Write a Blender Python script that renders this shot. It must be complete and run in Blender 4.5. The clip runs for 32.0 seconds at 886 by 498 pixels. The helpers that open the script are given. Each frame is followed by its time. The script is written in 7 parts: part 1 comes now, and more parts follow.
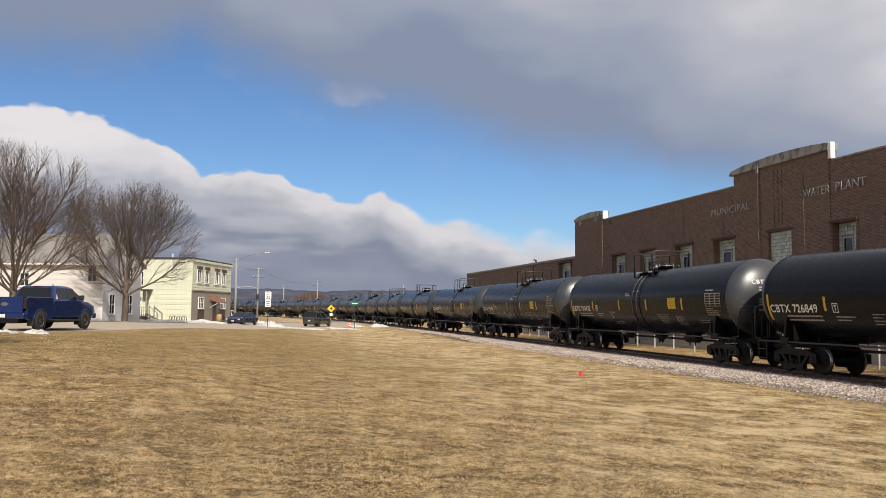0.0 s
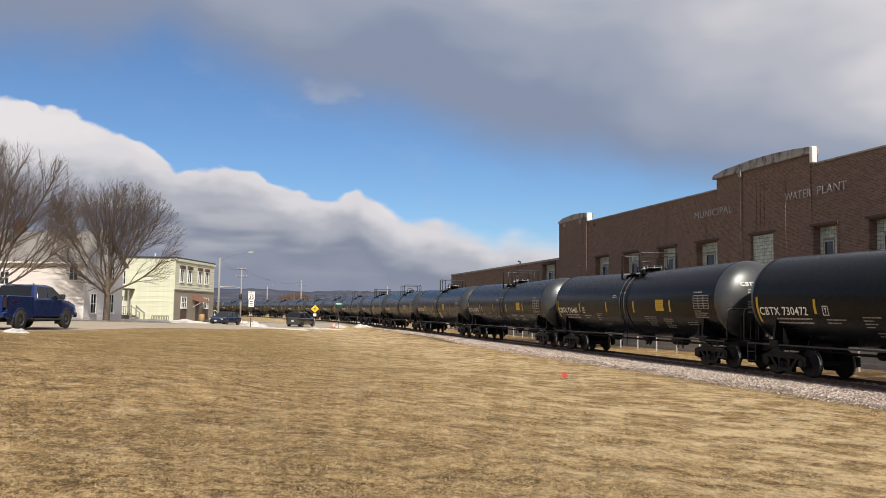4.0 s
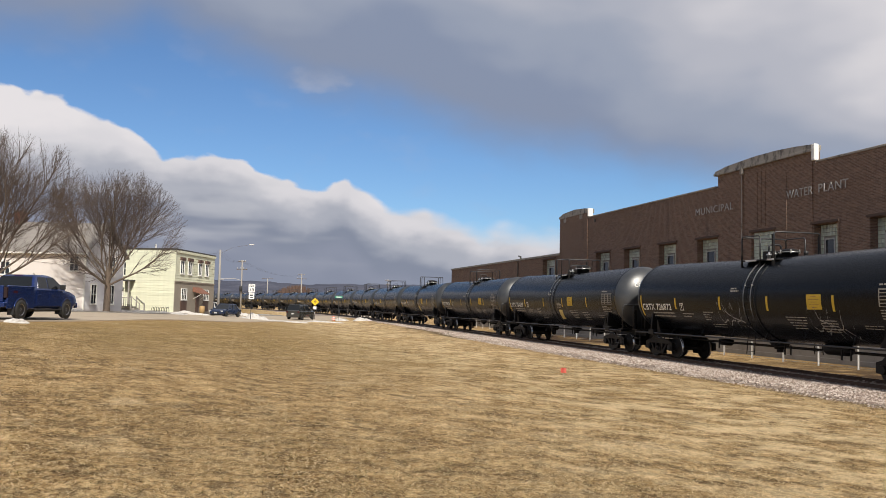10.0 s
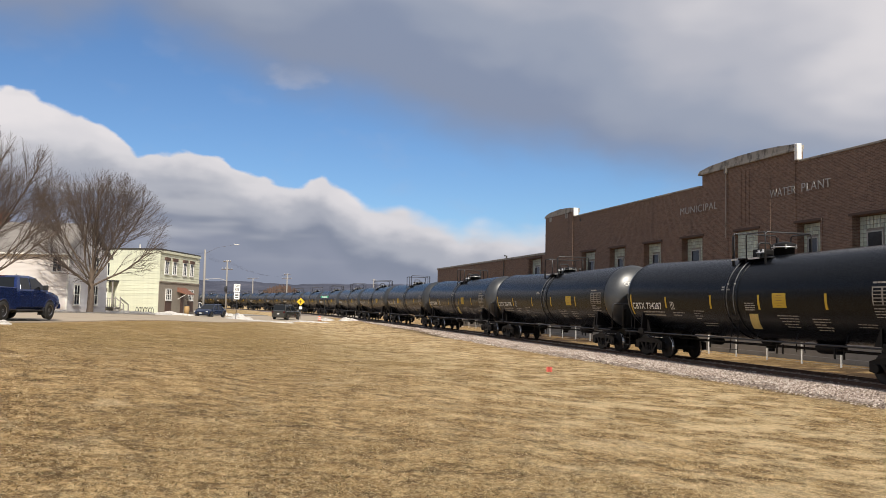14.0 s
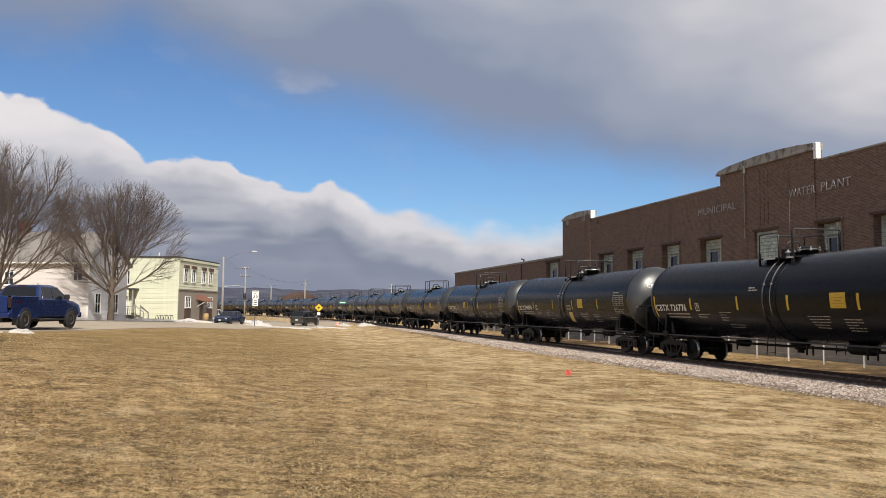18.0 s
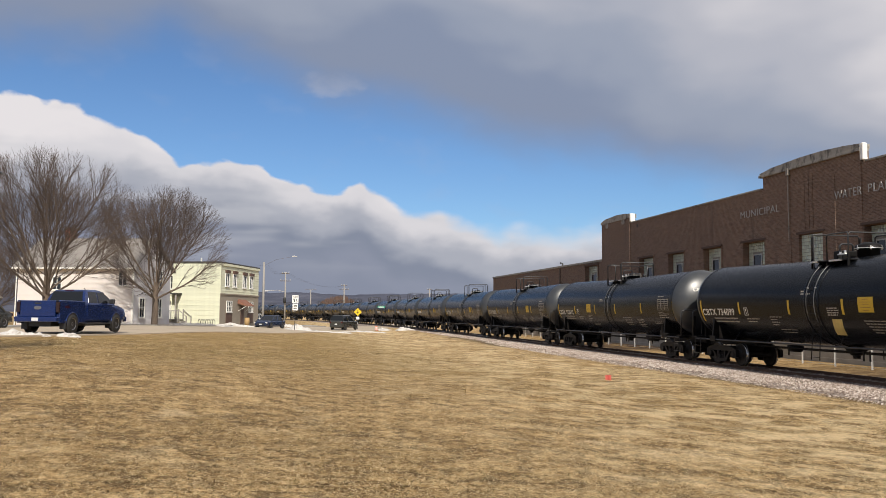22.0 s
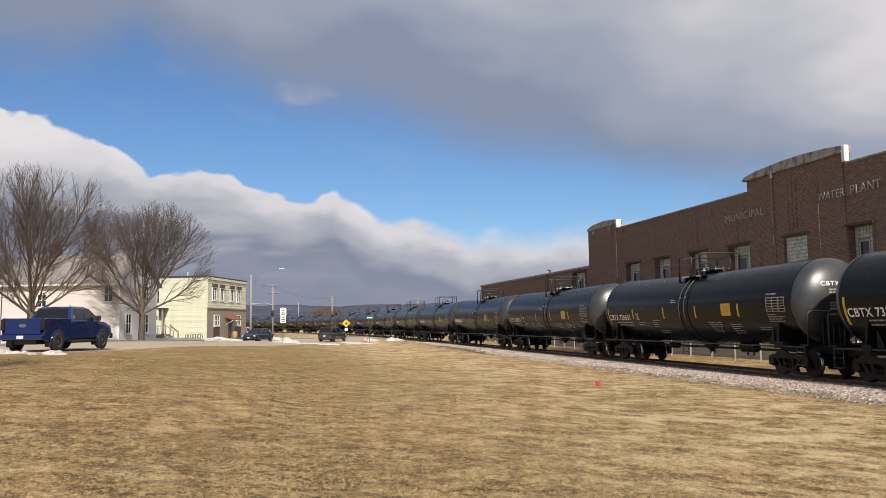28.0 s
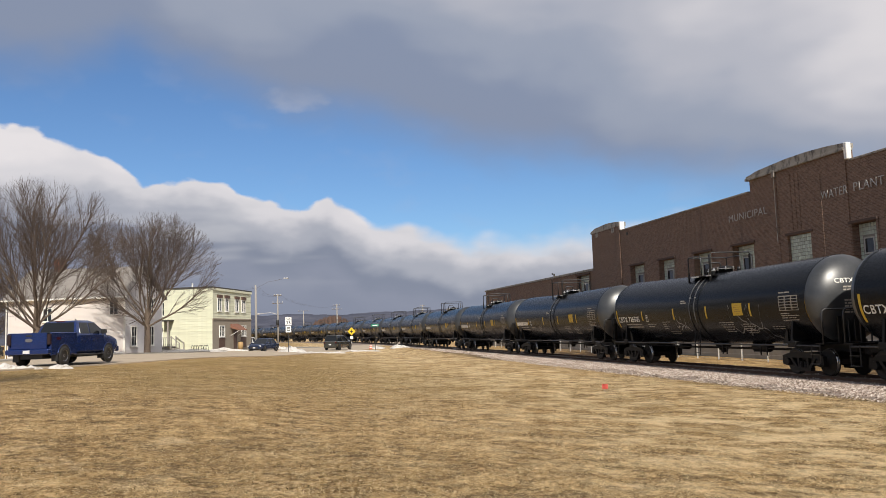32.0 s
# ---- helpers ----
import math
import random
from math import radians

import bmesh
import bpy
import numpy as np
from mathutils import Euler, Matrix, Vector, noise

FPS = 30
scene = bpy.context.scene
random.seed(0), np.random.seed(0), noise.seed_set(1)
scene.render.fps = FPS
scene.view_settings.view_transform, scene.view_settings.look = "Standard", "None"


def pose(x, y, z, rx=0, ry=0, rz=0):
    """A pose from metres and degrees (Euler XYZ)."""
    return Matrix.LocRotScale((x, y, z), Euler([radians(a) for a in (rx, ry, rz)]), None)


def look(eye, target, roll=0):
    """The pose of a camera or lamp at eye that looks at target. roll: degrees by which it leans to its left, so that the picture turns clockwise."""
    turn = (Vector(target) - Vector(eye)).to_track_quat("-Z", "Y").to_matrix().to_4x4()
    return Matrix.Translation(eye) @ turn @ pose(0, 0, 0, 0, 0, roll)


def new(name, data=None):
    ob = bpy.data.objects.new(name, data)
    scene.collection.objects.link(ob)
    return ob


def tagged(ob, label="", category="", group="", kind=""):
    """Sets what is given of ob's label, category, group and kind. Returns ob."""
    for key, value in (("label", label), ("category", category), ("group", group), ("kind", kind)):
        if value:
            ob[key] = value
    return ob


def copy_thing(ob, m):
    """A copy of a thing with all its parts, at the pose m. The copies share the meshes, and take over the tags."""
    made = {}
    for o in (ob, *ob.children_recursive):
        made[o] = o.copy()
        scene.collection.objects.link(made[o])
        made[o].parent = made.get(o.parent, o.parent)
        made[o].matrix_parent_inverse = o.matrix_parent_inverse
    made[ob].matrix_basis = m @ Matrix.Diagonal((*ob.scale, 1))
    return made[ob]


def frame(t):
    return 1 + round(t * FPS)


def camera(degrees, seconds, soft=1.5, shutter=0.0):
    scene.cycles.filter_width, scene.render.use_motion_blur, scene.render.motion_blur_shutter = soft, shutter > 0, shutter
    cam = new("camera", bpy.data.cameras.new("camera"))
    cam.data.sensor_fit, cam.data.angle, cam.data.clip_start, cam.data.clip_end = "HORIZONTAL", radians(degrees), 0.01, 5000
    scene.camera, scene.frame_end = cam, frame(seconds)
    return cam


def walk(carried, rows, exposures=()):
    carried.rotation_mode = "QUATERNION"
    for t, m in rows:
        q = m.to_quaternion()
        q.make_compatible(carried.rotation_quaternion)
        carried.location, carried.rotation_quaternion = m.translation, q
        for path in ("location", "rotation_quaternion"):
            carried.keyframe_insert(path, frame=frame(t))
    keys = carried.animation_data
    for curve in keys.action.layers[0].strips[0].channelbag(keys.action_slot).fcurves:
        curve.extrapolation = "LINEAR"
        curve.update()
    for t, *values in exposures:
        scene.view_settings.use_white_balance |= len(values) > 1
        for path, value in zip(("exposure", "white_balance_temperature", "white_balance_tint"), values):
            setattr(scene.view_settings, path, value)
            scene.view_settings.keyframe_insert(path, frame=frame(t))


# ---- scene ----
EYE = (0.0, 0.0, 1.6)
# seconds, heading to the right of north, tilt up, lean to the left (degrees)
PATH = [
    (0, 13.25, 4.30, 0.50), (0.5, 13.36, 4.48, 0.30), (1, 13.64, 4.60, 0.25), (1.5, 13.92, 4.63, 0.34),
    (2, 14.06, 4.61, 0.44), (2.5, 14.14, 4.55, 0.58), (3, 14.22, 4.46, 0.74), (3.5, 14.33, 4.38, 0.83),
    (5.5, 14.35, 4.38, 0.52), (6, 14.37, 4.47, 0.46), (6.5, 14.36, 4.47, 0.60), (7, 14.32, 4.39, 0.73),
    (7.5, 14.22, 4.29, 0.92), (8, 14.13, 4.21, 1.06), (8.5, 14.13, 4.16, 1.13), (9, 14.20, 4.11, 1.16),
    (9.5, 14.27, 4.05, 1.26), (10, 14.31, 3.97, 1.34), (10.5, 14.37, 3.95, 1.34), (11, 14.44, 3.97, 1.27),
    (11.5, 14.53, 4.00, 1.18), (12, 14.61, 4.05, 1.12), (12.5, 14.69, 4.05, 1.12), (13, 14.86, 4.05, 1.14),
    (13.5, 15.09, 4.01, 1.15), (14, 15.30, 3.96, 1.16), (14.5, 15.34, 3.94, 1.10), (16.5, 14.21, 4.05, 0.89),
    (17, 14.17, 4.12, 0.74), (17.5, 14.16, 4.20, 0.60), (18, 14.10, 4.25, 0.51), (18.5, 13.92, 4.31, 0.45),
    (19, 13.61, 4.36, 0.47), (19.5, 13.24, 4.40, 0.44), (20, 12.80, 4.40, 0.42), (20.5, 12.32, 4.46, 0.43),
    (21, 11.88, 4.48, 0.44), (21.5, 11.56, 4.52, 0.45), (22, 11.41, 4.53, 0.50), (22.5, 11.46, 4.56, 0.42),
    (23, 11.53, 4.62, 0.32), (23.5, 11.57, 4.71, 0.10), (24, 11.57, 4.86, -0.16), (24.5, 11.60, 5.00, -0.38),
    (25, 11.73, 5.13, -0.50), (25.5, 11.90, 5.17, -0.55), (27.5, 12.23, 5.15, -0.58), (28, 12.31, 5.18, -0.71),
    (28.5, 12.39, 5.24, -0.85), (29, 12.45, 5.29, -1.02), (29.5, 12.47, 5.34, -1.20), (30, 12.48, 5.42, -1.41),
    (30.5, 12.48, 5.49, -1.58), (31, 12.40, 5.54, -1.75), (31.5, 12.27, 5.59, -1.87), (32, 12.06, 5.61, -1.91),
]


def aimed(heading, tilt, lean):
    a, b = radians(heading), radians(tilt)
    way = Vector((math.sin(a) * math.cos(b), math.cos(a) * math.cos(b), math.sin(b)))
    return look(EYE, Vector(EYE) + way * 10, lean)


cam = camera(57.0, 32.0, soft=0.8)
walk(cam, [(t, aimed(a, b, c)) for t, a, b, c in PATH], exposures=[(0, 0.0), (32, 0.0)])

# ---- sky, clouds and sun ----
SUN = Vector((0.0, -0.79, 0.60)).normalized()
drift = new("cloud_layer")

world = bpy.data.worlds.new("sky")
scene.world = world
world.use_nodes = True
WT = world.node_tree
WT.nodes.clear()


class Graph:
    """Short hand to write node maths."""

    def __init__(self, tree):
        self.t = tree

    def node(self, kind, **props):
        n = self.t.nodes.new(kind)
        for k, v in props.items():
            if k == "operation":
                n.operation = v
            elif k == "blend_type":
                n.blend_type = v
            elif k == "data_type":
                n.data_type = v
        return n

    def put(self, sock, v):
        if isinstance(v, (int, float)):
            sock.default_value = v
        elif isinstance(v, tuple):
            sock.default_value = v if len(v) == len(sock.default_value) else (*v, 1.0)
        else:
            self.t.links.new(v, sock)

    def m(self, op, a, b=0.0, c=0.0):
        n = self.node("ShaderNodeMath", operation=op)
        for s, v in zip(n.inputs, (a, b, c)):
            self.put(s, v)
        return n.outputs[0]

    def smooth(self, v, a, b, lo=0.0, hi=1.0):
        n = self.node("ShaderNodeMapRange")
        n.interpolation_type = "SMOOTHSTEP"
        for s, x in zip(n.inputs[:5], (v, a, b, lo, hi)):
            self.put(s, x)
        return n.outputs[0]

    def line(self, v, a, b, lo=0.0, hi=1.0):
        n = self.node("ShaderNodeMapRange")
        for s, x in zip(n.inputs[:5], (v, a, b, lo, hi)):
            self.put(s, x)
        return n.outputs[0]

    def mix(self, f, a, b, kind="MIX"):
        n = self.node("ShaderNodeMix", data_type="RGBA")
        n.blend_type = kind
        self.put(n.inputs[0], f)
        self.put(n.inputs[6], a)
        self.put(n.inputs[7], b)
        return n.outputs[2]

    def noise(self, vec, scale, detail=4.0, rough=0.55, w=0.0):
        n = self.node("ShaderNodeTexNoise")
        if vec is not None:
            self.put(n.inputs["Vector"], vec)
        for k, v in (("Scale", scale), ("Detail", detail), ("Roughness", rough)):
            n.inputs[k].default_value = v
        return n.outputs["Fac"]

    def cells(self, vec, scale, smoothness=0.6):
        n = self.node("ShaderNodeTexVoronoi")
        n.feature = "SMOOTH_F1"
        self.put(n.inputs["Vector"], vec)
        n.inputs["Scale"].default_value = scale
        n.inputs["Smoothness"].default_value = smoothness
        return n.outputs["Distance"]

    def ramp(self, v, stops, ease="EASE"):
        n = self.node("ShaderNodeValToRGB")
        r = n.color_ramp
        r.interpolation = ease
        while len(r.elements) < len(stops):
            r.elements.new(0.5)
        for e, (p, c) in zip(r.elements, stops):
            e.position = p
            e.color = (c, c, c, 1) if isinstance(c, (int, float)) else (*c, 1)
        self.put(n.inputs[0], v)
        return n.outputs[0]

    def xyz(self, x, y, z):
        n = self.node("ShaderNodeCombineXYZ")
        for s, v in zip(n.inputs, (x, y, z)):
            self.put(s, v)
        return n.outputs[0]


G = Graph(WT)
co = G.node("ShaderNodeTexCoord")
co.object = drift
split = G.node("ShaderNodeSeparateXYZ")
G.put(split.inputs[0], co.outputs["Object"])
sx, sy, sz = split.outputs
AZ = G.m("MULTIPLY", G.m("ARCTAN2", sx, sy), 57.2958)
EL = G.m("MULTIPLY", G.m("ARCSINE", sz), 57.2958)
flat = G.xyz(AZ, G.m("MULTIPLY", EL, 1.7), 0.0)
azn = G.line(AZ, -30.0, 50.0)


def outline(points):
    """Height of a cloud's rim by its bearing, through a few points (degrees)."""
    return G.m("MULTIPLY", G.ramp(azn, [((a + 30) / 80, e / 30) for a, e in points], "LINEAR"), 30.0)


big = G.m("SUBTRACT", G.noise(flat, 0.13, 2.0, 0.45), 0.5)
mid = G.m("SUBTRACT", G.noise(flat, 0.42, 2.5, 0.45), 0.5)
fine = G.m("SUBTRACT", G.noise(flat, 1.1, 4.0, 0.55), 0.5)
# heaped white clouds, low in the view
rim = outline([(-28, 11.2), (-16, 12.1), (-12.5, 12.6), (-10.5, 12.1), (-6.6, 11.1), (-3.4, 9.25), (-0.5, 9.5), (1.5, 9.2), (4.3, 7.75), (6.4, 7.65),
               (8.9, 8.45), (11.7, 6.3), (15.0, 5.8), (18.6, 4.9), (24, 4.8), (34, 5.6), (48, 8.0)])
puff = G.m("SUBTRACT", 0.56, G.m("ADD", G.m("MULTIPLY", G.cells(flat, 0.30, 0.45), 0.72), G.m("MULTIPLY", G.cells(flat, 0.85, 0.5), 0.28)))
rim = G.m("ADD", rim, G.m("ADD", G.m("MULTIPLY", puff, 1.7), G.m("ADD", G.m("MULTIPLY", mid, 0.5), G.m("MULTIPLY", fine, 0.45))))
below = G.m("SUBTRACT", rim, EL)
soft = G.line(AZ, 8.0, 24.0, 0.24, 1.5)
heap = G.smooth(G.m("DIVIDE", below, soft), -0.6, 1.0)
lit = G.m("ADD", G.m("ADD", G.m("ADD", below, G.line(AZ, -16.0, -4.0, -3.4, 0.5)), G.m("MULTIPLY", big, 2.6)), G.m("ADD", G.m("MULTIPLY", mid, 1.2), G.m("MULTIPLY", puff, -2.4)))
shade = G.ramp(G.line(lit, -0.5, 7.5), [(0.0, (0.775, 0.755, 0.765)), (0.18, (0.68, 0.675, 0.70)), (0.40, (0.40, 0.425, 0.485)), (0.60, (0.235, 0.268, 0.345)),
                                        (0.80, (0.262, 0.292, 0.372)), (1.0, (0.245, 0.276, 0.356))])
# thin bright streaks inside the low bank
streak = G.noise(G.xyz(G.m("MULTIPLY", AZ, 0.22), G.m("MULTIPLY", EL, 1.1), 3.0), 0.5, 2.5, 0.45)
shade = G.mix(G.m("MULTIPLY", G.smooth(streak, 0.50, 0.72), G.smooth(EL, 1.5, 5.0, 0.0, 0.6)), shade, (0.56, 0.575, 0.61))
# the grey layer overhead
deck_rim = outline([(-30, 15.4), (-14, 15.7), (-8.5, 16.4), (-4.6, 18.2), (-1.3, 17.0), (3.4, 15.7), (6.6, 14.5), (12.2, 13.7), (17, 12.4), (21, 11.2), (25.7, 10.6), (31, 9.6), (48, 7.0)])
deck_rim = G.m("ADD", deck_rim, G.m("ADD", G.m("MULTIPLY", big, 2.4), G.m("MULTIPLY", mid, 1.2)))
over = G.m("SUBTRACT", EL, deck_rim)
deck = G.smooth(over, -2.4, 2.6)
wisp = G.noise(G.xyz(G.m("MULTIPLY", AZ, 0.45), EL, 8.0), 0.16, 3.0, 0.42)
tone = G.m("ADD", G.line(AZ, 25.0, 43.0, -0.06, 0.42), G.m("MULTIPLY", G.m("SUBTRACT", wisp, 0.5), 1.1))
tone = G.m("ADD", tone, G.line(over, 1.0, 9.0, -0.10, 0.52))
deck_col = G.ramp(tone, [(0.0, (0.240, 0.290, 0.400)), (0.30, (0.318, 0.362, 0.452)), (0.62, (0.455, 0.475, 0.535)), (1.0, (0.685, 0.675, 0.695))])
# clear sky
clear = G.node("ShaderNodeTexSky")
clear.sky_type = "NISHITA"
clear.sun_disc = False
clear.sun_elevation = math.asin(SUN.z)
clear.sun_rotation = math.atan2(SUN.x, SUN.y)
clear.air_density, clear.dust_density, clear.ozone_density = 1.0, 0.2, 3.0
blue = G.mix(1.0, clear.outputs[0], (0.064, 0.081, 0.099), "MULTIPLY")
veil = G.m("MULTIPLY", G.smooth(G.noise(flat, 0.25, 3.0, 0.5), 0.52, 0.78), 0.12)
blue = G.mix(veil, blue, (0.42, 0.45, 0.55))
# one small stray cloud in the clear gap
du, dv = G.m("DIVIDE", G.m("SUBTRACT", AZ, 6.6), 2.3), G.m("DIVIDE", G.m("SUBTRACT", EL, 14.9), 0.85)
stray = G.m("ADD", G.m("ADD", G.m("MULTIPLY", du, du), G.m("MULTIPLY", dv, dv)), G.m("ADD", G.m("MULTIPLY", mid, -2.6), G.m("MULTIPLY", fine, -1.2)))
blue = G.mix(G.smooth(stray, 1.3, -0.2, 0.0, 0.62), blue, (0.44, 0.49, 0.61))
col = G.mix(deck, blue, deck_col)
col = G.mix(heap, col, shade)
col = G.mix(1.0, col, (1.02, 1.0, 1.005), "MULTIPLY")
bg = G.node("ShaderNodeBackground")
G.put(bg.inputs[0], col)
bg.inputs[1].default_value = 1.0
WT.links.new(bg.outputs[0], G.node("ShaderNodeOutputWorld").inputs[0])

sun = new("sun", bpy.data.lights.new("sun", "SUN"))
sun.data.energy, sun.data.angle, sun.data.color = 4.6, radians(0.53), (1.0, 0.93, 0.82)
sun.matrix_world = look(SUN * 50, (0, 0, 0))


# ---- materials ----
def mat(name, base, rough=0.6, metal=0.0, var=0.15, scale=6.0, fine=60.0, bump=0.0, bump_scale=None, second=None, spread=(0.45, 0.65), coat=0.0,
        stretch=(1, 1, 1), rand=0.0, rough_var=0.1, ior=1.5):
    """A paint or stone: base colour, varied at two scales, with wear and relief."""
    m = bpy.data.materials.new(name)
    m.use_nodes = True
    t = m.node_tree
    g = Graph(t)
    p = t.nodes["Principled BSDF"]
    tc = g.node("ShaderNodeTexCoord")
    mp = g.node("ShaderNodeMapping")
    g.put(mp.inputs[0], tc.outputs["Object"])
    mp.inputs["Scale"].default_value = stretch
    vec = mp.outputs[0]
    a, b = g.noise(vec, scale, 5.0, 0.6), g.noise(vec, fine, 3.0, 0.6)
    v = g.m("ADD", g.m("MULTIPLY", g.m("SUBTRACT", a, 0.5), 2 * var), g.m("MULTIPLY", g.m("SUBTRACT", b, 0.5), 1.4 * var))
    if rand:
        info = g.node("ShaderNodeObjectInfo")
        v = g.m("ADD", v, g.m("MULTIPLY", g.m("SUBTRACT", info.outputs["Random"], 0.5), rand))
    col = base
    if second:
        col = g.mix(g.smooth(g.m("ADD", g.m("MULTIPLY", a, 0.7), g.m("MULTIPLY", b, 0.3)), *spread), base, second)
    hs = g.node("ShaderNodeHueSaturation")
    g.put(hs.inputs["Color"], col)
    g.put(hs.inputs["Value"], g.m("ADD", v, 1.0))
    t.links.new(hs.outputs[0], p.inputs["Base Color"])
    g.put(p.inputs["Roughness"], g.m("ADD", g.m("MULTIPLY", g.m("SUBTRACT", b, 0.5), rough_var), rough))
    p.inputs["Metallic"].default_value = metal
    p.inputs["IOR"].default_value = ior
    p.inputs["Coat Weight"].default_value = coat
    p.inputs["Coat Roughness"].default_value = 0.08
    if bump:
        bn = g.node("ShaderNodeBump")
        bn.inputs["Distance"].default_value = bump
        bn.inputs["Strength"].default_value = 0.7
        g.put(bn.inputs["Height"], g.noise(vec, bump_scale or fine, 4.0, 0.65))
        t.links.new(bn.outputs[0], p.inputs["Normal"])
    return m


def glow(name, base, strength):
    m = mat(name, base, 0.4)
    p = m.node_tree.nodes["Principled BSDF"]
    p.inputs["Emission Color"].default_value = (*base, 1)
    p.inputs["Emission Strength"].default_value = strength
    return m


def glass(name, tint, rough=0.03):
    """Dark window or car glass seen from outside."""
    m = mat(name, tint, rough, var=0.03, rough_var=0.02)
    m.node_tree.nodes["Principled BSDF"].inputs["Specular IOR Level"].default_value = 0.8
    return m


M = {}
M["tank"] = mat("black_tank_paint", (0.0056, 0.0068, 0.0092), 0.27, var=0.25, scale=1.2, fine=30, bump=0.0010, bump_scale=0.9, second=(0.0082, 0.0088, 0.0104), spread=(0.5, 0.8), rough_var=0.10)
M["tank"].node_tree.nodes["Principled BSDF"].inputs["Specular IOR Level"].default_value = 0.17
# same paint as the shell, with dust and sunlight put in as grey
M["head"] = mat("dusty_sunlit_head_paint", (0.026, 0.029, 0.033), 0.36, var=0.3, scale=2.5, fine=25, bump=0.001, bump_scale=1.5, second=(0.040, 0.042, 0.045), spread=(0.4, 0.75), rough_var=0.12, coat=0.2)
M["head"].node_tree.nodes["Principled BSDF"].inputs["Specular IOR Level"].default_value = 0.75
M["frame"] = mat("black_underframe", (0.0050, 0.0046, 0.0046), 0.55, var=0.3, scale=3, fine=40, second=(0.011, 0.009, 0.008), spread=(0.5, 0.8), bump=0.003)
M["frame"].node_tree.nodes["Principled BSDF"].inputs["Specular IOR Level"].default_value = 0.25
M["rail_bar"] = mat("grey_black_rail_paint", (0.022, 0.022, 0.023), 0.4, var=0.25, scale=8)
M["ladder"] = mat("worn_grey_ladder_steel", (0.13, 0.13, 0.135), 0.35, 0.5, var=0.3, scale=8)
M["wheel"] = mat("worn_wheel_steel", (0.012, 0.0105, 0.0095), 0.6, 0.2, var=0.3, scale=7, second=(0.024, 0.018, 0.013))
M["tread"] = mat("bright_wheel_tread", (0.45, 0.44, 0.42), 0.25, 1.0, var=0.1)
M["yellow"] = mat("yellow_reflective_sheet", (0.62, 0.41, 0.03), 0.5, var=0.2, scale=12)
M["pale_yellow"] = mat("faded_yellow_sheet", (0.62, 0.48, 0.16), 0.5, var=0.3, scale=7)
M["stencil"] = mat("white_stencil_paint", (0.80, 0.78, 0.72), 0.6, var=0.25, scale=14)
M["dim_stencil"] = mat("dusty_stencil_paint", (0.36, 0.33, 0.285), 0.7, var=0.3, scale=14)
M["tag_silver"] = mat("faded_silver_spray_paint", (0.30, 0.29, 0.275), 0.5, var=0.4, scale=5)
M["grass"] = None
# brown kept dark: shade between the loose stones is put into it
M["ballast"] = mat("pink_grey_crushed_stone", (0.20, 0.155, 0.125), 0.85, var=0.35, scale=9, fine=45, second=(0.34, 0.28, 0.24), rand=0.5, bump=0.02, bump_scale=25)
M["steel_rail"] = mat("rusty_rail_steel", (0.11, 0.065, 0.045), 0.6, 0.4, var=0.25, scale=5)
M["railhead"] = mat("polished_railhead", (0.42, 0.40, 0.38), 0.28, 1.0, var=0.1, scale=9)
M["tie"] = mat("creosoted_timber", (0.045, 0.034, 0.027), 0.85, var=0.35, scale=4, stretch=(1, 8, 1), bump=0.01)
M["concrete"] = mat("weathered_grey_concrete", (0.36, 0.345, 0.31), 0.85, var=0.2, scale=0.8, fine=25, second=(0.24, 0.23, 0.21), bump=0.004)
M["road"] = mat("dusty_pale_asphalt", (0.44, 0.36, 0.265), 0.9, var=0.15, scale=0.5, fine=30, second=(0.33, 0.27, 0.20), bump=0.004)
M["snow"] = mat("dirty_old_snow", (0.62, 0.59, 0.55), 0.7, var=0.25, scale=4, second=(0.24, 0.20, 0.155), spread=(0.49, 0.66), bump=0.06, bump_scale=9)
M["white"] = mat("white_painted_siding", (0.68, 0.635, 0.605), 0.6, var=0.06, scale=1.2, fine=20)
# grey boards; also the white house's street side with its shade painted in
M["lapgrey"] = mat("grey_and_shaded_siding", (0.62, 0.61, 0.63), 0.6, var=0.08, scale=1.2)
M["green"] = mat("pale_green_shingle_siding", (0.640, 0.650, 0.500), 0.75, var=0.16, scale=1.1, fine=9, rand=0.14, stretch=(1.3, 1.3, 0.6))
M["taupe"] = mat("taupe_stucco", (0.29, 0.25, 0.20), 0.85, var=0.12, scale=1.4, fine=40, bump=0.003)
M["brown"] = mat("dark_brown_paint", (0.10, 0.055, 0.04), 0.6, var=0.2)
M["awning"] = mat("rust_brown_shingled_awning", (0.22, 0.10, 0.065), 0.8, var=0.2, scale=5)
M["trimwhite"] = mat("white_trim_paint", (0.78, 0.77, 0.73), 0.5, var=0.06)
M["roof"] = mat("grey_asphalt_shingles", (0.24, 0.22, 0.20), 0.9, var=0.25, scale=3, fine=25, bump=0.01)
M["tar"] = mat("dark_roof_edge", (0.05, 0.048, 0.045), 0.7, var=0.2)
M["pane"] = glass("dark_window_glass", (0.02, 0.025, 0.03))
M["ventgrey"] = mat("dull_grey_white_paint", (0.42, 0.42, 0.40), 0.6, var=0.2)
M["chrome"] = mat("bright_worn_steel", (0.62, 0.61, 0.59), 0.3, 0.8, var=0.15)
M["block"] = mat("greenish_glass_block", (0.47, 0.52, 0.44), 0.18, var=0.25, scale=2.5, rand=0.35, bump=0.004, bump_scale=30)
M["grout"] = mat("grey_mortar", (0.24, 0.225, 0.20), 0.9, var=0.15)
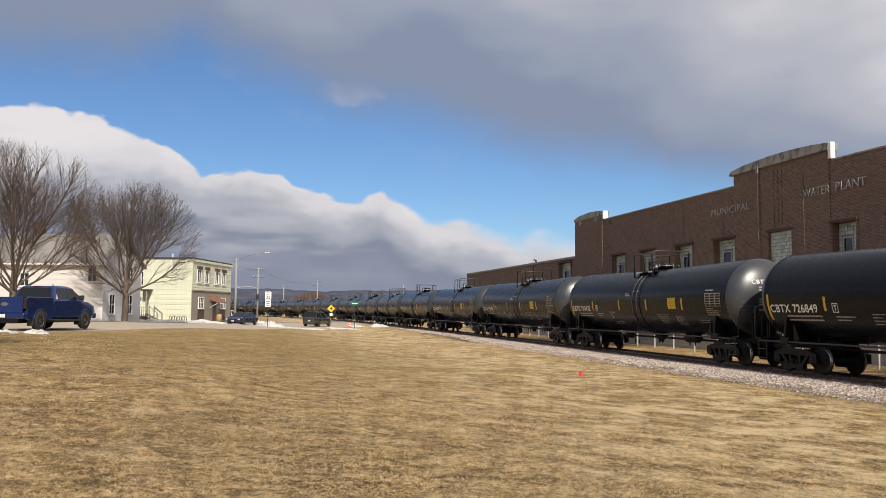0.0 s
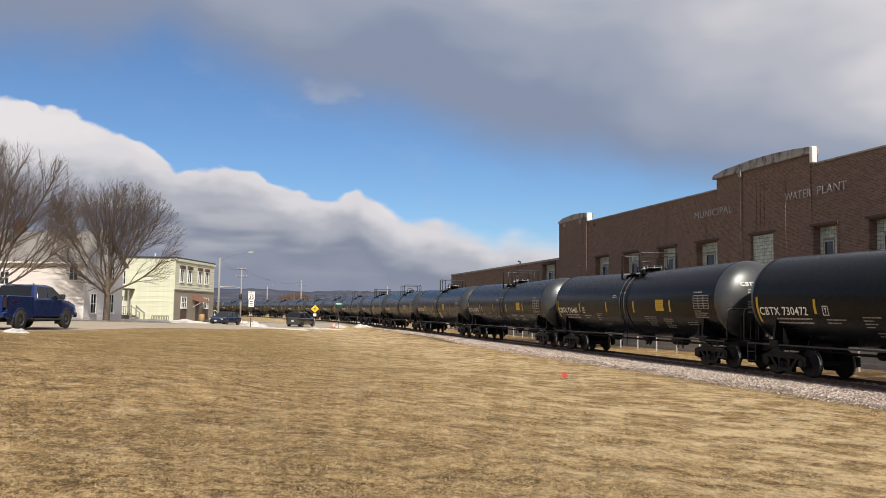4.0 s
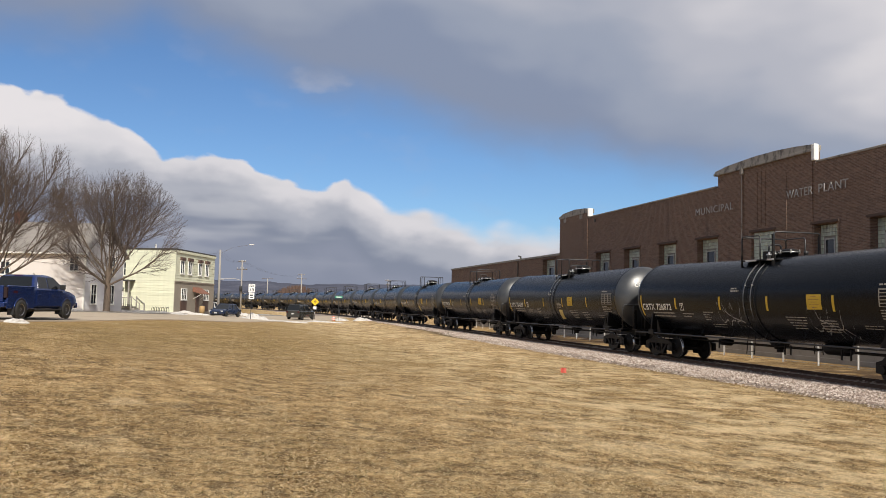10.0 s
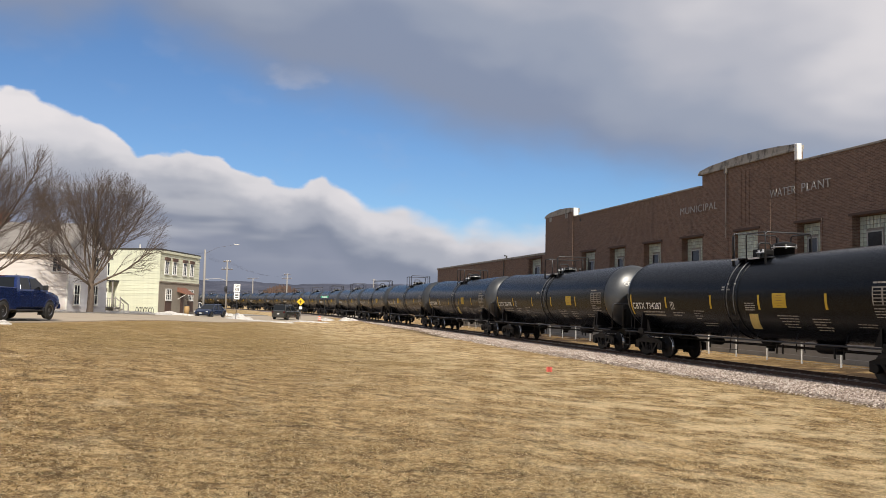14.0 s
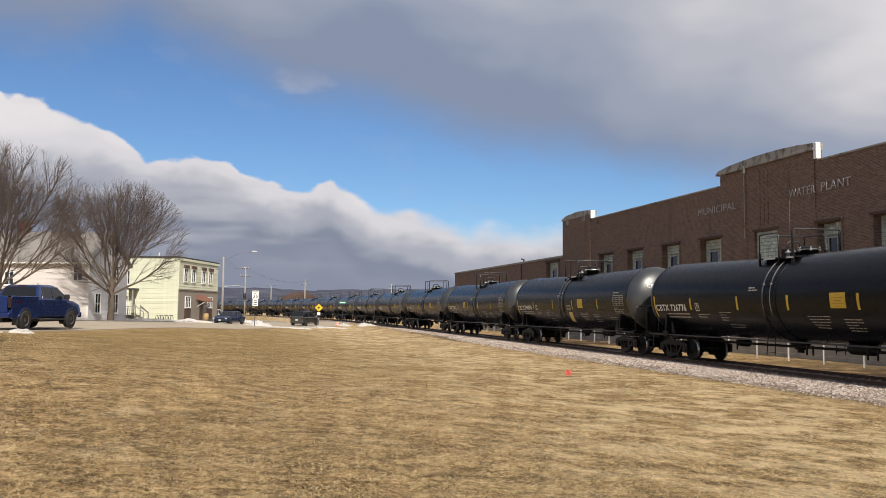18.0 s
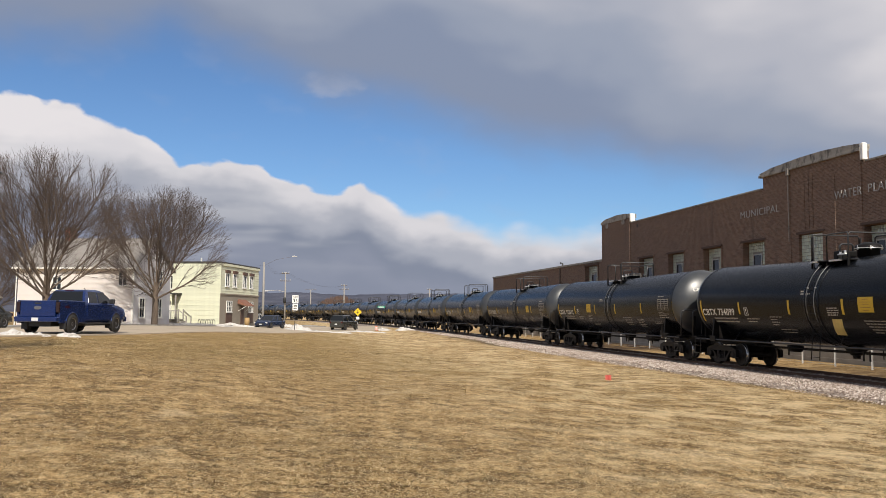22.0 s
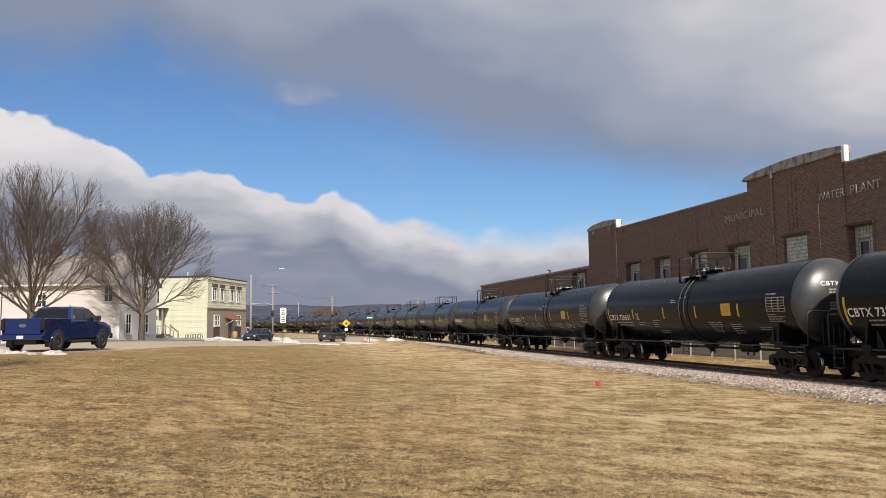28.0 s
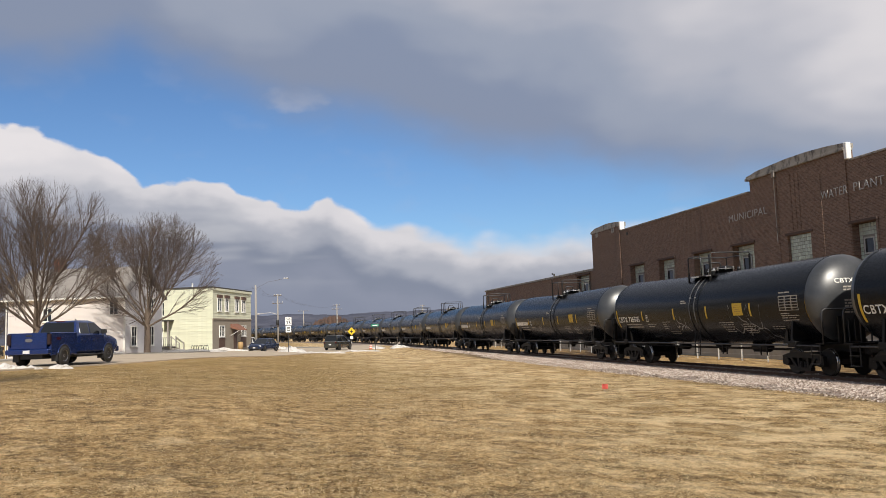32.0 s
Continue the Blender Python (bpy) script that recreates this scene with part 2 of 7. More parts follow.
M["stone"] = mat("weathered_limestone_cap", (0.35, 0.325, 0.285), 0.8, var=0.25, scale=1.7, fine=16, second=(0.065, 0.06, 0.056), spread=(0.46, 0.66), stretch=(1, 1.3, 0.7), bump=0.006)
M["metal"] = mat("brushed_letter_metal", (0.40, 0.385, 0.36), 0.5, 0.0, var=0.1)
M["galv"] = mat("galvanised_post", (0.55, 0.54, 0.52), 0.5, 0.3, var=0.12)
M["wood"] = mat("weathered_pole_timber", (0.31, 0.292, 0.270), 0.85, var=0.25, scale=4, stretch=(6, 6, 0.5), bump=0.006)
M["bark"] = mat("grey_brown_bark", (0.130, 0.098, 0.074), 0.9, var=0.3, scale=5, fine=40, bump=0.01)
M["twig"] = mat("reddish_brown_twigs", (0.108, 0.081, 0.067), 0.85, var=0.25, scale=2)
M["blue"] = mat("metallic_blue_car_paint", (0.008, 0.030, 0.145), 0.26, 0.55, var=0.08, scale=2, coat=0.8)
M["black"] = mat("black_plastic", (0.018, 0.018, 0.019), 0.5, var=0.15)
M["tyre"] = mat("black_tyre_rubber", (0.022, 0.021, 0.020), 0.8, var=0.2)
M["alloy"] = mat("grey_alloy", (0.30, 0.30, 0.31), 0.3, 0.9, var=0.1)
M["navy"] = mat("dark_navy_car_paint", (0.02, 0.034, 0.08), 0.25, 0.3, var=0.08, coat=0.8)
M["olive"] = mat("dark_grey_green_car_paint", (0.06, 0.06, 0.055), 0.25, 0.4, var=0.08, coat=0.8)
M["silver"] = mat("silver_car_paint", (0.45, 0.44, 0.42), 0.3, 0.5, var=0.08, coat=0.6)
M["carglass"] = glass("dark_car_glass", (0.012, 0.014, 0.017))
M["carglass"].node_tree.nodes["Principled BSDF"].inputs["Specular IOR Level"].default_value = 0.35
M["smoke"] = mat("smoked_dark_lamp_lens", (0.022, 0.012, 0.013), 0.2, var=0.1)

M["red"] = mat("red_lamp_lens", (0.055, 0.008, 0.008), 0.2, var=0.1)
M["clear"] = mat("clear_lamp_lens", (0.55, 0.55, 0.56), 0.12, var=0.1)
M["plate"] = mat("white_plate", (0.6, 0.6, 0.6), 0.5, var=0.1)
M["signwhite"] = mat("white_sign_sheet", (0.8, 0.8, 0.79), 0.4, var=0.05)
M["signblack"] = mat("black_sign_print", (0.02, 0.02, 0.02), 0.5, var=0.1)
M["signyellow"] = mat("yellow_sign_sheet", (0.80, 0.52, 0.02), 0.4, var=0.05)
M["signgreen"] = mat("green_sign_sheet", (0.01, 0.24, 0.14), 0.4, var=0.05)
M["orange"] = mat("orange_plastic", (0.85, 0.12, 0.03), 0.5, var=0.08)
M["flag"] = mat("faded_pink_red_flag", (0.82, 0.20, 0.16), 0.6, var=0.1)
M["greenmark"] = mat("green_plastic_bottle", (0.02, 0.10, 0.05), 0.3, var=0.2)
# blue-grey of distant haze is put into the hill colour
M["hill"] = mat("hazed_wooded_hill", (0.082, 0.088, 0.118), 1.0, var=0.35, scale=0.012, fine=0.12, second=(0.110, 0.112, 0.140), ior=1.05)
M["field"] = mat("far_rusty_thicket", (0.125, 0.085, 0.070), 1.0, var=0.25, scale=0.5, fine=3, ior=1.05)
M["lintel"] = mat("dark_lintel_brick", (0.085, 0.055, 0.043), 0.85, var=0.25, scale=5, fine=25)
M["darkwood"] = mat("dark_crossarm_timber", (0.12, 0.10, 0.085), 0.85, var=0.2)
M["brickred"] = mat("red_chimney_brick", (0.22, 0.085, 0.06), 0.85, var=0.25, scale=6)


def brick_mat():
    """Red-brown brick courses at true size on the long front, with soot and damp stains."""
    m = bpy.data.materials.new("dark_red_brick_wall")
    m.use_nodes = True
    t = m.node_tree
    g = Graph(t)
    p = t.nodes["Principled BSDF"]
    tc = g.node("ShaderNodeTexCoord")
    s = g.node("ShaderNodeSeparateXYZ")
    g.put(s.inputs[0], tc.outputs["Object"])
    along = g.m("ADD", s.outputs[0], s.outputs[1])
    vec = g.xyz(along, s.outputs[2], 0.0)
    br = g.node("ShaderNodeTexBrick")
    g.put(br.inputs["Vector"], vec)
    for k, v in (("Scale", 1.0), ("Brick Width", 0.215), ("Row Height", 0.0715), ("Mortar Size", 0.006), ("Bias", -0.1)):
        br.inputs[k].default_value = v
    br.inputs["Color1"].default_value = (0.124, 0.074, 0.052, 1)
    br.inputs["Color2"].default_value = (0.245, 0.150, 0.106, 1)
    br.inputs["Mortar"].default_value = (0.30, 0.24, 0.185, 1)
    a = g.noise(vec, 0.35, 5.0, 0.6)
    st = g.noise(g.xyz(g.m("MULTIPLY", along, 1.2), g.m("MULTIPLY", s.outputs[2], 0.16), 2.0), 1.0, 4.0, 0.6)
    col = g.mix(g.smooth(a, 0.4, 0.75, 0.0, 0.45), br.outputs["Color"], (0.182, 0.115, 0.083))
    col = g.mix(g.smooth(st, 0.58, 0.78, 0.0, 0.6), col, (0.060, 0.046, 0.040))
    t.links.new(col, p.inputs["Base Color"])
    p.inputs["Roughness"].default_value = 0.85
    bn = g.node("ShaderNodeBump")
    bn.inputs["Distance"].default_value = 0.008
    g.put(bn.inputs["Height"], g.m("SUBTRACT", 1.0, br.outputs["Fac"]))
    t.links.new(bn.outputs[0], p.inputs["Normal"])
    return m


def grass_mat(name, blades=0.0):
    """Dormant lawn: straw, tan and a little dull green, in drifts and tufts."""
    m = bpy.data.materials.new(name)
    m.use_nodes = True
    t = m.node_tree
    g = Graph(t)
    p = t.nodes["Principled BSDF"]
    tc = g.node("ShaderNodeTexCoord")
    o = tc.outputs["Object"]
    drifts, tufts, straw = g.noise(o, 0.16, 5.0, 0.6), g.noise(o, 1.5, 6.0, 0.75), g.noise(o, 14.0, 6.0, 0.8)
    # darkest stops also hold the shade in gaps between straws
    col = g.ramp(g.m("ADD", g.m("MULTIPLY", tufts, 0.40), g.m("MULTIPLY", straw, 0.60)),
                 [(0.32, (0.028, 0.017, 0.006)), (0.43, (0.190, 0.111, 0.042)), (0.515, (0.530, 0.350, 0.157)), (0.62, (0.870, 0.665, 0.372))], "LINEAR")
    col = g.mix(g.smooth(drifts, 0.44, 0.66, 0.0, 0.50), col, (0.300, 0.196, 0.080))
    clump = g.m("ADD", g.m("MULTIPLY", g.noise(o, 3.2, 3.0, 0.6), 0.55), g.m("MULTIPLY", g.noise(o, 7.5, 3.0, 0.65), 0.45))
    # straw tone and shade between clumps, both put into the colour
    thatch_shade = g.m("MULTIPLY", g.smooth(clump, 0.535, 0.42, 0.0, 0.82), g.smooth(g.noise(o, 0.55, 4.0, 0.6), 0.36, 0.60, 0.45, 1.0))
    col = g.mix(thatch_shade, col, (0.104, 0.060, 0.024))
    worn = g.m("MULTIPLY", g.smooth(g.noise(o, 1.15, 6.0, 0.72), 0.52, 0.63, 0.0, 0.62), g.smooth(g.noise(o, 0.30, 3.0, 0.5), 0.42, 0.60))
    worn = g.m("MULTIPLY", worn, g.smooth(straw, 0.40, 0.56, 0.35, 1.0))
    col = g.mix(worn, col, (0.83, 0.655, 0.415))
    s = g.node("ShaderNodeSeparateXYZ")
    g.put(s.inputs[0], o)
    pale = g.m("MULTIPLY", g.smooth(s.outputs[0], 1.0, 8.0), g.smooth(g.noise(o, 0.75, 7.0, 0.74), 0.42, 0.60))
    pale = g.m("MULTIPLY", pale, g.smooth(s.outputs[0], 17.0, 13.0))
    pale = g.m("MULTIPLY", pale, g.smooth(g.m("ADD", g.m("MULTIPLY", straw, 0.6), g.m("MULTIPLY", tufts, 0.4)), 0.36, 0.54, 0.25, 1.0))
    olive = g.m("MULTIPLY", g.smooth(s.outputs[1], 14.0, 32.0), g.smooth(s.outputs[0], 12.0, 3.0))
    olive = g.m("MULTIPLY", olive, g.smooth(g.noise(o, 0.45, 5.0, 0.65), 0.32, 0.58, 0.2, 0.7))
    col = g.mix(olive, col, (0.275, 0.186, 0.068))
    soil = g.m("MULTIPLY", g.smooth(s.outputs[0], 14.9, 16.1), g.smooth(s.outputs[1], 42.0, 26.0))
    soil = g.m("MAXIMUM", soil, g.m("MULTIPLY", g.smooth(s.outputs[0], 14.4, 15.6), g.m("MULTIPLY", g.smooth(s.outputs[1], 50.0, 58.0), g.smooth(s.outputs[1], 84.0, 68.0))))
    soil = g.m("MULTIPLY", soil, g.smooth(g.noise(o, 0.8, 5.0, 0.65), 0.34, 0.52))
    col = g.mix(soil, col, (0.070, 0.044, 0.027))
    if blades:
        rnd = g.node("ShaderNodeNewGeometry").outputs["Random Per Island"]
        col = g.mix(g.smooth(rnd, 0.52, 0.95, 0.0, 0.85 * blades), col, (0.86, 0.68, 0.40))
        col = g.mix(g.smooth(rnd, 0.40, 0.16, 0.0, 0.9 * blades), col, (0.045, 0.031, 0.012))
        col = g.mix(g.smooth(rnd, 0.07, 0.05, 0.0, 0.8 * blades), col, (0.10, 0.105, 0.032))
    col = g.mix(g.m("MULTIPLY", pale, 0.56), col, (0.84, 0.675, 0.41))
    t.links.new(col, p.inputs["Base Color"])
    p.inputs["Roughness"].default_value = 0.85
    p.inputs["Specular IOR Level"].default_value = 0.15
    if not blades:
        bn = g.node("ShaderNodeBump")
        bn.inputs["Distance"].default_value = 0.10
        bn.inputs["Strength"].default_value = 0.9
        g.put(bn.inputs["Height"], g.m("ADD", g.m("MULTIPLY", tufts, 0.6), g.m("MULTIPLY", straw, 0.5)))
        t.links.new(bn.outputs[0], p.inputs["Normal"])
    return m


M["brick"] = brick_mat()
M["grass"] = grass_mat("dormant_lawn")
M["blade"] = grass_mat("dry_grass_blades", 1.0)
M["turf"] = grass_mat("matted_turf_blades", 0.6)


# ---- mesh helpers ----
def part(name, bm, material, parent=None, label="", smooth=False, place=None):
    """Links a bmesh as one mesh object, under a thing or a part."""
    me = bpy.data.meshes.new(name)
    bm.to_mesh(me)
    bm.free()
    me.materials.append(material)
    if smooth:
        for f in me.polygons:
            f.use_smooth = True
    ob = new(name, me)
    ob.parent = parent
    if place is not None:
        ob.matrix_basis = place
    if label:
        ob["label"] = label
    return ob


def share(name, me, parent, place, label=""):
    ob = new(name, me)
    ob.parent = parent
    ob.matrix_basis = place
    if label:
        ob["label"] = label
    return ob


def box(bm, x0, x1, y0, y1, z0, z1, bevel=0.0, m=None):
    vs = [bm.verts.new(p) for p in ((x0, y0, z0), (x1, y0, z0), (x1, y1, z0), (x0, y1, z0), (x0, y0, z1), (x1, y0, z1), (x1, y1, z1), (x0, y1, z1))]
    fs = [bm.faces.new([vs[i] for i in q]) for q in ((0, 3, 2, 1), (4, 5, 6, 7), (0, 1, 5, 4), (1, 2, 6, 5), (2, 3, 7, 6), (3, 0, 4, 7))]
    if bevel:
        edges = {e for f in fs for e in f.edges}
        out = bmesh.ops.bevel(bm, geom=list(edges), offset=bevel, segments=2, affect="EDGES", profile=0.5)
        vs = list({v for f in out["faces"] for v in f.verts} | {v for v in vs if v.is_valid})
    if m is not None:
        bmesh.ops.transform(bm, matrix=m, verts=[v for v in vs if v.is_valid])
    return bm


def tube(bm, pts, r, n=6, r2=None, caps=True):
    """A round bar through points, tapering from r to r2."""
    pts = [Vector(p) for p in pts]
    r2 = r if r2 is None else r2
    rings = []
    side = None
    for i, p in enumerate(pts):
        d = (pts[min(i + 1, len(pts) - 1)] - pts[max(i - 1, 0)]).normalized()
        if side is None:
            side = d.orthogonal().normalized()
        side = (side - d * side.dot(d)).normalized()
        up = d.cross(side)
        rr = r + (r2 - r) * i / max(1, len(pts) - 1)
        rings.append([bm.verts.new(p + (side * math.cos(2 * math.pi * k / n) + up * math.sin(2 * math.pi * k / n)) * rr) for k in range(n)])
    for a, b in zip(rings, rings[1:]):
        for k in range(n):
            bm.faces.new((a[k], a[(k + 1) % n], b[(k + 1) % n], b[k]))
    if caps:
        bm.faces.new(rings[0][::-1])
        bm.faces.new(rings[-1])
    return bm


def lathe(bm, profile, n=24, m=None):
    """Turns (radius, height) pairs round z."""
    rings, made = [], []
    for r, h in profile:
        if r < 1e-5:
            rings.append([bm.verts.new((0, 0, h))])
        else:
            rings.append([bm.verts.new((r * math.cos(2 * math.pi * k / n), r * math.sin(2 * math.pi * k / n), h)) for k in range(n)])
        made += rings[-1]
    for a, b in zip(rings, rings[1:]):
        for k in range(n):
            q = [a[k % len(a)], a[(k + 1) % n % len(a)], b[(k + 1) % n % len(b)], b[k % len(b)]]
            q = list(dict.fromkeys(q))
            if len(q) > 2:
                bm.faces.new(q)
    if m is not None:
        bmesh.ops.transform(bm, matrix=m, verts=made)
    return bm


def prism(bm, outline_pts, depth, m=None):
    """A flat outline in the x-z plane, given depth along y (centred)."""
    a = [bm.verts.new((x, -depth / 2, z)) for x, z in outline_pts]
    b = [bm.verts.new((x, depth / 2, z)) for x, z in outline_pts]
    bm.faces.new(a)
    bm.faces.new(b[::-1])
    n = len(a)
    for i in range(n):
        bm.faces.new((a[(i + 1) % n], a[i], b[i], b[(i + 1) % n]))
    if m is not None:
        bmesh.ops.transform(bm, matrix=m, verts=a + b)
    return bm


def letters(name, text, height, material, parent, place, depth=0.004, width=None, label="", bold=0.018):
    cu = bpy.data.curves.new(name, "FONT")
    cu.body, cu.size, cu.extrude = text, height / 0.72, depth
    cu.space_character = 1.08
    cu.offset = height * bold
    tmp = new(name, cu)
    bpy.context.view_layer.update()
    me = bpy.data.meshes.new_from_object(tmp.evaluated_get(bpy.context.evaluated_depsgraph_get()))
    bpy.data.objects.remove(tmp)
    xs = [v.co.x for v in me.vertices]
    lo, hi = min(xs), max(xs)
    k = width / (hi - lo) if width else 1.0
    for v in me.vertices:
        v.co.x = (v.co.x - lo) * k
    me.materials.clear()
    me.materials.append(material)
    me.name = name
    ob = new(name, me)
    ob.parent = parent
    ob.matrix_basis = place
    if label:
        ob["label"] = label
    return ob


def thing(name, label, category, place=None, group="", kind=""):
    ob = new(name)
    if place is not None:
        ob.matrix_basis = place
    return tagged(ob, label, category, group, kind)


BM = bmesh.new


# ---- ground, road and track ----
TRACK_X, RAIL_Z, BEND_Y, BEND_R = 19.3, -0.42, 108.0, 550.0
ROAD_A, ROAD_K = Vector((-8.72, 37.16)), math.tan(radians(17.8))   # lawn's kerb line


def sstep(a, b, v):
    u = np.clip((np.asarray(v, float) - a) / (b - a), 0, 1)
    return u * u * (3 - 2 * u)


def land(x, y):
    """Height of the ground: a lawn that falls from the road to the track."""
    x, y = np.asarray(x, float), np.asarray(y, float)
    t = 1 - 0.45 * sstep(45, 110, y) - 0.35 * sstep(110, 240, y)
    z = -0.70 + 1.27 * sstep(17, -12, x) * t
    z = z + 0.01 * sstep(-3.0, -9.0, x) * sstep(70, 50, y)
    z = z - 0.16 * sstep(17.0, 25.0, x)
    z = z + 0.24 * sstep(54, 68, y) * sstep(150, 120, y) * sstep(13.2, 15.6, x) * sstep(17.3, 16.2, x)
    return z + 0.035 * np.sin(x * 0.31 + y * 0.17) * sstep(17, 14, x) + 0.02 * np.sin(x * 0.9 - y * 0.23 + 1.0) * sstep(17, 14, x)


def rail_at(s):
    """Point and heading (to the left of north, radians) at s metres along the track."""
    a = max(s - BEND_Y, 0.0) / BEND_R
    if a == 0:
        return TRACK_X, s, 0.0
    return TRACK_X - BEND_R * (1 - math.cos(a)), BEND_Y + BEND_R * math.sin(a), a


def sheet(name, xs, ys, height, material, smooth=True):
    X, Y = np.meshgrid(xs, ys)
    Z = height(X, Y)
    n, m = len(xs), len(ys)
    v = np.stack([X, Y, Z], -1).reshape(-1, 3)
    i = np.arange(n * m).reshape(m, n)
    f = np.stack([i[:-1, :-1], i[:-1, 1:], i[1:, 1:], i[1:, :-1]], -1).reshape(-1, 4)
    me = bpy.data.meshes.new(name)
    me.from_pydata(v.tolist(), [], f.tolist())
    me.materials.append(material)
    me.polygons.foreach_set("use_smooth", [smooth] * len(me.polygons))
    return new(name, me)


def spaced(lo, hi, step, far):
    near = np.arange(lo, hi + step / 2, step)
    out = [step * 1.4]
    while sum(out) < far:
        out.append(out[-1] * 1.35)
    grow = np.cumsum(out)
    return np.concatenate([lo - grow[::-1], near, hi + grow])


ground = sheet("ground", spaced(-30, 36, 0.6, 3500), spaced(-6, 130, 0.8, 3500), land, M["grass"])
tagged(ground, "dormant straw-coloured lawn sloping down to the track", "ground", kind="structure")


def along_road(s, w):
    """s metres along the kerb line from the truck, w metres to its left."""
    h = radians(17.8)
    return ROAD_A.x + s * math.sin(h) - w * math.cos(h), ROAD_A.y + s * math.cos(h) + w * math.sin(h)


def road_strip(name, s0, s1, w0, w1, lift, material, step=2.0, thick=0.0):
    bm = BM()
    ns, nw = int((s1 - s0) / step) + 1, max(2, int((w1 - w0) / 1.5) + 1)
    g = []
    for i in range(ns):
        row = []
        for j in range(nw):
            x, y = along_road(s0 + (s1 - s0) * i / (ns - 1), w0 + (w1 - w0) * j / (nw - 1))
            row.append(bm.verts.new((x, y, float(land(x, y)) + lift)))
        g.append(row)
    for a, b in zip(g, g[1:]):
        for j in range(nw - 1):
            bm.faces.new((a[j], b[j], b[j + 1], a[j + 1]))
    if thick:
        out = bmesh.ops.extrude_face_region(bm, geom=bm.faces[:])
        bmesh.ops.translate(bm, vec=(0, 0, -thick), verts=[v for v in out["geom"] if isinstance(v, bmesh.types.BMVert)])
    bmesh.ops.recalc_face_normals(bm, faces=bm.faces[:])
    ob = part(name, bm, material)
    return ob


tagged(road_strip("road", -60, 150, 0.3, 12.0, 0.03, M["road"]), "dusty pale asphalt road with winter grit", "road", kind="structure")
tagged(road_strip("kerb", -60, 76, 0.0, 0.3, 0.05, M["road"], thick=0.25), "low worn grit-covered kerb along the lawn", "kerb", kind="structure")
tagged(road_strip("pavement", -60, 90, 12.3, 15.6, 0.12, M["concrete"], thick=0.3), "grey concrete pavement beside the houses", "pavement", kind="structure")
tagged(road_strip("far_kerb", -60, 90, 12.0, 12.3, 0.125, M["concrete"], thick=0.3), "grey concrete kerb before the houses", "kerb", kind="structure")


# ballast bed: a long shouldered bank that follows the track
def bed_profile():
    return [(-4.1, -0.38), (-3.2, -0.255), (-2.3, -0.19), (-1.55, -0.12), (1.55, -0.12), (2.3, -0.30), (3.2, -0.46)]


def follow(profile, s_list, z0, closed=False):
    bm = BM()
    rows = []
    for s in s_list:
        x, y, a = rail_at(s)
        rows.append([bm.verts.new((x + u * math.cos(a), y + u * math.sin(a), z0 + v)) for u, v in profile])
    n = len(profile)
    for a, b in zip(rows, rows[1:]):
        for k in range(n if closed else n - 1):
            bm.faces.new((a[k], a[(k + 1) % n], b[(k + 1) % n], b[k]))
    if closed:
        bm.faces.new(rows[0][::-1])
        bm.faces.new(rows[-1])
    return bm


S_LIST = list(range(-60, 108, 8)) + list(range(108, 560, 12))
tagged(part("ballast_bed", follow(bed_profile(), S_LIST, RAIL_Z), M["ballast"]), "bank of pinkish grey crushed stone under the track", "ballast", kind="structure")
foot = [(-0.07, -0.17), (0.07, -0.17), (0.07, -0.155), (0.012, -0.13), (0.012, -0.045), (0.036, -0.035), (0.036, -0.002), (-0.036, -0.002), (-0.036, -0.035),
        (-0.012, -0.045), (-0.012, -0.13), (-0.07, -0.155)]
for side in (-0.7525, 0.7525):
    r = tagged(part("rail", follow([(u + side, v) for u, v in foot], S_LIST, RAIL_Z, True), M["steel_rail"]), "rusty steel rail with a polished running top", "rail", "running rails", "structure")
    part("railhead", follow([(side - 0.034, -0.004), (side + 0.034, -0.004), (side + 0.030, 0.0), (side - 0.030, 0.0)], S_LIST, RAIL_Z, True), M["railhead"], r, "shiny worn running surface")

tie_bm = box(BM(), -1.28, 1.28, -0.11, 0.11, -0.30, -0.13, 0.012)
tie_me = bpy.data.meshes.new("sleeper")
tie_bm.to_mesh(tie_me)
tie_bm.free()
tie_me.materials.append(M["tie"])
ties = thing("sleepers", "dark creosoted timber sleepers under the rails", "sleepers", kind="structure")
rng = random.Random(4)
for i in range(150):
    s = 4 + i * 0.54
    x, y, a = rail_at(s)
    share("sleeper", tie_me, ties, pose(x + rng.uniform(-0.04, 0.04), y, RAIL_Z, 0, rng.uniform(-0.5, 0.5), math.degrees(a) + rng.uniform(-1, 1)))


# ---- the brick water plant beyond the track ----
FX = 29.5          # its front
plant = thing("water_plant_building", "long dark red brick waterworks with stone caps and glass-block windows", "building")
# openings in the front: from, to (metres north), depth of the recess
OPEN = [(22.0, 24.4, 0.42), (26.2, 28.5, 0.42), (30.3, 32.7, 0.42), (34.9, 36.62, 0.42), (39.85, 41.95, 0.14), (45.4, 47.8, 0.42), (50.5, 52.8, 0.42), (55.7, 58.15, 0.42), (60.75, 63.3, 0.42), (72.4, 75.5, 0.42)]
W_TOP, W_SILL = 6.30, 3.30


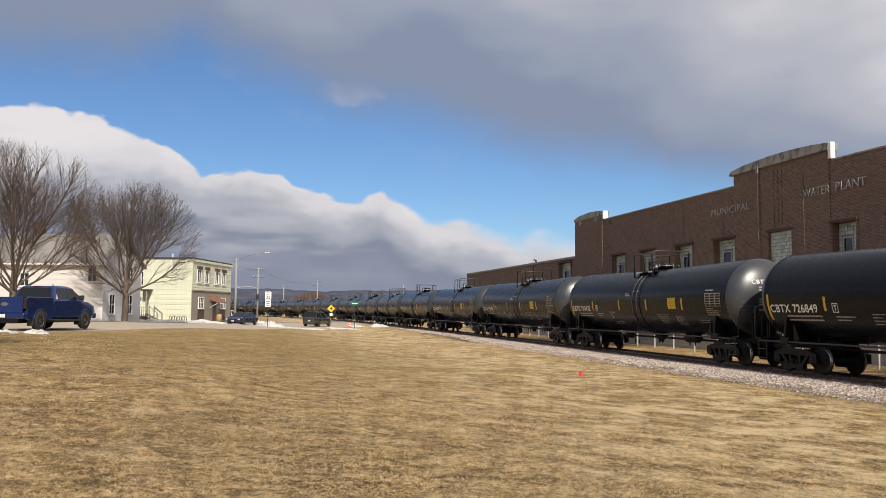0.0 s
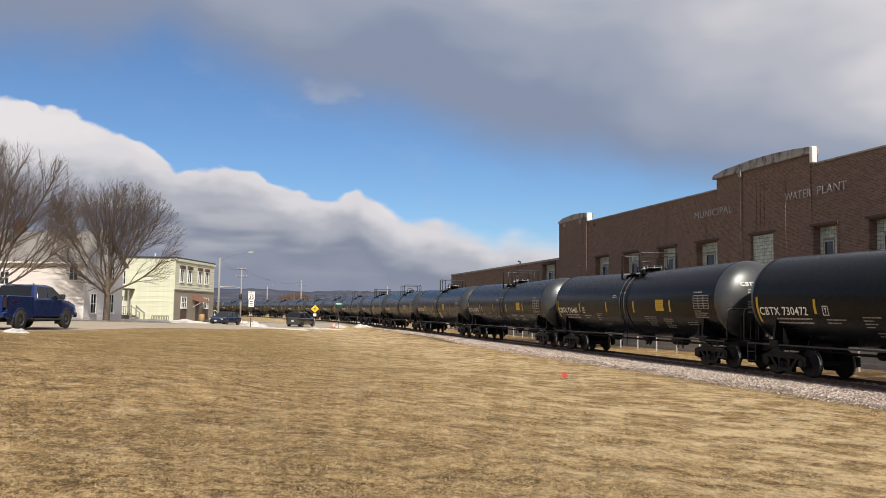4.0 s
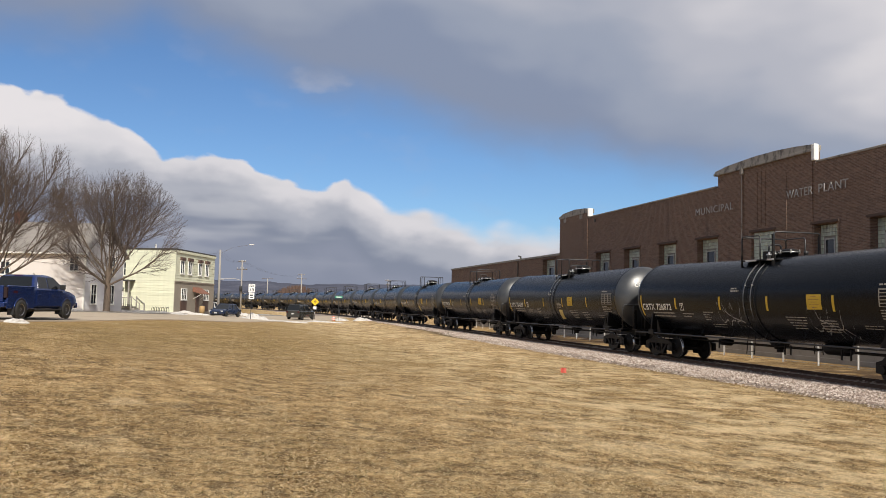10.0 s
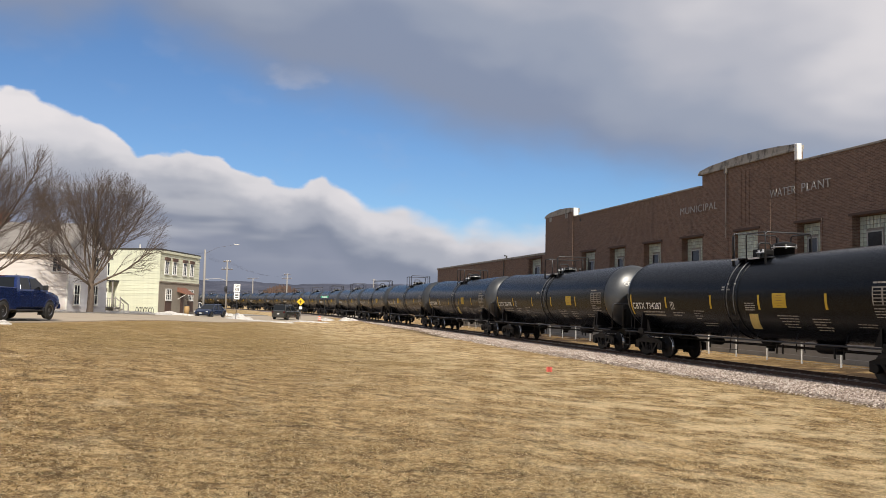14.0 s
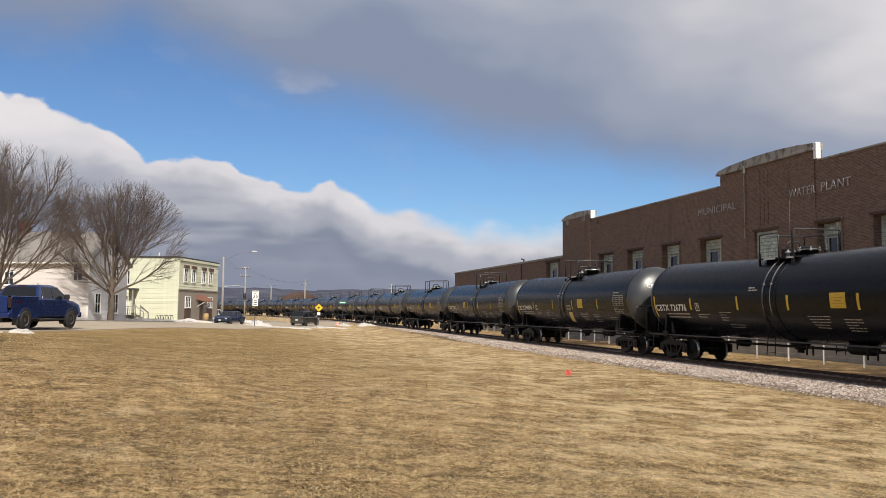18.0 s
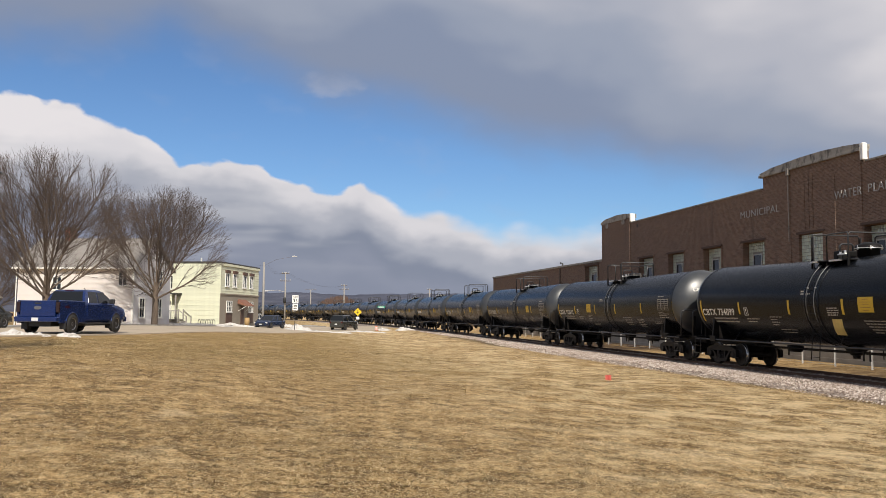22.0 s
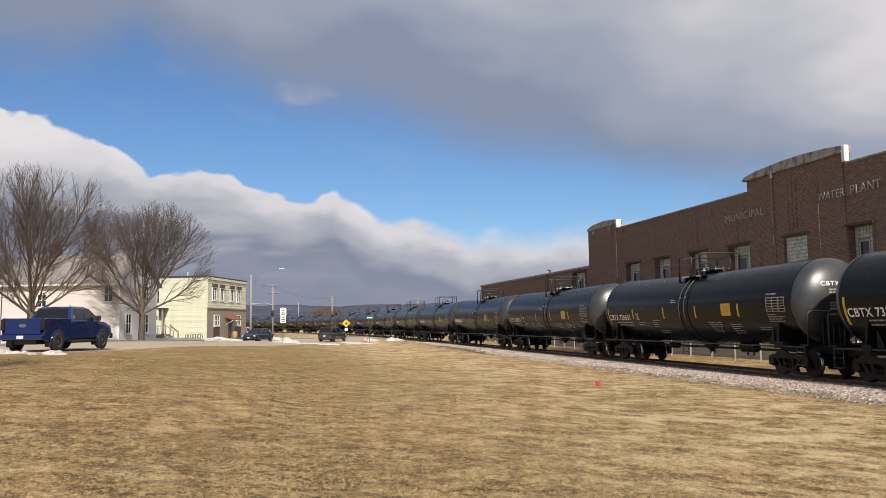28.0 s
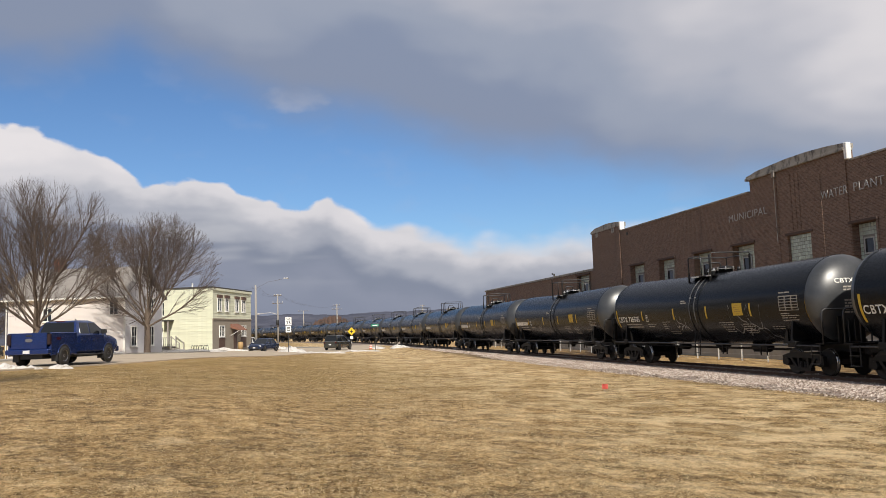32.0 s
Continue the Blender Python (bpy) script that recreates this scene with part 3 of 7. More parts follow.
def front_wall(name, y0, y1, z0, z1, x, thick, holes):
    """A stretch of the front with its openings left free."""
    bm = BM()
    y = y0
    for a, b in sorted(h for h in holes if y0 < h[0] < y1):
        box(bm, x, x + thick, y, a, z0, z1)
        box(bm, x, x + thick, a, b, z0, W_SILL)
        box(bm, x, x + thick, a, b, W_TOP, z1)
        y = b
    box(bm, x, x + thick, y, y1, z0, z1)
    bmesh.ops.remove_doubles(bm, verts=bm.verts[:], dist=0.0005)
    inner = [f for f in bm.faces if all(len(e.link_faces) > 2 for e in f.edges)]
    bmesh.ops.delete(bm, geom=inner, context="FACES_ONLY")
    return part(name, bm, M["brick"], plant)


HOLES = [(a, b) for a, b, d in OPEN]
front_wall("front_wall", -12.0, 36.7, 0.75, 9.60, FX, 0.45, HOLES)
front_wall("pavilion_wall", 36.7, 45.36, 0.75, 10.28, FX - 0.06, 0.51, [(39.85, 41.95)])
front_wall("front_wall", 45.36, 65.0, 0.75, 9.48, FX, 0.45, HOLES)
front_wall("pier_wall", 65.0, 71.1, 0.75, 9.92, FX - 0.10, 0.55, [])
front_wall("wing_wall", 71.1, 110.6, 0.75, 6.58, FX + 0.05, 0.45, HOLES)
part("base_wall", box(BM(), FX - 0.04, FX + 0.5, -12.0, 110.6, -1.0, 0.75), M["concrete"], plant, "grey painted concrete base")
part("end_wall", box(BM(), FX + 0.45, 52.0, -12.0, -11.6, -1.0, 9.6), M["brick"], plant)
part("end_wall", box(BM(), FX + 0.45, 52.0, 110.2, 110.6, -1.0, 6.55), M["brick"], plant)
part("end_wall", box(BM(), FX + 0.45, 52.0, 70.7, 71.1, 6.0, 9.9), M["brick"], plant)
part("back_wall", box(BM(), 51.6, 52.0, -11.6, 110.2, -1.0, 6.5), M["brick"], plant)
part("roof", box(BM(), FX + 0.4, 52.0, -11.6, 70.7, 8.7, 8.9), M["tar"], plant, "flat tarred roof")
part("roof", box(BM(), FX + 0.4, 52.0, 71.1, 110.2, 6.1, 6.3), M["tar"], plant, "flat tarred roof")
# copings, and the stepped stone caps of the pavilion and the pier
part("coping", box(BM(), FX - 0.06, FX + 0.52, -12.0, 36.40, 9.60, 9.70, 0.015), M["stone"], plant, "pale stone coping")
part("coping", box(BM(), FX - 0.06, FX + 0.52, 45.62, 64.9, 9.48, 9.58, 0.015), M["stone"], plant, "pale stone coping")
part("coping", box(BM(), FX - 0.05, FX + 0.58, 71.12, 110.66, 6.58, 6.78, 0.02), M["stone"], plant, "pale metal-edged coping")
YZ = Matrix(((0, 1, 0, 0), (1, 0, 0, 0), (0, 0, 1, 0), (0, 0, 0, 1)))      # outline's x becomes north, its depth becomes east
part("stone_cap", prism(BM(), [(36.62, 10.34), (45.60, 10.34), (45.60, 10.46), (44.4, 10.64), (41.6, 10.78), (39.6, 10.78), (37.9, 10.70), (36.62, 10.58)], 0.60, Matrix.Translation((FX + 0.16, 0, 0)) @ YZ), M["stone"], plant, "weathered limestone cap with dark streaks")
part("cap_moulding", box(BM(), FX - 0.20, FX + 0.40, 36.6, 45.66, 10.20, 10.36, 0.02), M["stone"], plant, "limestone moulding")
# south ends of the stone; the white stands in for direct sunlight
part("cap_return", box(BM(), FX - 0.16, FX + 0.14, 36.38, 36.64, 9.70, 10.60, 0.05), M["trimwhite"], plant, "stone return, whitened to stand in for direct sun")
part("pier_cap", prism(BM(), [(64.9, 9.92), (71.2, 9.92), (71.2, 10.10), (70.2, 10.34), (67.6, 10.46), (65.6, 10.36), (64.9, 10.28)], 0.66, Matrix.Translation((FX + 0.17, 0, 0)) @ YZ), M["stone"], plant, "weathered limestone cap")
part("pier_return", box(BM(), FX - 0.14, FX + 0.30, 64.70, 64.92, 9.58, 10.28, 0.03), M["trimwhite"], plant, "stone return, whitened to stand in for direct sun")
for y in (66.3, 69.9):
    part("stone_inset", box(BM(), FX - 0.14, FX + 0.1, y - 0.28, y + 0.28, 9.50, 9.90, 0.02), M["stone"], plant)
for y, z0, z1 in ((42.7, 0.8, 10.2), (38.78, 0.8, 9.35), (65.6, 0.8, 9.4), (66.2, 0.8, 9.4)):
    part("wall_rib", box(BM(), FX - 0.09, FX + 0.02, y - 0.05, y + 0.05, z0, z1), M["brick"], plant)
for y in (40.62, 40.98, 41.36):
    part("wall_rib", box(BM(), FX - 0.085, FX + 0.02, y - 0.035, y + 0.035, 6.60, 9.85), M["brick"], plant, "raised brick rib")
part("conductor_pipe", tube(BM(), [(FX - 0.17, 42.72, 6.0), (FX - 0.17, 42.72, 9.9)], 0.024, 8), M["stone"], plant, "thin grey streaked pipe")
part("conductor_head", box(BM(), FX - 0.24, FX - 0.08, 42.6, 42.84, 9.9, 10.35, 0.03), M["stone"], plant)
for y, z in ((37.2, 9.28), (63.6, 9.1)):
    part("wall_vent", box(BM(), FX - 0.05, FX + 0.05, y - 0.13, y + 0.13, z - 0.13, z + 0.13, 0.02), M["tar"], plant)
part("roof_vent", tube(BM(), [(FX + 0.3, 82.9, 6.3), (FX + 0.3, 82.9, 7.05), (FX + 0.05, 82.9, 7.1)], 0.10, 8), M["tar"], plant)
part("downpipe", tube(BM(), [(FX - 0.0, 82.9, -0.6), (FX - 0.0, 82.9, 6.5)], 0.06, 8), M["tar"], plant)

block_me = bpy.data.meshes.new("glass_block")
bmb = box(BM(), -0.035, 0.035, -0.094, 0.094, -0.094, 0.094, 0.02)
bmb.to_mesh(block_me)
bmb.free()
block_me.materials.append(M["block"])
for y0, y1, deep in OPEN:
    win = thing("window", "", "")
    win.parent = plant
    win["label"] = "tall glass-block window with a small hinged vent"
    gx = FX + deep
    part("mortar_bed", box(BM(), gx + 0.01, gx + 0.05, y0, y1, W_SILL, W_TOP), M["grout"], win)
    part("window_sill", box(BM(), FX - 0.08, gx + 0.05, y0 - 0.08, y1 + 0.08, W_SILL - 0.14, W_SILL, 0.015), M["stone"], win)
    part("lintel", box(BM(), FX - 0.115, FX + 0.02, y0 - 0.18, y1 + 0.18, W_TOP + 0.02, W_TOP + 0.15, 0.01), M["lintel"], win, "dark projecting brick lintel course")
    if deep > 0.2:
        for a, b in ((y0 - 0.16, y0 - 0.01), (y1 + 0.01, y1 + 0.16)):
            part("jamb", box(BM(), FX - 0.035, FX + 0.02, a, b, W_SILL, W_TOP + 0.017, 0.008), M["brick"], win, "brick jamb")
    n = int((y1 - y0) / 0.204)
    pitch = (y1 - y0) / n
    has_vent = deep > 0.2
    vy0, vy1, vz0, vz1 = y0 + (y1 - y0) * 0.42, y0 + (y1 - y0) * 0.78, 4.78, 5.50
    for i in range(n):
        for j in range(int((W_TOP - W_SILL) / 0.204)):
            y, z = y0 + pitch * (i + 0.5), W_TOP - 0.11 - 0.204 * j
            if z < 3.9 or (has_vent and vy0 - 0.12 < y < vy1 + 0.12 and vz0 - 0.12 < z < vz1 + 0.12):
                continue
            share("glass_block", block_me, win, pose(gx, y, z))
    if has_vent:
        bm = BM()
        for a, b, c, d in ((vy0 - 0.07, vy0, vz0 - 0.07, vz1 + 0.07), (vy1, vy1 + 0.07, vz0 - 0.07, vz1 + 0.07), (vy0, vy1, vz0 - 0.07, vz0), (vy0, vy1, vz1, vz1 + 0.07)):
            box(bm, gx - 0.05, gx + 0.02, a, b, c, d)
        part("vent_frame", bm, M["ventgrey"], win, "dull white painted vent frame")
        part("vent_pane", box(BM(), gx - 0.02, gx + 0.012, vy0, vy1, vz0, vz1), M["pane"], win, "dark glass pane")
FACE = Matrix(((0, 0, -1, 0), (-1, 0, 0, 0), (0, 1, 0, 0), (0, 0, 0, 1)))      # letters that look west
for word, y, z, w in (("MUNICIPAL", 47.87, 7.90, 4.17), ("WATER", 38.72, 7.93, 2.1), ("PLANT", 36.15, 7.95, 2.12)):
    letters("wall_lettering", word, 0.47, M["metal"], plant, Matrix.Translation((FX - 0.10, y, z)) @ FACE, 0.012, w, "raised pale metal letters reading " + word, -0.010)

# ---- wire fence before it ----
fence = thing("wire_fence", "low wire fence with white steel posts in the grass", "fence")
post_bm = lathe(BM(), [(0.0, -0.2), (0.045, -0.2), (0.045, 1.30), (0.055, 1.31), (0.04, 1.36), (0.0, 1.37)], 10)
post_me = bpy.data.meshes.new("post")
post_bm.to_mesh(post_me)
post_bm.free()
post_me.materials.append(M["trimwhite"])
for i in range(36):
    y = 13.0 + 2.6 * i
    share("post", post_me, fence, pose(27.4, y, float(land(27.4, y))))
bm = BM()
for z in (0.08, 0.4, 0.72, 1.04, 1.28):
    tube(bm, [(27.4, 13.0, -0.86 + z), (27.4, 104.0, -0.86 + z)], 0.008 if z < 1.2 else 0.022, 5)
part("wire", bm, M["galv"], fence)


# ---- the train ----
GAP, SPEED, START = 18.1, 4.632, 35.93     # metres between cars, metres a second, where car 1 stands at 0 s
TR, TZ, TL, HD, SAG = 1.52, 2.62, 7.85, 0.70, 0.10      # tank radius, axis height, half its straight length, depth of its heads, fall to the middle
MARKS = -0.17                              # print stands a little off the middle
LAY = Matrix.Rotation(radians(-90), 4, "X")      # z of a turned shape laid along y


def axis_at(y):
    """Height of the tank's axis: both halves slope to the outlet in the middle."""
    return TZ - SAG * (1 - min(abs(y) / TL, 1.0))


def sagged(bm):
    for v in bm.verts:
        v.co.z -= SAG * (1 - min(abs(v.co.y) / TL, 1.0))
    return bm


def on_head(ob, x0, z0):
    """Bends flat print on to the domed end that looks south."""
    for v in ob.data.vertices:
        x, z = x0 + v.co.x, z0 + v.co.y
        v.co = (x, -TL - HD * math.sqrt(max(1 - (x * x + (z - TZ) ** 2) / TR ** 2, 0.0)) - 0.010, z)
    ob.matrix_basis = Matrix()


def on_flank(ob, y0, z0):
    """Bends flat print on to the west flank."""
    for v in ob.data.vertices:
        y, z = y0 + MARKS - v.co.x, z0 + v.co.y
        v.co = (-math.sqrt((TR + 0.010) ** 2 - (z - axis_at(y)) ** 2), y, z)
    ob.matrix_basis = Matrix()


def head_profile():
    prof = [(TR * math.sin(i * math.pi / 40), -TL - HD * math.cos(i * math.pi / 40)) for i in range(21)]
    return prof + [(TR, -TL + 0.02)]


def shell_profile():
    end = [(TR, -TL + 0.02), (TR + 0.012, -TL + 0.03), (TR + 0.012, -TL + 0.12), (TR, -TL + 0.13)]
    return end + [(TR, y) for y in (-5.4, -2.7, 0.0, 2.7, 5.4)] + [(r, -h) for r, h in end[::-1]]


def arc(x_side, z0, z1, n=12, lift=0.05):
    """Points over the tank's side between two angles (0 is level, 90 the crown)."""
    out = []
    for i in range(n + 1):
        a = radians(z0 + (z1 - z0) * i / n)
        out.append((x_side * (TR + lift) * math.cos(a), TZ + (TR + lift) * math.sin(a)))
    return out


def plate_on_tank(bm, y0, y1, z0, z1, lift=0.006, n=4, side=-1):
    """A thin sheet that lies on the tank's flank, between heights z0 and z1."""
    y0, y1 = y0 + MARKS, y1 + MARKS
    rows = []
    for i in range(n + 1):
        z = z0 + (z1 - z0) * i / n
        x = side * math.sqrt(max((TR + lift) ** 2 - (z - axis_at((y0 + y1) / 2)) ** 2, 0.0001))
        rows.append((bm.verts.new((x, y0, z)), bm.verts.new((x, y1, z))))
    for a, b in zip(rows, rows[1:]):
        bm.faces.new((a[0], a[1], b[1], b[0]) if side > 0 else (a[1], a[0], b[0], b[1]))
    return bm


def lines_on_tank(bm, y_left, z_top, widths, h=0.045, gap=0.075, seed=0):
    """Rows of unreadable small print, as bars; y_left is the end nearer the car's back."""
    r = random.Random(seed)
    for i, w in enumerate(widths):
        y, end = y_left, y_left - w
        while y > end + 0.02:
            ln = min(r.uniform(0.08, 0.26), y - end)
            plate_on_tank(bm, y - ln, y, z_top - i * gap - h, z_top - i * gap, n=1, lift=0.005)
            y -= ln + 0.03
    return bm


def build_wheelset(parent, y):
    bm = lathe(BM(), [(0.0, -0.80), (0.16, -0.80), (0.17, -0.74), (0.19, -0.72), (0.34, -0.69), (0.40, -0.71), (0.452, -0.71), (0.457, -0.64), (0.462, -0.625), (0.487, -0.62), (0.487, -0.595),
                      (0.40, -0.59), (0.36, -0.60), (0.15, -0.58), (0.09, -0.5), (0.08, 0.0), (0.09, 0.5), (0.15, 0.58), (0.36, 0.60), (0.40, 0.59), (0.487, 0.595), (0.487, 0.62),
                      (0.462, 0.625), (0.457, 0.64), (0.452, 0.71), (0.40, 0.71), (0.34, 0.69), (0.19, 0.72), (0.17, 0.74), (0.16, 0.80), (0.0, 0.80)], 28, Matrix.Rotation(radians(90), 4, "Y"))
    for sx in (-1, 1):
        for k in range(3):
            a = 2 * math.pi * k / 3
            box(bm, sx * 0.805 - 0.02, sx * 0.805 + 0.02, 0.09 * math.cos(a) - 0.02, 0.09 * math.cos(a) + 0.02, 0.09 * math.sin(a) - 0.02, 0.09 * math.sin(a) + 0.02)
    w = part("wheelset", bm, M["wheel"], parent, "pair of worn steel wheels on an axle", True, pose(0, y, 0.457))
    w.data.materials.append(M["tread"])
    for f in w.data.polygons:
        c = f.center
        r = math.hypot(c.y, c.z)
        if 0.63 < abs(c.x) < 0.712 and r > 0.43:
            f.material_index = 1
    return w


def build_bogie(car, y):
    b = part("bogie", box(box(box(BM(), -0.95, 0.95, -0.2, 0.2, 0.50, 0.78, 0.03), -0.22, 0.22, -0.3, 0.3, 0.78, 0.98, 0.02), -0.85, 0.85, -0.14, 0.14, 0.30, 0.44, 0.02), M["frame"], car, "cast steel bogie", False, pose(0, y, 0))
    for sx in (-1, 1):
        bm = BM()
        turn = pose(sx * 1.0, 0, 0, 0, 0, 90)
        arch = [(-1.12, 0.36), (-1.12, 0.66), (-0.86, 0.74), (-0.45, 0.80), (0.45, 0.80), (0.86, 0.74), (1.12, 0.66), (1.12, 0.36), (0.98, 0.34), (0.92, 0.56), (0.74, 0.60), (-0.74, 0.60), (-0.92, 0.56), (-0.98, 0.34)]
        prism(bm, arch[::-1], 0.14, turn)
        for sg in (-1, 1):
            prism(bm, [(sg * 0.74, 0.62), (sg * 0.60, 0.62), (sg * 0.26, 0.24), (sg * 0.42, 0.24)][::sg], 0.13, turn)
            prism(bm, [(sg * 0.30, 0.78), (sg * 0.20, 0.78), (sg * 0.20, 0.24), (sg * 0.30, 0.24)][::sg], 0.11, turn)
        prism(bm, [(-0.44, 0.16), (0.44, 0.16), (0.48, 0.27), (-0.48, 0.27)], 0.17, turn)
        part("side_frame", bm, M["frame"], b)
        bm = BM()
        for yy in (-0.11, 0.11):
            lathe(bm, [(0.0, 0.27), (0.085, 0.27), (0.085, 0.31), (0.07, 0.33), (0.085, 0.36), (0.07, 0.39), (0.085, 0.42), (0.07, 0.45), (0.085, 0.48), (0.0, 0.5)], 10, pose(sx * 1.0, yy, 0))
        part("spring", bm, M["frame"], b)
        for yy in (-0.89, 0.89):
            part("bearing_cap", lathe(BM(), [(0.0, -0.07), (0.13, -0.07), (0.15, -0.03), (0.15, 0.1), (0.0, 0.1)], 14, pose(sx * 1.02, yy, 0.457, 0, -sx * 90, 0)), M["frame"], b)
    for yy in (-0.89, 0.89):
        build_wheelset(b, yy)


def build_car(way=1):
    """One tank car; way -1 puts its ladder north of the middle."""
    car = thing("tank_car", "black tank car with white print rolling on the track", "tank car", group="cars of the tank train")

    def at(y):
        return y if way > 0 else -0.06 - y
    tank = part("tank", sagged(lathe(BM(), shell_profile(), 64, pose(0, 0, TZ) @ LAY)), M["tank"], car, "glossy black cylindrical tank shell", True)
    # heads take the greyer paint that stands in for sun on them
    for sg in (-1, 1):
        part("tank_head", lathe(BM(), [(r, -sg * h) for r, h in head_profile()[::sg]], 64, pose(0, 0, TZ) @ LAY), M["head"], tank, "dusty black domed tank end, greyed for the sun", True)
    tank.data.set_sharp_from_angle(angle=radians(25))
    for y in (at(-0.66), at(0.02)):
        ring = [(TR + 0.004, y - 0.05), (TR + 0.02, y - 0.045), (TR + 0.02, y + 0.045), (TR + 0.004, y + 0.05)]
        part("jacket_band", sagged(lathe(BM(), ring, 48, pose(0, 0, TZ) @ LAY)), M["tank"], car, "", True)
    for y in (-TL + 0.03, TL - 0.03):
        part("jacket_seam", sagged(lathe(BM(), [(TR + 0.003, y - 0.02), (TR + 0.01, y - 0.015), (TR + 0.01, y + 0.015), (TR + 0.003, y + 0.02)], 48, pose(0, 0, TZ) @ LAY)), M["tank"], car, "", True)
    # top platform, its rails and the fittings
    top = TZ + TR - SAG

    def span(a, b):
        return min(at(a), at(b)), max(at(a), at(b))
    for sx in (-1, 1):
        part("platform", box(BM(), sx * 0.76 - 0.24, sx * 0.76 + 0.24, *span(-1.0, 0.92), top - 0.13, top - 0.10), M["frame"], car, "black steel grating platform")
        for a, b in ((-1.0, -0.62), (-0.02, 0.62)):
            part("platform_edge", box(BM(), sx * 0.99 - 0.012, sx * 0.99 + 0.012, *span(a, b), top - 0.15, top - 0.09), M["chrome"], car, "bright worn platform edge")
        x = sx * 0.95
        loop = [(x, 0.90, top - 0.42), (x, 0.90, top + 0.72), (x, 0.86, top + 0.78), (x, -0.10, top + 0.78), (x, -0.18, top + 0.70), (x, -0.18, top - 0.42)]
        part("handrail", tube(BM(), [(a, at(b), c) for a, b, c in loop], 0.026, 6), M["rail_bar"], car, "tubular platform handrail", True)
        part("rail_post", tube(BM(), [(x, at(-0.88), top - 0.42), (x, at(-0.88), top + 0.78)], 0.028, 6), M["rail_bar"], car)
        part("rail_strap", box(BM(), x - 0.035, x + 0.035, at(0.90) - 0.02, at(0.90) + 0.02, top - 0.44, top + 0.10), M["frame"], car)
        part("rail_strap", box(BM(), x - 0.035, x + 0.035, at(-0.96) - 0.02, at(-0.96) + 0.02, top - 0.44, top + 0.02), M["frame"], car)
    for y, z in ((-0.97, 0.86), (0.90, 0.78)):
        ends = [(-0.95, y, top - 0.42), (-0.95, y, top + z - 0.08), (-0.88, y, top + z), (0.88, y, top + z), (0.95, y, top + z - 0.08), (0.95, y, top - 0.42)]
        part("end_rail", tube(BM(), [(a, at(b), c) for a, b, c in ends], 0.028, 6), M["rail_bar"], car, "tubular end rail of the platform", True)
    mh, big, tall = (at(-0.52), 1.0, 1.0) if way > 0 else (-0.70, 1.15, 1.55)
    hatch = part("manway", lathe(BM(), [(r * big, top + z * tall) for r, z in ((0.0, -0.15), (0.30, -0.15), (0.30, 0.16), (0.37, 0.16), (0.37, 0.22), (0.33, 0.26), (0.12, 0.31), (0.0, 0.31))], 24, pose(0.02, mh, 0)), M["frame"], car, "black round manway hatch", True)
    for k in range(6):
        a = k * math.pi / 3
        part("hatch_bolt", lathe(BM(), [(0.0, 0.0), (0.025, 0.0), (0.025, 0.13), (0.0, 0.15)], 6, pose(0.02 + 0.36 * big * math.cos(a), mh + 0.36 * big * math.sin(a), top + 0.16 * tall - 0.03)), M["chrome"], hatch)
    part("hatch_ring", lathe(BM(), [(0.372 * big, top + 0.165 * tall), (0.382 * big, top + 0.17 * tall), (0.382 * big, top + 0.185 * tall), (0.372 * big, top + 0.19 * tall)], 24, pose(0.02, mh, 0)), M["chrome"], hatch, "bright worn hatch rim", True)
    vh = at(0.22) if way > 0 else 0.30
    part("valve_housing", box(BM(), -0.42, 0.30, vh - 0.20, vh + 0.20, top - 0.12, top + 0.26, 0.04), M["frame"], car, "black valve housing with a lid")
    part("valve_pipe", tube(BM(), [(-0.30, vh, top + 0.2), (-0.30, vh, top + 0.44), (-0.22, vh, top + 0.50), (0.16, vh, top + 0.50), (0.22, vh, top + 0.44), (0.22, vh, top + 0.2)], 0.035, 8), M["rail_bar"], car, "", True)
    for x, y, h in ((-0.50, -0.08, 0.20), (-0.30, -0.10, 0.26), (0.42, -0.30, 0.24)):
        part("valve", lathe(BM(), [(0.0, top - 0.15), (0.06, top - 0.15), (0.06, top + h * 0.4), (0.10, top + h * 0.45), (0.10, top + h * 0.6), (0.04, top + h * 0.7), (0.04, top + h), (0.0, top + h)], 12, pose(x, at(y), 0)), M["chrome"], car, "bright steel valve", True)
    part("relief_valve", lathe(BM(), [(0.0, top - 0.1), (0.08, top - 0.1), (0.06, top + 0.1), (0.08, top + 0.12), (0.08, top + 0.20), (0.04, top + 0.24), (0.0, top + 0.24)], 12, pose(0.45, at(-0.85), 0)), M["rail_bar"], car, "", True)
    # slim ladders close over both flanks, hung again under the tank
    ly = at(-0.28)
    for sx in (-1, 1):
        bm = BM()
        for y in (-0.205, 0.205):
            tube(bm, [(x, ly + y, z - SAG) for x, z in arc(sx, 54, -26, 14, 0.065)], 0.015, 6)
        lad = part("ladder", bm, M["ladder"], car, "slim steel ladder curved over the tank", True)
        bm = BM()
        for y in (-0.205, 0.205):
            tube(bm, [(sx * 1.30, ly + y, 1.72), (sx * 1.38, ly + y, 1.10), (sx * 1.42, ly + y * 1.1, 0.56)], 0.017, 6)
        part("hanging_ladder", bm, M["frame"], car, "short ladder below the tank", True)
        for x, z in [(x, z - SAG) for x, z in arc(sx, 46, -24, 7, 0.06)] + [(sx * 1.335, 1.45), (sx * 1.38, 1.10), (sx * 1.41, 0.66)]:
            part("rung", tube(BM(), [(x, ly - 0.205, z), (x, ly + 0.205, z)], 0.011, 5), M["frame"], lad)
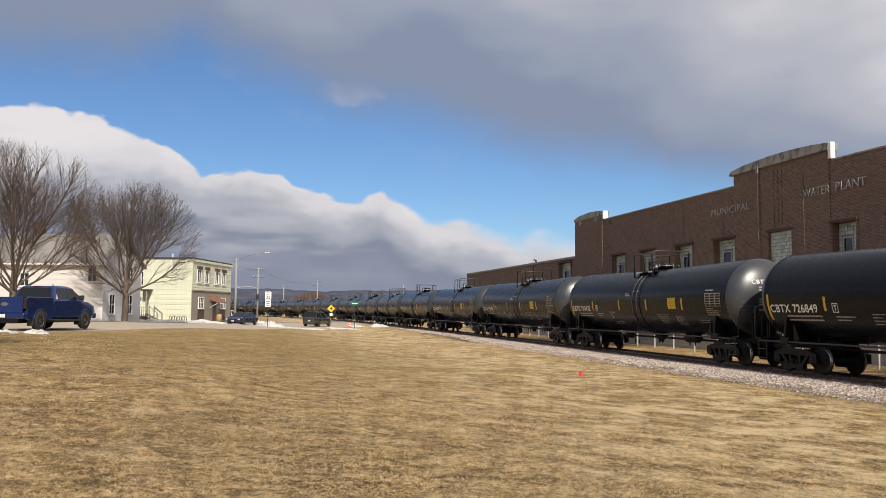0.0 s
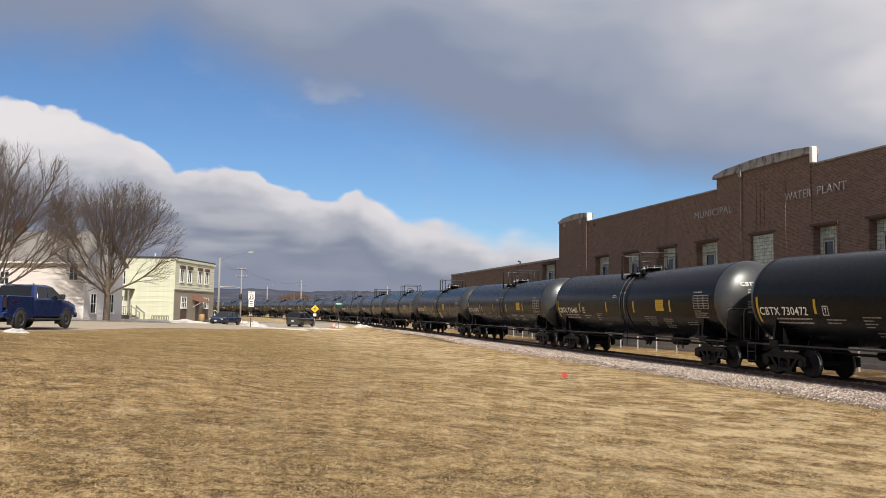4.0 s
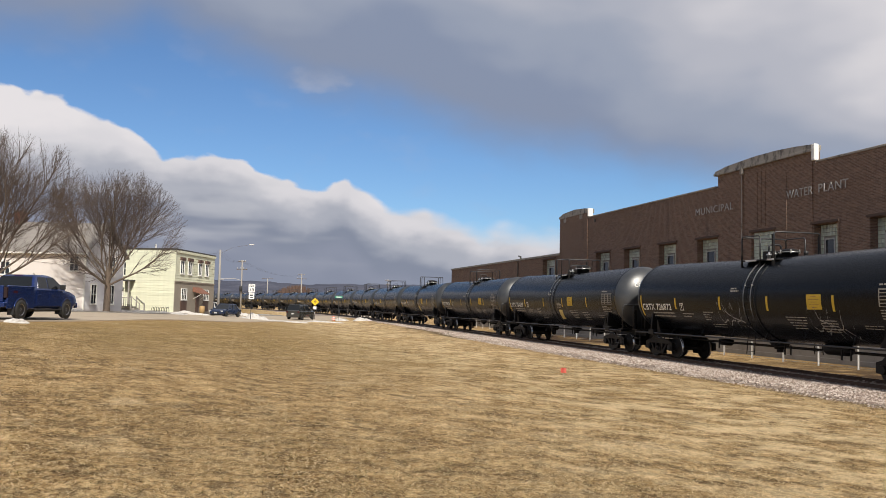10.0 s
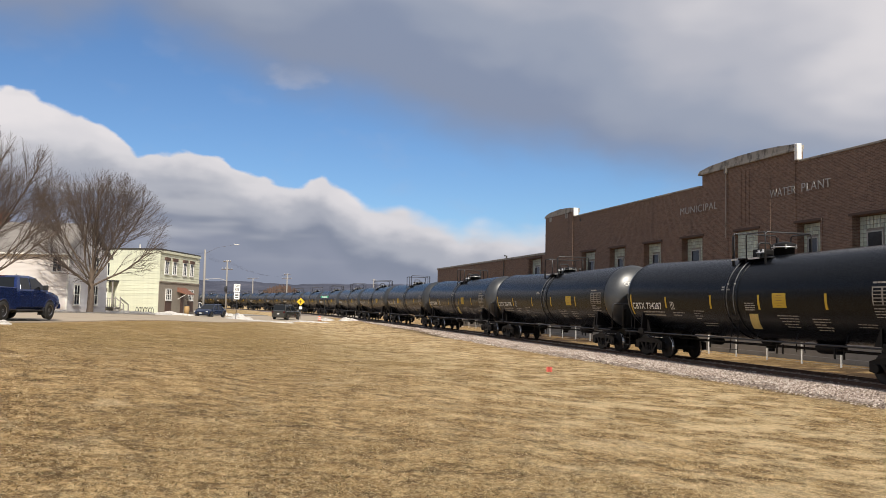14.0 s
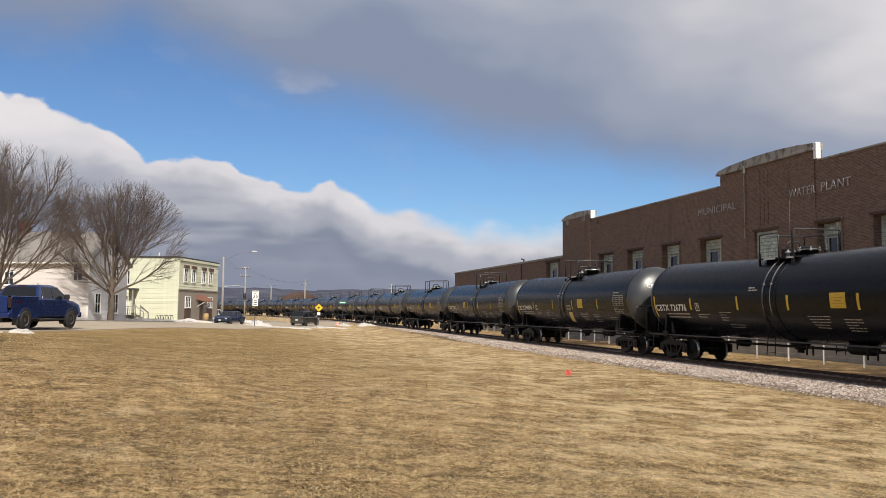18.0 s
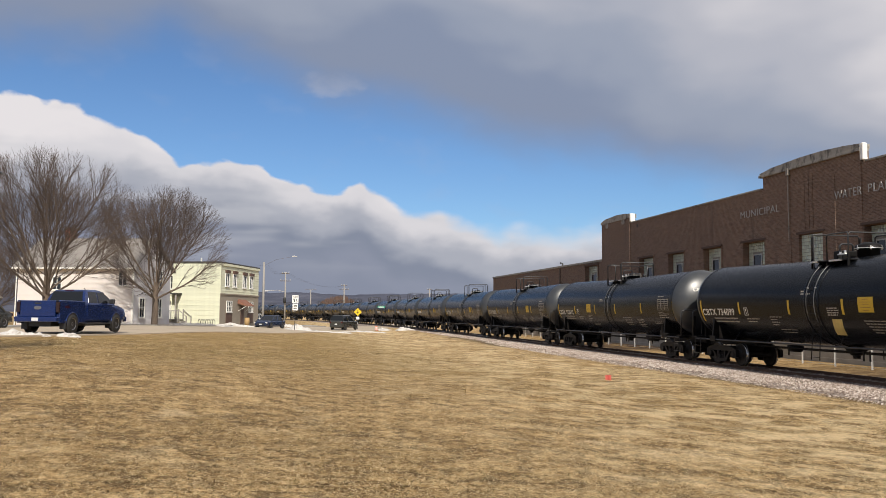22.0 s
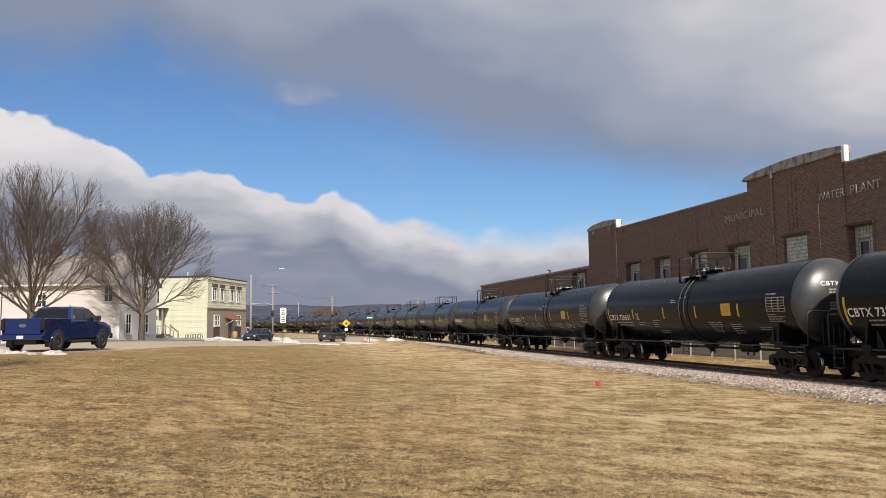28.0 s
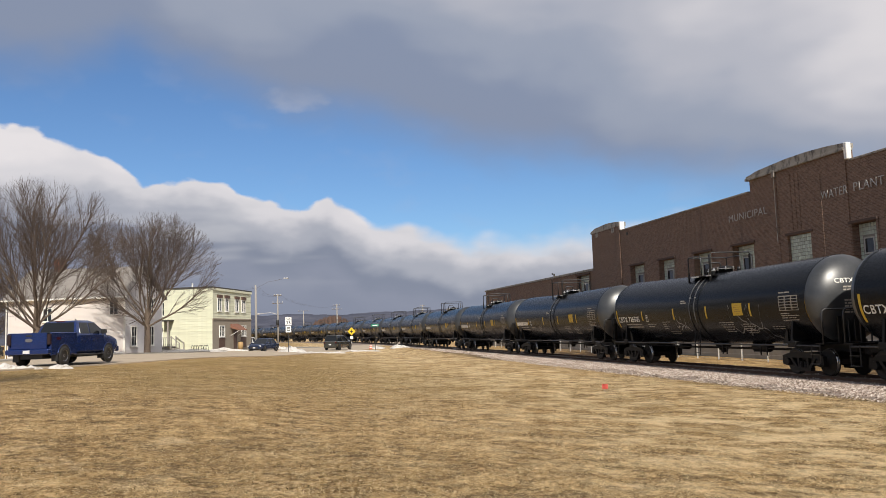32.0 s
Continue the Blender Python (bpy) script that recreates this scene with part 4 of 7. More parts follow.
        x, z = arc(sx, 18, 18, 1, 0.05)[0]
        for y in (-0.205, 0.205):
            part("ladder_bracket", box(BM(), x - 0.03, x + 0.02, ly + y - 0.022, ly + y + 0.022, z - SAG - 0.02, z - SAG + 0.02), M["chrome"], lad)
    # sill, saddles, side rail and gear under the tank
    for sg in (-1, 1):
        part("stub_sill", box(BM(), -0.33, 0.33, min(sg * 5.4, sg * 8.75), max(sg * 5.4, sg * 8.75), 0.82, 1.16, 0.02), M["frame"], car, "black steel stub sill")
        part("bolster", box(BM(), -1.45, 1.45, sg * 6.85 - 0.22, sg * 6.85 + 0.22, 0.98, 1.20, 0.02), M["frame"], car)
    for sg in (-1, 1):
        bm = BM()
        cut = [(x, z) for x, z in ((math.sin(a) * (TR + 0.015), TZ - math.cos(a) * (TR + 0.015)) for a in [radians(-62 + 124 * i / 14) for i in range(15)])]
        prism(bm, [(-1.45, 1.12), (1.45, 1.12)] + cut[::-1], 0.10, pose(0, sg * 6.85, 0))
        part("saddle", bm, M["frame"], car, "black saddle plate")
        for sx in (-1, 1):
            part("gusset", prism(BM(), [(0, 1.1), (0.30, 1.1), (0.05, 1.62), (0, 1.62)], 0.06, pose(sx * 1.30, sg * 6.5, 0, 0, 0, 90 if sg < 0 else -90)), M["frame"], car)
    for sx in (-1, 1):
        bm = tube(BM(), [(sx * 1.40, -8.3, 1.05), (sx * 1.40, 8.3, 1.05)], 0.030, 8)
        for y in (-5.2, -3.0, -1.0, 1.0, 3.0, 5.2):
            tube(bm, [(sx * 1.40, y, 1.05), (sx * 0.85, y + 0.5, 1.40)], 0.018, 5)
        part("side_rail", bm, M["rail_bar"], car, "long side handrail pipe")
    bm = tube(BM(), [(-0.35, -5.4, 0.86), (-0.35, 5.4, 0.86)], 0.03, 6)
    tube(bm, [(0.30, -5.4, 0.78), (0.30, 5.4, 0.78)], 0.025, 6)
    part("brake_pipe", bm, M["frame"], car)
    part("bottom_outlet", lathe(BM(), [(0.0, 0.62), (0.12, 0.62), (0.12, 0.72), (0.2, 0.74), (0.22, 0.95), (0.34, 1.12), (0.0, 1.13)], 14), M["frame"], car)
    part("skid", prism(BM(), [(-0.55, 1.12), (-0.22, 0.86), (0.22, 0.86), (0.55, 1.12)], 0.4, pose(0, 0, 0, 0, 0, 90)), M["frame"], car)
    part("brake_cylinder", lathe(BM(), [(0.0, -0.35), (0.16, -0.35), (0.16, 0.25), (0.05, 0.35), (0.0, 0.35)], 14, pose(0.0, 3.4, 0.85) @ LAY), M["frame"], car, "", True)
    part("air_tank", lathe(BM(), [(0.0, -0.6), (0.15, -0.56), (0.2, -0.45), (0.2, 0.45), (0.15, 0.56), (0.0, 0.6)], 14, pose(-0.2, -3.2, 0.9) @ LAY), M["frame"], car, "", True)
    for y in (-4.6, -4.2, -1.8, -1.5, 2.4):
        part("hanger", box(BM(), -0.95, -0.92, y - 0.03, y + 0.03, 0.62, 0.95), M["frame"], car)
    # ends: crossover platform, tall grab rails, steps, coupler, brake wheel
    for sg in (-1, 1):
        part("end_platform", box(BM(), -1.45, 1.45, sg * 8.35 - 0.22, sg * 8.35 + 0.22, 1.10, 1.15), M["frame"], car)
        yy = sg * 8.52
        loop = [(-1.42, yy, 1.12), (-1.42, yy, 2.12), (-1.38, yy, 2.22), (-1.28, yy, 2.26), (1.28, yy, 2.26), (1.38, yy, 2.22), (1.42, yy, 2.12), (1.42, yy, 1.12)]
        part("end_handrail", tube(BM(), loop, 0.032, 6), M["rail_bar"], car, "tall grey looped end handrail", True)
        for x in (-0.78, 0.78):
            part("end_post", box(BM(), x - 0.07, x + 0.07, yy - 0.05, yy + 0.02, 1.12, 2.02, 0.01), M["frame"], car)
        for x in (-0.30, 0.30):
            part("end_grab", tube(BM(), [(x - 0.12, yy, 1.12), (x - 0.12, yy, 1.90), (x + 0.12, yy, 1.90), (x + 0.12, yy, 1.12)], 0.02, 6), M["rail_bar"], car)
        part("end_panel", box(BM(), -0.16, 0.16, sg * 8.50 - 0.03, sg * 8.50 + 0.03, 1.15, 2.05, 0.01), M["frame"], car)
        for sx in (-1, 1):
            bm = BM()
            for dy in (-0.22, 0.22):
                tube(bm, [(sx * 1.42, sg * 8.1 + dy, 1.1), (sx * 1.42, sg * 8.1 + dy, 0.42)], 0.02, 5)
            for z in (0.44, 0.76):
                box(bm, sx * 1.42 - 0.06, sx * 1.42 + 0.06, sg * 8.1 - 0.22, sg * 8.1 + 0.22, z - 0.012, z + 0.012)
            part("step", bm, M["rail_bar"], car)
        bm = box(BM(), -0.13, 0.13, min(sg * 8.6, sg * 8.98), max(sg * 8.6, sg * 8.98), 0.78, 1.0, 0.02)
        box(bm, -0.17, 0.17, min(sg * 8.86, sg * 9.08), max(sg * 8.86, sg * 9.08), 0.72, 1.04, 0.04)
        part("coupler", bm, M["frame"], car, "rusty knuckle coupler")
        part("air_hose", tube(BM(), [(0.3, sg * 8.7, 0.85), (0.3, sg * 8.85, 0.6), (0.18, sg * 8.98, 0.45), (0.05, sg * 9.03, 0.55)], 0.03, 6), M["black"], car, "", True)
    wheel = BM()
    ring = [(0.28 * math.cos(2 * math.pi * k / 20), 0.28 * math.sin(2 * math.pi * k / 20)) for k in range(21)]
    tube(wheel, [(x - 0.45, 8.62, 1.75 + z) for x, z in ring], 0.018, 6, caps=False)
    for k in range(4):
        tube(wheel, [(-0.45, 8.62, 1.75), (-0.45 + 0.28 * math.cos(k * 1.57 + 0.4), 8.62, 1.75 + 0.28 * math.sin(k * 1.57 + 0.4))], 0.014, 5)
    part("brake_wheel", wheel, M["rail_bar"], car)
    # print and reflectors on both flanks
    for side in (-1,):
        for y, z0, z1 in ((7.80, 1.80, 2.68), (4.89, 2.10, 2.56), (1.70, 2.10, 2.60), (-1.14, 2.10, 2.60), (-4.35, 2.12, 2.62), (-7.62, 1.75, 2.68)):
            part("reflector", plate_on_tank(BM(), y - 0.055, y + 0.055, z0, z1, n=7, side=side), M["yellow"], car, "yellow reflective strip")
        bm = plate_on_tank(BM(), -7.28, -6.18, 2.27, 2.80, n=4, lift=0.004)
        part("data_panel", bm, M["dim_stencil"], car, "printed maintenance table in white")
        bm = BM()
        for i in range(5):
            for j in range(3):
                plate_on_tank(bm, -7.25 + j * 0.36, -6.95 + j * 0.36, 2.29 + i * 0.10, 2.36 + i * 0.10, n=1, lift=0.009)
        part("data_cell", bm, M["tank"], car)["kind"] = "stuff"
        bm = BM()
        lines_on_tank(bm, 6.9, 1.96, (1.75, 1.75), 0.05, 0.13, 1)
        lines_on_tank(bm, 4.5, 1.94, (0.85, 0.6), 0.035, 0.1, 2)
        lines_on_tank(bm, 2.95, 2.02, (0.75, 0.4, 0.5, 0.35), 0.030, 0.095, 3)
        lines_on_tank(bm, 2.65, 1.56, (0.95, 0.85), 0.024, 0.09, 13)
        lines_on_tank(bm, -3.55, 1.84, (0.75, 0.75, 0.5, 0.75, 0.7), 0.030, 0.085, 5)
        for i, w in enumerate((1.05, 0.95, 0.85, 0.70, 0.60)):
            lines_on_tank(bm, -1.95 - 0.06 * i, 1.92 - 0.09 * i, (w,), 0.028, 0.09, 40 + i)
        lines_on_tank(bm, 1.0, 2.92, (0.35, 0.5), 0.05, 0.09, 6)
        lines_on_tank(bm, -6.2, 2.94, (0.6,), 0.05, 0.09, 7)
        lines_on_tank(bm, -6.2, 2.19, (0.5, 1.0, 0.8, 0.9), 0.032, 0.08, 8)
        lines_on_tank(bm, -5.35, 1.72, (0.75, 0.7), 0.022, 0.08, 9)
        part("stencil", bm, M["dim_stencil"], car, "small white stencilled print")["kind"] = "stuff"
        bm = BM()
        for y0, y1, z0, z1 in ((4.30, 4.56, 2.33, 2.355), (4.30, 4.56, 2.055, 2.08), (4.30, 4.325, 2.06, 2.35), (4.535, 4.56, 2.06, 2.35), (4.38, 4.48, 2.25, 2.29), (4.415, 4.445, 2.12, 2.25)):
            plate_on_tank(bm, y0, y1, z0, z1, n=5)
        part("stencil_box", bm, M["stencil"], car)
    bm = BM()
    r = random.Random(12)
    for z, w in ((-0.17, 0.75), (-0.27, 0.6), (-0.62, 0.5), (-0.72, 0.7), (-0.82, 0.8), (-0.92, 0.7), (-1.02, 0.7)):
        x = 0.25
        while x < 0.25 + w:
            ln = r.uniform(0.06, 0.2)
            a = [bm.verts.new((u, v, 0)) for u, v in ((x, z), (x + ln, z), (x + ln, z + 0.055), (x, z + 0.055))]
            bm.faces.new(a)
            x += ln + 0.03
    st = part("end_stencil", bm, M["dim_stencil"], car)
    st["kind"] = "stuff"
    on_head(st, -0.75, TZ + 0.52)
    for y in (-6.85, 6.85):
        build_bogie(car, y)
    return car


def number_on(car, text):
    """Car number on the flank and on the end; unreadable ones become bars."""
    if text:
        on_flank(letters("car_number", "CBTX " + text, 0.27, M["stencil"], car, Matrix(), 0.0, 2.44, "white car number", 0.022), 7.70, 2.06)
        on_head(letters("car_number", "CBTX " + text, 0.155, M["stencil"], car, Matrix(), 0.0, 1.52, "white car number on the end", 0.02), -0.75, TZ + 0.52)
    else:
        bm = lines_on_tank(BM(), 7.7, 2.33, (2.6,), 0.24, 0.3, 5)
        part("car_number", bm, M["stencil"], car, "white car number")["kind"] = "stuff"


def scrawl(car, y, z, size, seed):
    """A looping spray-paint tag."""
    r = random.Random(seed)
    bm = BM()
    for k in range(3):
        pts = []
        for i in range(22):
            a = i * 0.55
            yy = y - k * size * 0.42 - i * size * 0.026 + math.sin(a * r.uniform(0.93, 1.07)) * size * 0.13
            zz = z + (math.cos(a * 0.8 + k) * 0.30 + math.sin(a * 1.9 + 2 * k) * 0.12) * size - k * 0.05
            pts.append((yy, zz))
        for (y0, z0), (y1, z1) in zip(pts, pts[1:]):
            w = 0.019
            q = []
            for yy, zz in ((y0, z0 - w), (y1, z1 - w), (y1, z1 + w), (y0, z0 + w)):
                q.append(bm.verts.new((-math.sqrt(max((TR + 0.006) ** 2 - (zz - axis_at(yy)) ** 2, 0.01)), yy, zz)))
            try:
                bm.faces.new(q)
            except ValueError:
                pass
    part("spray_tag", bm, M["tag_silver"], car, "looping silver spray-painted tag")


FIRST, LAST = -1, 28
NUMBERS = {0: "726849", 1: "730472", 2: "730485", 3: "726872", 4: "734287", 5: "726776", 6: "734099", 7: "733812", 8: "726601", 9: "726505"}
CARS = {}
OTHER_WAY = (4, 6)      # these two are built the other way about, with the ladder north of the middle
base_car, turned_car = build_car(), build_car(-1)
for k in range(FIRST, LAST + 1):
    if k in OTHER_WAY:
        CARS[k] = turned_car if k == OTHER_WAY[0] else copy_thing(turned_car, Matrix())
    else:
        CARS[k] = base_car if k == FIRST else copy_thing(base_car, Matrix())
for k, c in CARS.items():
    number_on(c, NUMBERS.get(k, ""))
    y = 2.65 if k == 7 else -2.20 if k in OTHER_WAY else -3.50
    sh = part("yellow_sheet", plate_on_tank(BM(), y - 0.34, y + 0.34, 2.17, 2.65, n=5), M["yellow"], c, "square yellow reflective sheet")
    bm = BM()
    for i, w in enumerate((0.22, 0.44, 0.30, 0.48, 0.26)):
        plate_on_tank(bm, y - w / 2, y + w / 2, 2.23 + i * 0.085, 2.242 + i * 0.085, n=1, lift=0.010)
    part("sheet_print", bm, M["awning"], sh)["kind"] = "stuff"
    if k in OTHER_WAY:
        bm = BM()
        rows = []
        for i in range(6):
            z = 1.95 - i * 0.105
            x = -math.sqrt((TR + 0.008) ** 2 - (z - axis_at(-1.1)) ** 2)
            rows.append((bm.verts.new((x, -0.68 + i * 0.045, z)), bm.verts.new((x, -1.16 + i * 0.045, z))))
        for a, b in zip(rows, rows[1:]):
            bm.faces.new((a[0], a[1], b[1], b[0]))
        part("slanted_stripe", bm, M["pale_yellow"], c, "slanted faded yellow stripe")
        part("notice", lines_on_tank(BM(), -0.36, 2.33, (0.5, 0.6, 0.55, 0.5), 0.04, 0.075, 21), M["dim_stencil"], c)["kind"] = "stuff"
    if k == 3:
        scrawl(c, 1.65, 1.95, 1.15, 3)
        scrawl(c, -3.35, 1.80, 1.15, 8)
    if k == 9:
        scrawl(c, 1.55, 1.95, 0.8, 5)
        scrawl(c, -3.1, 1.95, 1.7, 6)
    s = START + GAP * (k - 1)
    x, yy, a = rail_at(s)
    c.matrix_basis = pose(x, yy, RAIL_Z, 0, 0, math.degrees(a))
    if k in NUMBERS:
        c["label"] = "black tank car numbered " + NUMBERS[k] + " rolling on the track"


# ---- houses across the road ----
HEAD = radians(17.8)


def street(x, y, z=None):
    """A pose on the ground whose y axis runs along the street."""
    return pose(x, y, float(land(x, y)) if z is None else z, 0, 0, -17.8)


def house_window(parent, place, w, h, name="window", frame_mat=None, trim=0.09, bars=(1, 1)):
    """A sash window in a wall; its place looks along -y, its foot at the middle of the sill."""
    win = thing(name, "", "")
    win.parent = parent
    win.matrix_basis = place
    win["label"] = "sash window with a white frame and dark glass"
    f = frame_mat or M["trimwhite"]
    bm = BM()
    for a, b, c, d in ((-w / 2 - trim, -w / 2, -trim, h + trim), (w / 2, w / 2 + trim, -trim, h + trim), (-w / 2, w / 2, h, h + trim), (-w / 2, w / 2, -trim, 0)):
        box(bm, a, b, -0.07, 0.03, c, d)
    part("window_frame", bm, f, win)
    part("pane", box(BM(), -w / 2, w / 2, -0.01, 0.02, 0, h), M["pane"], win)
    bm = BM()
    for i in range(1, bars[0] + 1):
        x = -w / 2 + w * i / (bars[0] + 1)
        box(bm, x - 0.025, x + 0.025, -0.05, 0.0, 0, h)
    for i in range(1, bars[1] + 1):
        z = h * i / (bars[1] + 1)
        box(bm, -w / 2, w / 2, -0.045, 0.0, z - 0.025, z + 0.025)
    part("sash_bar", bm, f, win)
    part("window_sill", box(BM(), -w / 2 - trim - 0.05, w / 2 + trim + 0.05, -0.12, 0.03, -trim - 0.06, -trim), f, win)
    return win


def siding(parent, name, place, width, z0, z1, course, material, gable=None, skip=(), lap=0.14):
    """Lapped boards over a wall that looks along -y of its place; gable: height of the peak above z1."""
    n = int(round((z1 - z0 + (gable or 0)) / course))
    cache = {}
    for i in range(n):
        z = z0 + i * course
        x0, x1 = 0.0, width
        if gable and z > z1 - 0.01:
            k = (z + course - z1) / gable / 2 * width
            x0, x1 = k, width - k
            if x1 - x0 < 0.2:
                break
        spans = [(x0, x1)]
        for a, b, c, d in skip:
            if z + course > c and z < d:
                spans = [q for s in spans for q in ((s[0], min(a, s[1])), (max(b, s[0]), s[1])) if q[1] - q[0] > 0.03]
        for a, b in spans:
            key = (round(a, 3), round(b, 3))
            if key not in cache:
                bm = BM()
                vs = [bm.verts.new(p) for p in ((a, -0.012 - lap * course, 0), (b, -0.012 - lap * course, 0), (b, -0.012, course + 0.015), (a, -0.012, course + 0.015), (a, 0.0, 0), (b, 0.0, 0))]
                bm.faces.new((vs[0], vs[1], vs[2], vs[3]))
                bm.faces.new((vs[1], vs[0], vs[4], vs[5]))
                me = bpy.data.meshes.new(name)
                bm.to_mesh(me)
                bm.free()
                me.materials.append(material)
                cache[key] = me
            share(name, cache[key], parent, place @ Matrix.Translation((0, 0, z)))


# pale green shop house with a flat roof. In its own space x runs to the street, y along it.
GH = thing("green_shop_house", "two-storey pale green shingled house with a taupe shop front", "house", pose(-6.2, 92.8, 0.0, 0, 0, -17.8))
LEN, WID, TOP, MID = 12.45, 5.5, 7.12, 3.55
part("wall", box(BM(), -WID, 0, 0, LEN, -0.4, TOP - 0.15), M["green"], GH, "pale green shingled wall")
part("roof", box(BM(), -WID - 0.1, 0.12, -0.12, LEN + 0.1, TOP - 0.15, TOP), M["tar"], GH, "flat roof with a thin dark edge")
part("cornice", box(BM(), 0.0, 0.16, -0.1, LEN + 0.1, TOP - 0.42, TOP - 0.16), M["green"], GH, "pale green painted cornice")
siding(GH, "siding_course", pose(-WID, 0, 0), WID, 0.1, TOP - 0.2, 0.27, M["green"], lap=0.11)
SIDE = pose(0, 0, 0, 0, 0, 90)      # a wall that looks to the street
siding(GH, "siding_course", SIDE, LEN, MID + 0.05, TOP - 0.45, 0.30, M["green"], skip=[(y - 0.66, y + 0.66, 4.4, 6.25) for y in (1.9, 4.2, 7.4, 9.7)], lap=0.11)
part("shop_front", box(BM(), 0.0, 0.05, -0.05, LEN, -0.4, MID), M["taupe"], GH, "taupe stuccoed shop front")
part("belt_moulding", box(BM(), 0.0, 0.14, -0.06, LEN, MID - 0.06, MID + 0.08), M["taupe"], GH)
part("corner_board", box(BM(), -0.06, 0.06, -0.06, 0.02, MID, TOP - 0.2), M["green"], GH)
for y in (1.9, 4.2, 7.4, 9.7):
    house_window(GH, SIDE @ pose(y, -0.03, 4.50), 1.00, 1.32, bars=(1, 0))
    part("window_hood", box(BM(), 0.02, 0.22, y - 0.66, y + 0.66, 5.93, 6.25, 0.02), M["brown"], GH, "dark brown window hood")
for y in (2.6, 9.6):
    house_window(GH, SIDE @ pose(y, -0.07, 1.65), 1.45, 1.1, bars=(2, 1))
    part("kick_panel", box(BM(), 0.05, 0.10, y - 0.9, y + 0.9, 0.25, 1.5), M["brown"], GH, "dark brown panel under the window")
part("door", box(BM(), 0.03, 0.09, 6.3, 7.3, 0.15, 2.3), M["brown"], GH, "dark brown shop door")
aw = BM()
prism(aw, [(0.05, 2.55), (1.15, 2.25), (1.15, 2.33), (0.05, 3.05)], 2.6, pose(0, 6.6, 0))
part("awning", aw, M["awning"], GH, "rust-brown shingled awning")
for y in (5.4, 7.8):
    part("awning_brace", tube(BM(), [(0.08, y, 1.7), (1.05, y, 2.25)], 0.03, 6), M["trimwhite"], GH)
part("roof_vent", tube(BM(), [(-2.6, 0.8, TOP - 0.1), (-2.6, 0.8, TOP + 0.45)], 0.09, 8), M["trimwhite"], GH, "white roof vent pipe")
# lower wing and porch at its back
part("wing_wall", box(BM(), -9.3, -WID, 2.6, LEN, -0.4, 6.6), M["green"], GH)
siding(GH, "siding_course", pose(-9.3, 2.6, 0), 3.8, 0.1, 6.5, 0.30, M["green"], skip=[(2.3, 3.5, 4.0, 5.8)])
house_window(GH, pose(-6.4, 2.55, 4.2), 0.9, 1.4)
part("porch_roof", box(BM(), -6.6, -4.35, -1.5, -0.05, 3.45, 3.60), M["tar"], GH, "flat porch roof")
part("porch_floor", box(BM(), -6.6, -4.05, -1.4, -0.06, 0.62, 0.75), M["wood"], GH, "grey timber porch floor")
part("porch_door", box(BM(), -6.5, -5.6, -0.10, -0.05, 0.75, 2.75), M["trimwhite"], GH, "white porch door")
for i in range(4):
    part("porch_slat", box(BM(), -6.5, -4.1, -1.36, -1.33, 0.02 + 0.15 * i, 0.12 + 0.15 * i), M["wood"], GH)
for i in range(3):
    part("porch_step", box(BM(), -4.05 + 0.28 * i, -3.77 + 0.28 * i, -1.3, -0.15, -0.3, 0.56 - 0.19 * i), M["wood"], GH)
for x, y in ((-4.45, -1.36), (-6.5, -1.36)):
    part("porch_post", box(BM(), x - 0.06, x + 0.06, y - 0.06, y + 0.06, 0.75, 3.45), M["wood"], GH)
for y in (-1.36, -0.15):
    part("newel_post", box(BM(), -4.14, -4.04, y - 0.05, y + 0.05, 0.6, 1.85), M["wood"], GH)
    part("newel_post", box(BM(), -3.24, -3.14, y - 0.05, y + 0.05, -0.3, 1.1), M["wood"], GH)
    part("stair_rail", tube(BM(), [(-4.09, y, 1.75), (-3.19, y, 1.05)], 0.05, 6), M["wood"], GH)
part("porch_rail", box(BM(), -6.5, -4.1, -1.39, -1.33, 1.62, 1.70), M["wood"], GH)
for i in range(11):
    part("baluster", box(BM(), -6.4 + 0.21 * i, -6.36 + 0.21 * i, -1.38, -1.34, 0.75, 1.62), M["wood"], GH)

# white house with a grey roof; x to the street, y along it
WH = thing("white_house", "two-storey white house with grey shingle roof and red chimney", "house", pose(-13.0, 79.0, 0.0, 0, 0, -17.8))
WL, WD, EAVE, PEAK = 11.3, 7.6, 5.75, 8.5
bm = BM()
prism(bm, [(0, -0.4), (WD, -0.4), (WD, EAVE), (WD / 2, PEAK - 0.15), (0, EAVE)], WL, Matrix.Translation((-WL / 2, 0, 0)) @ YZ)
bmesh.ops.recalc_face_normals(bm, faces=bm.faces[:])
part("wall", bm, M["white"], WH, "white painted wall")
siding(WH, "siding_board", pose(-WL, 0, 0), WL, 0.3, EAVE - 0.05, 0.115, M["white"], skip=[(9.8, 10.8, 3.85, 5.35), (3.4, 4.4, 3.4, 4.8)])
# street side takes greyer boards: its shade is put into the colour
siding(WH, "siding_board", SIDE, WD, 0.3, EAVE - 0.05, 0.115, M["lapgrey"], gable=PEAK - EAVE - 0.2, skip=[(1.1, 2.3, 0.9, 2.9), (4.6, 5.8, 0.9, 2.9), (4.6, 5.8, 3.6, 5.6)])
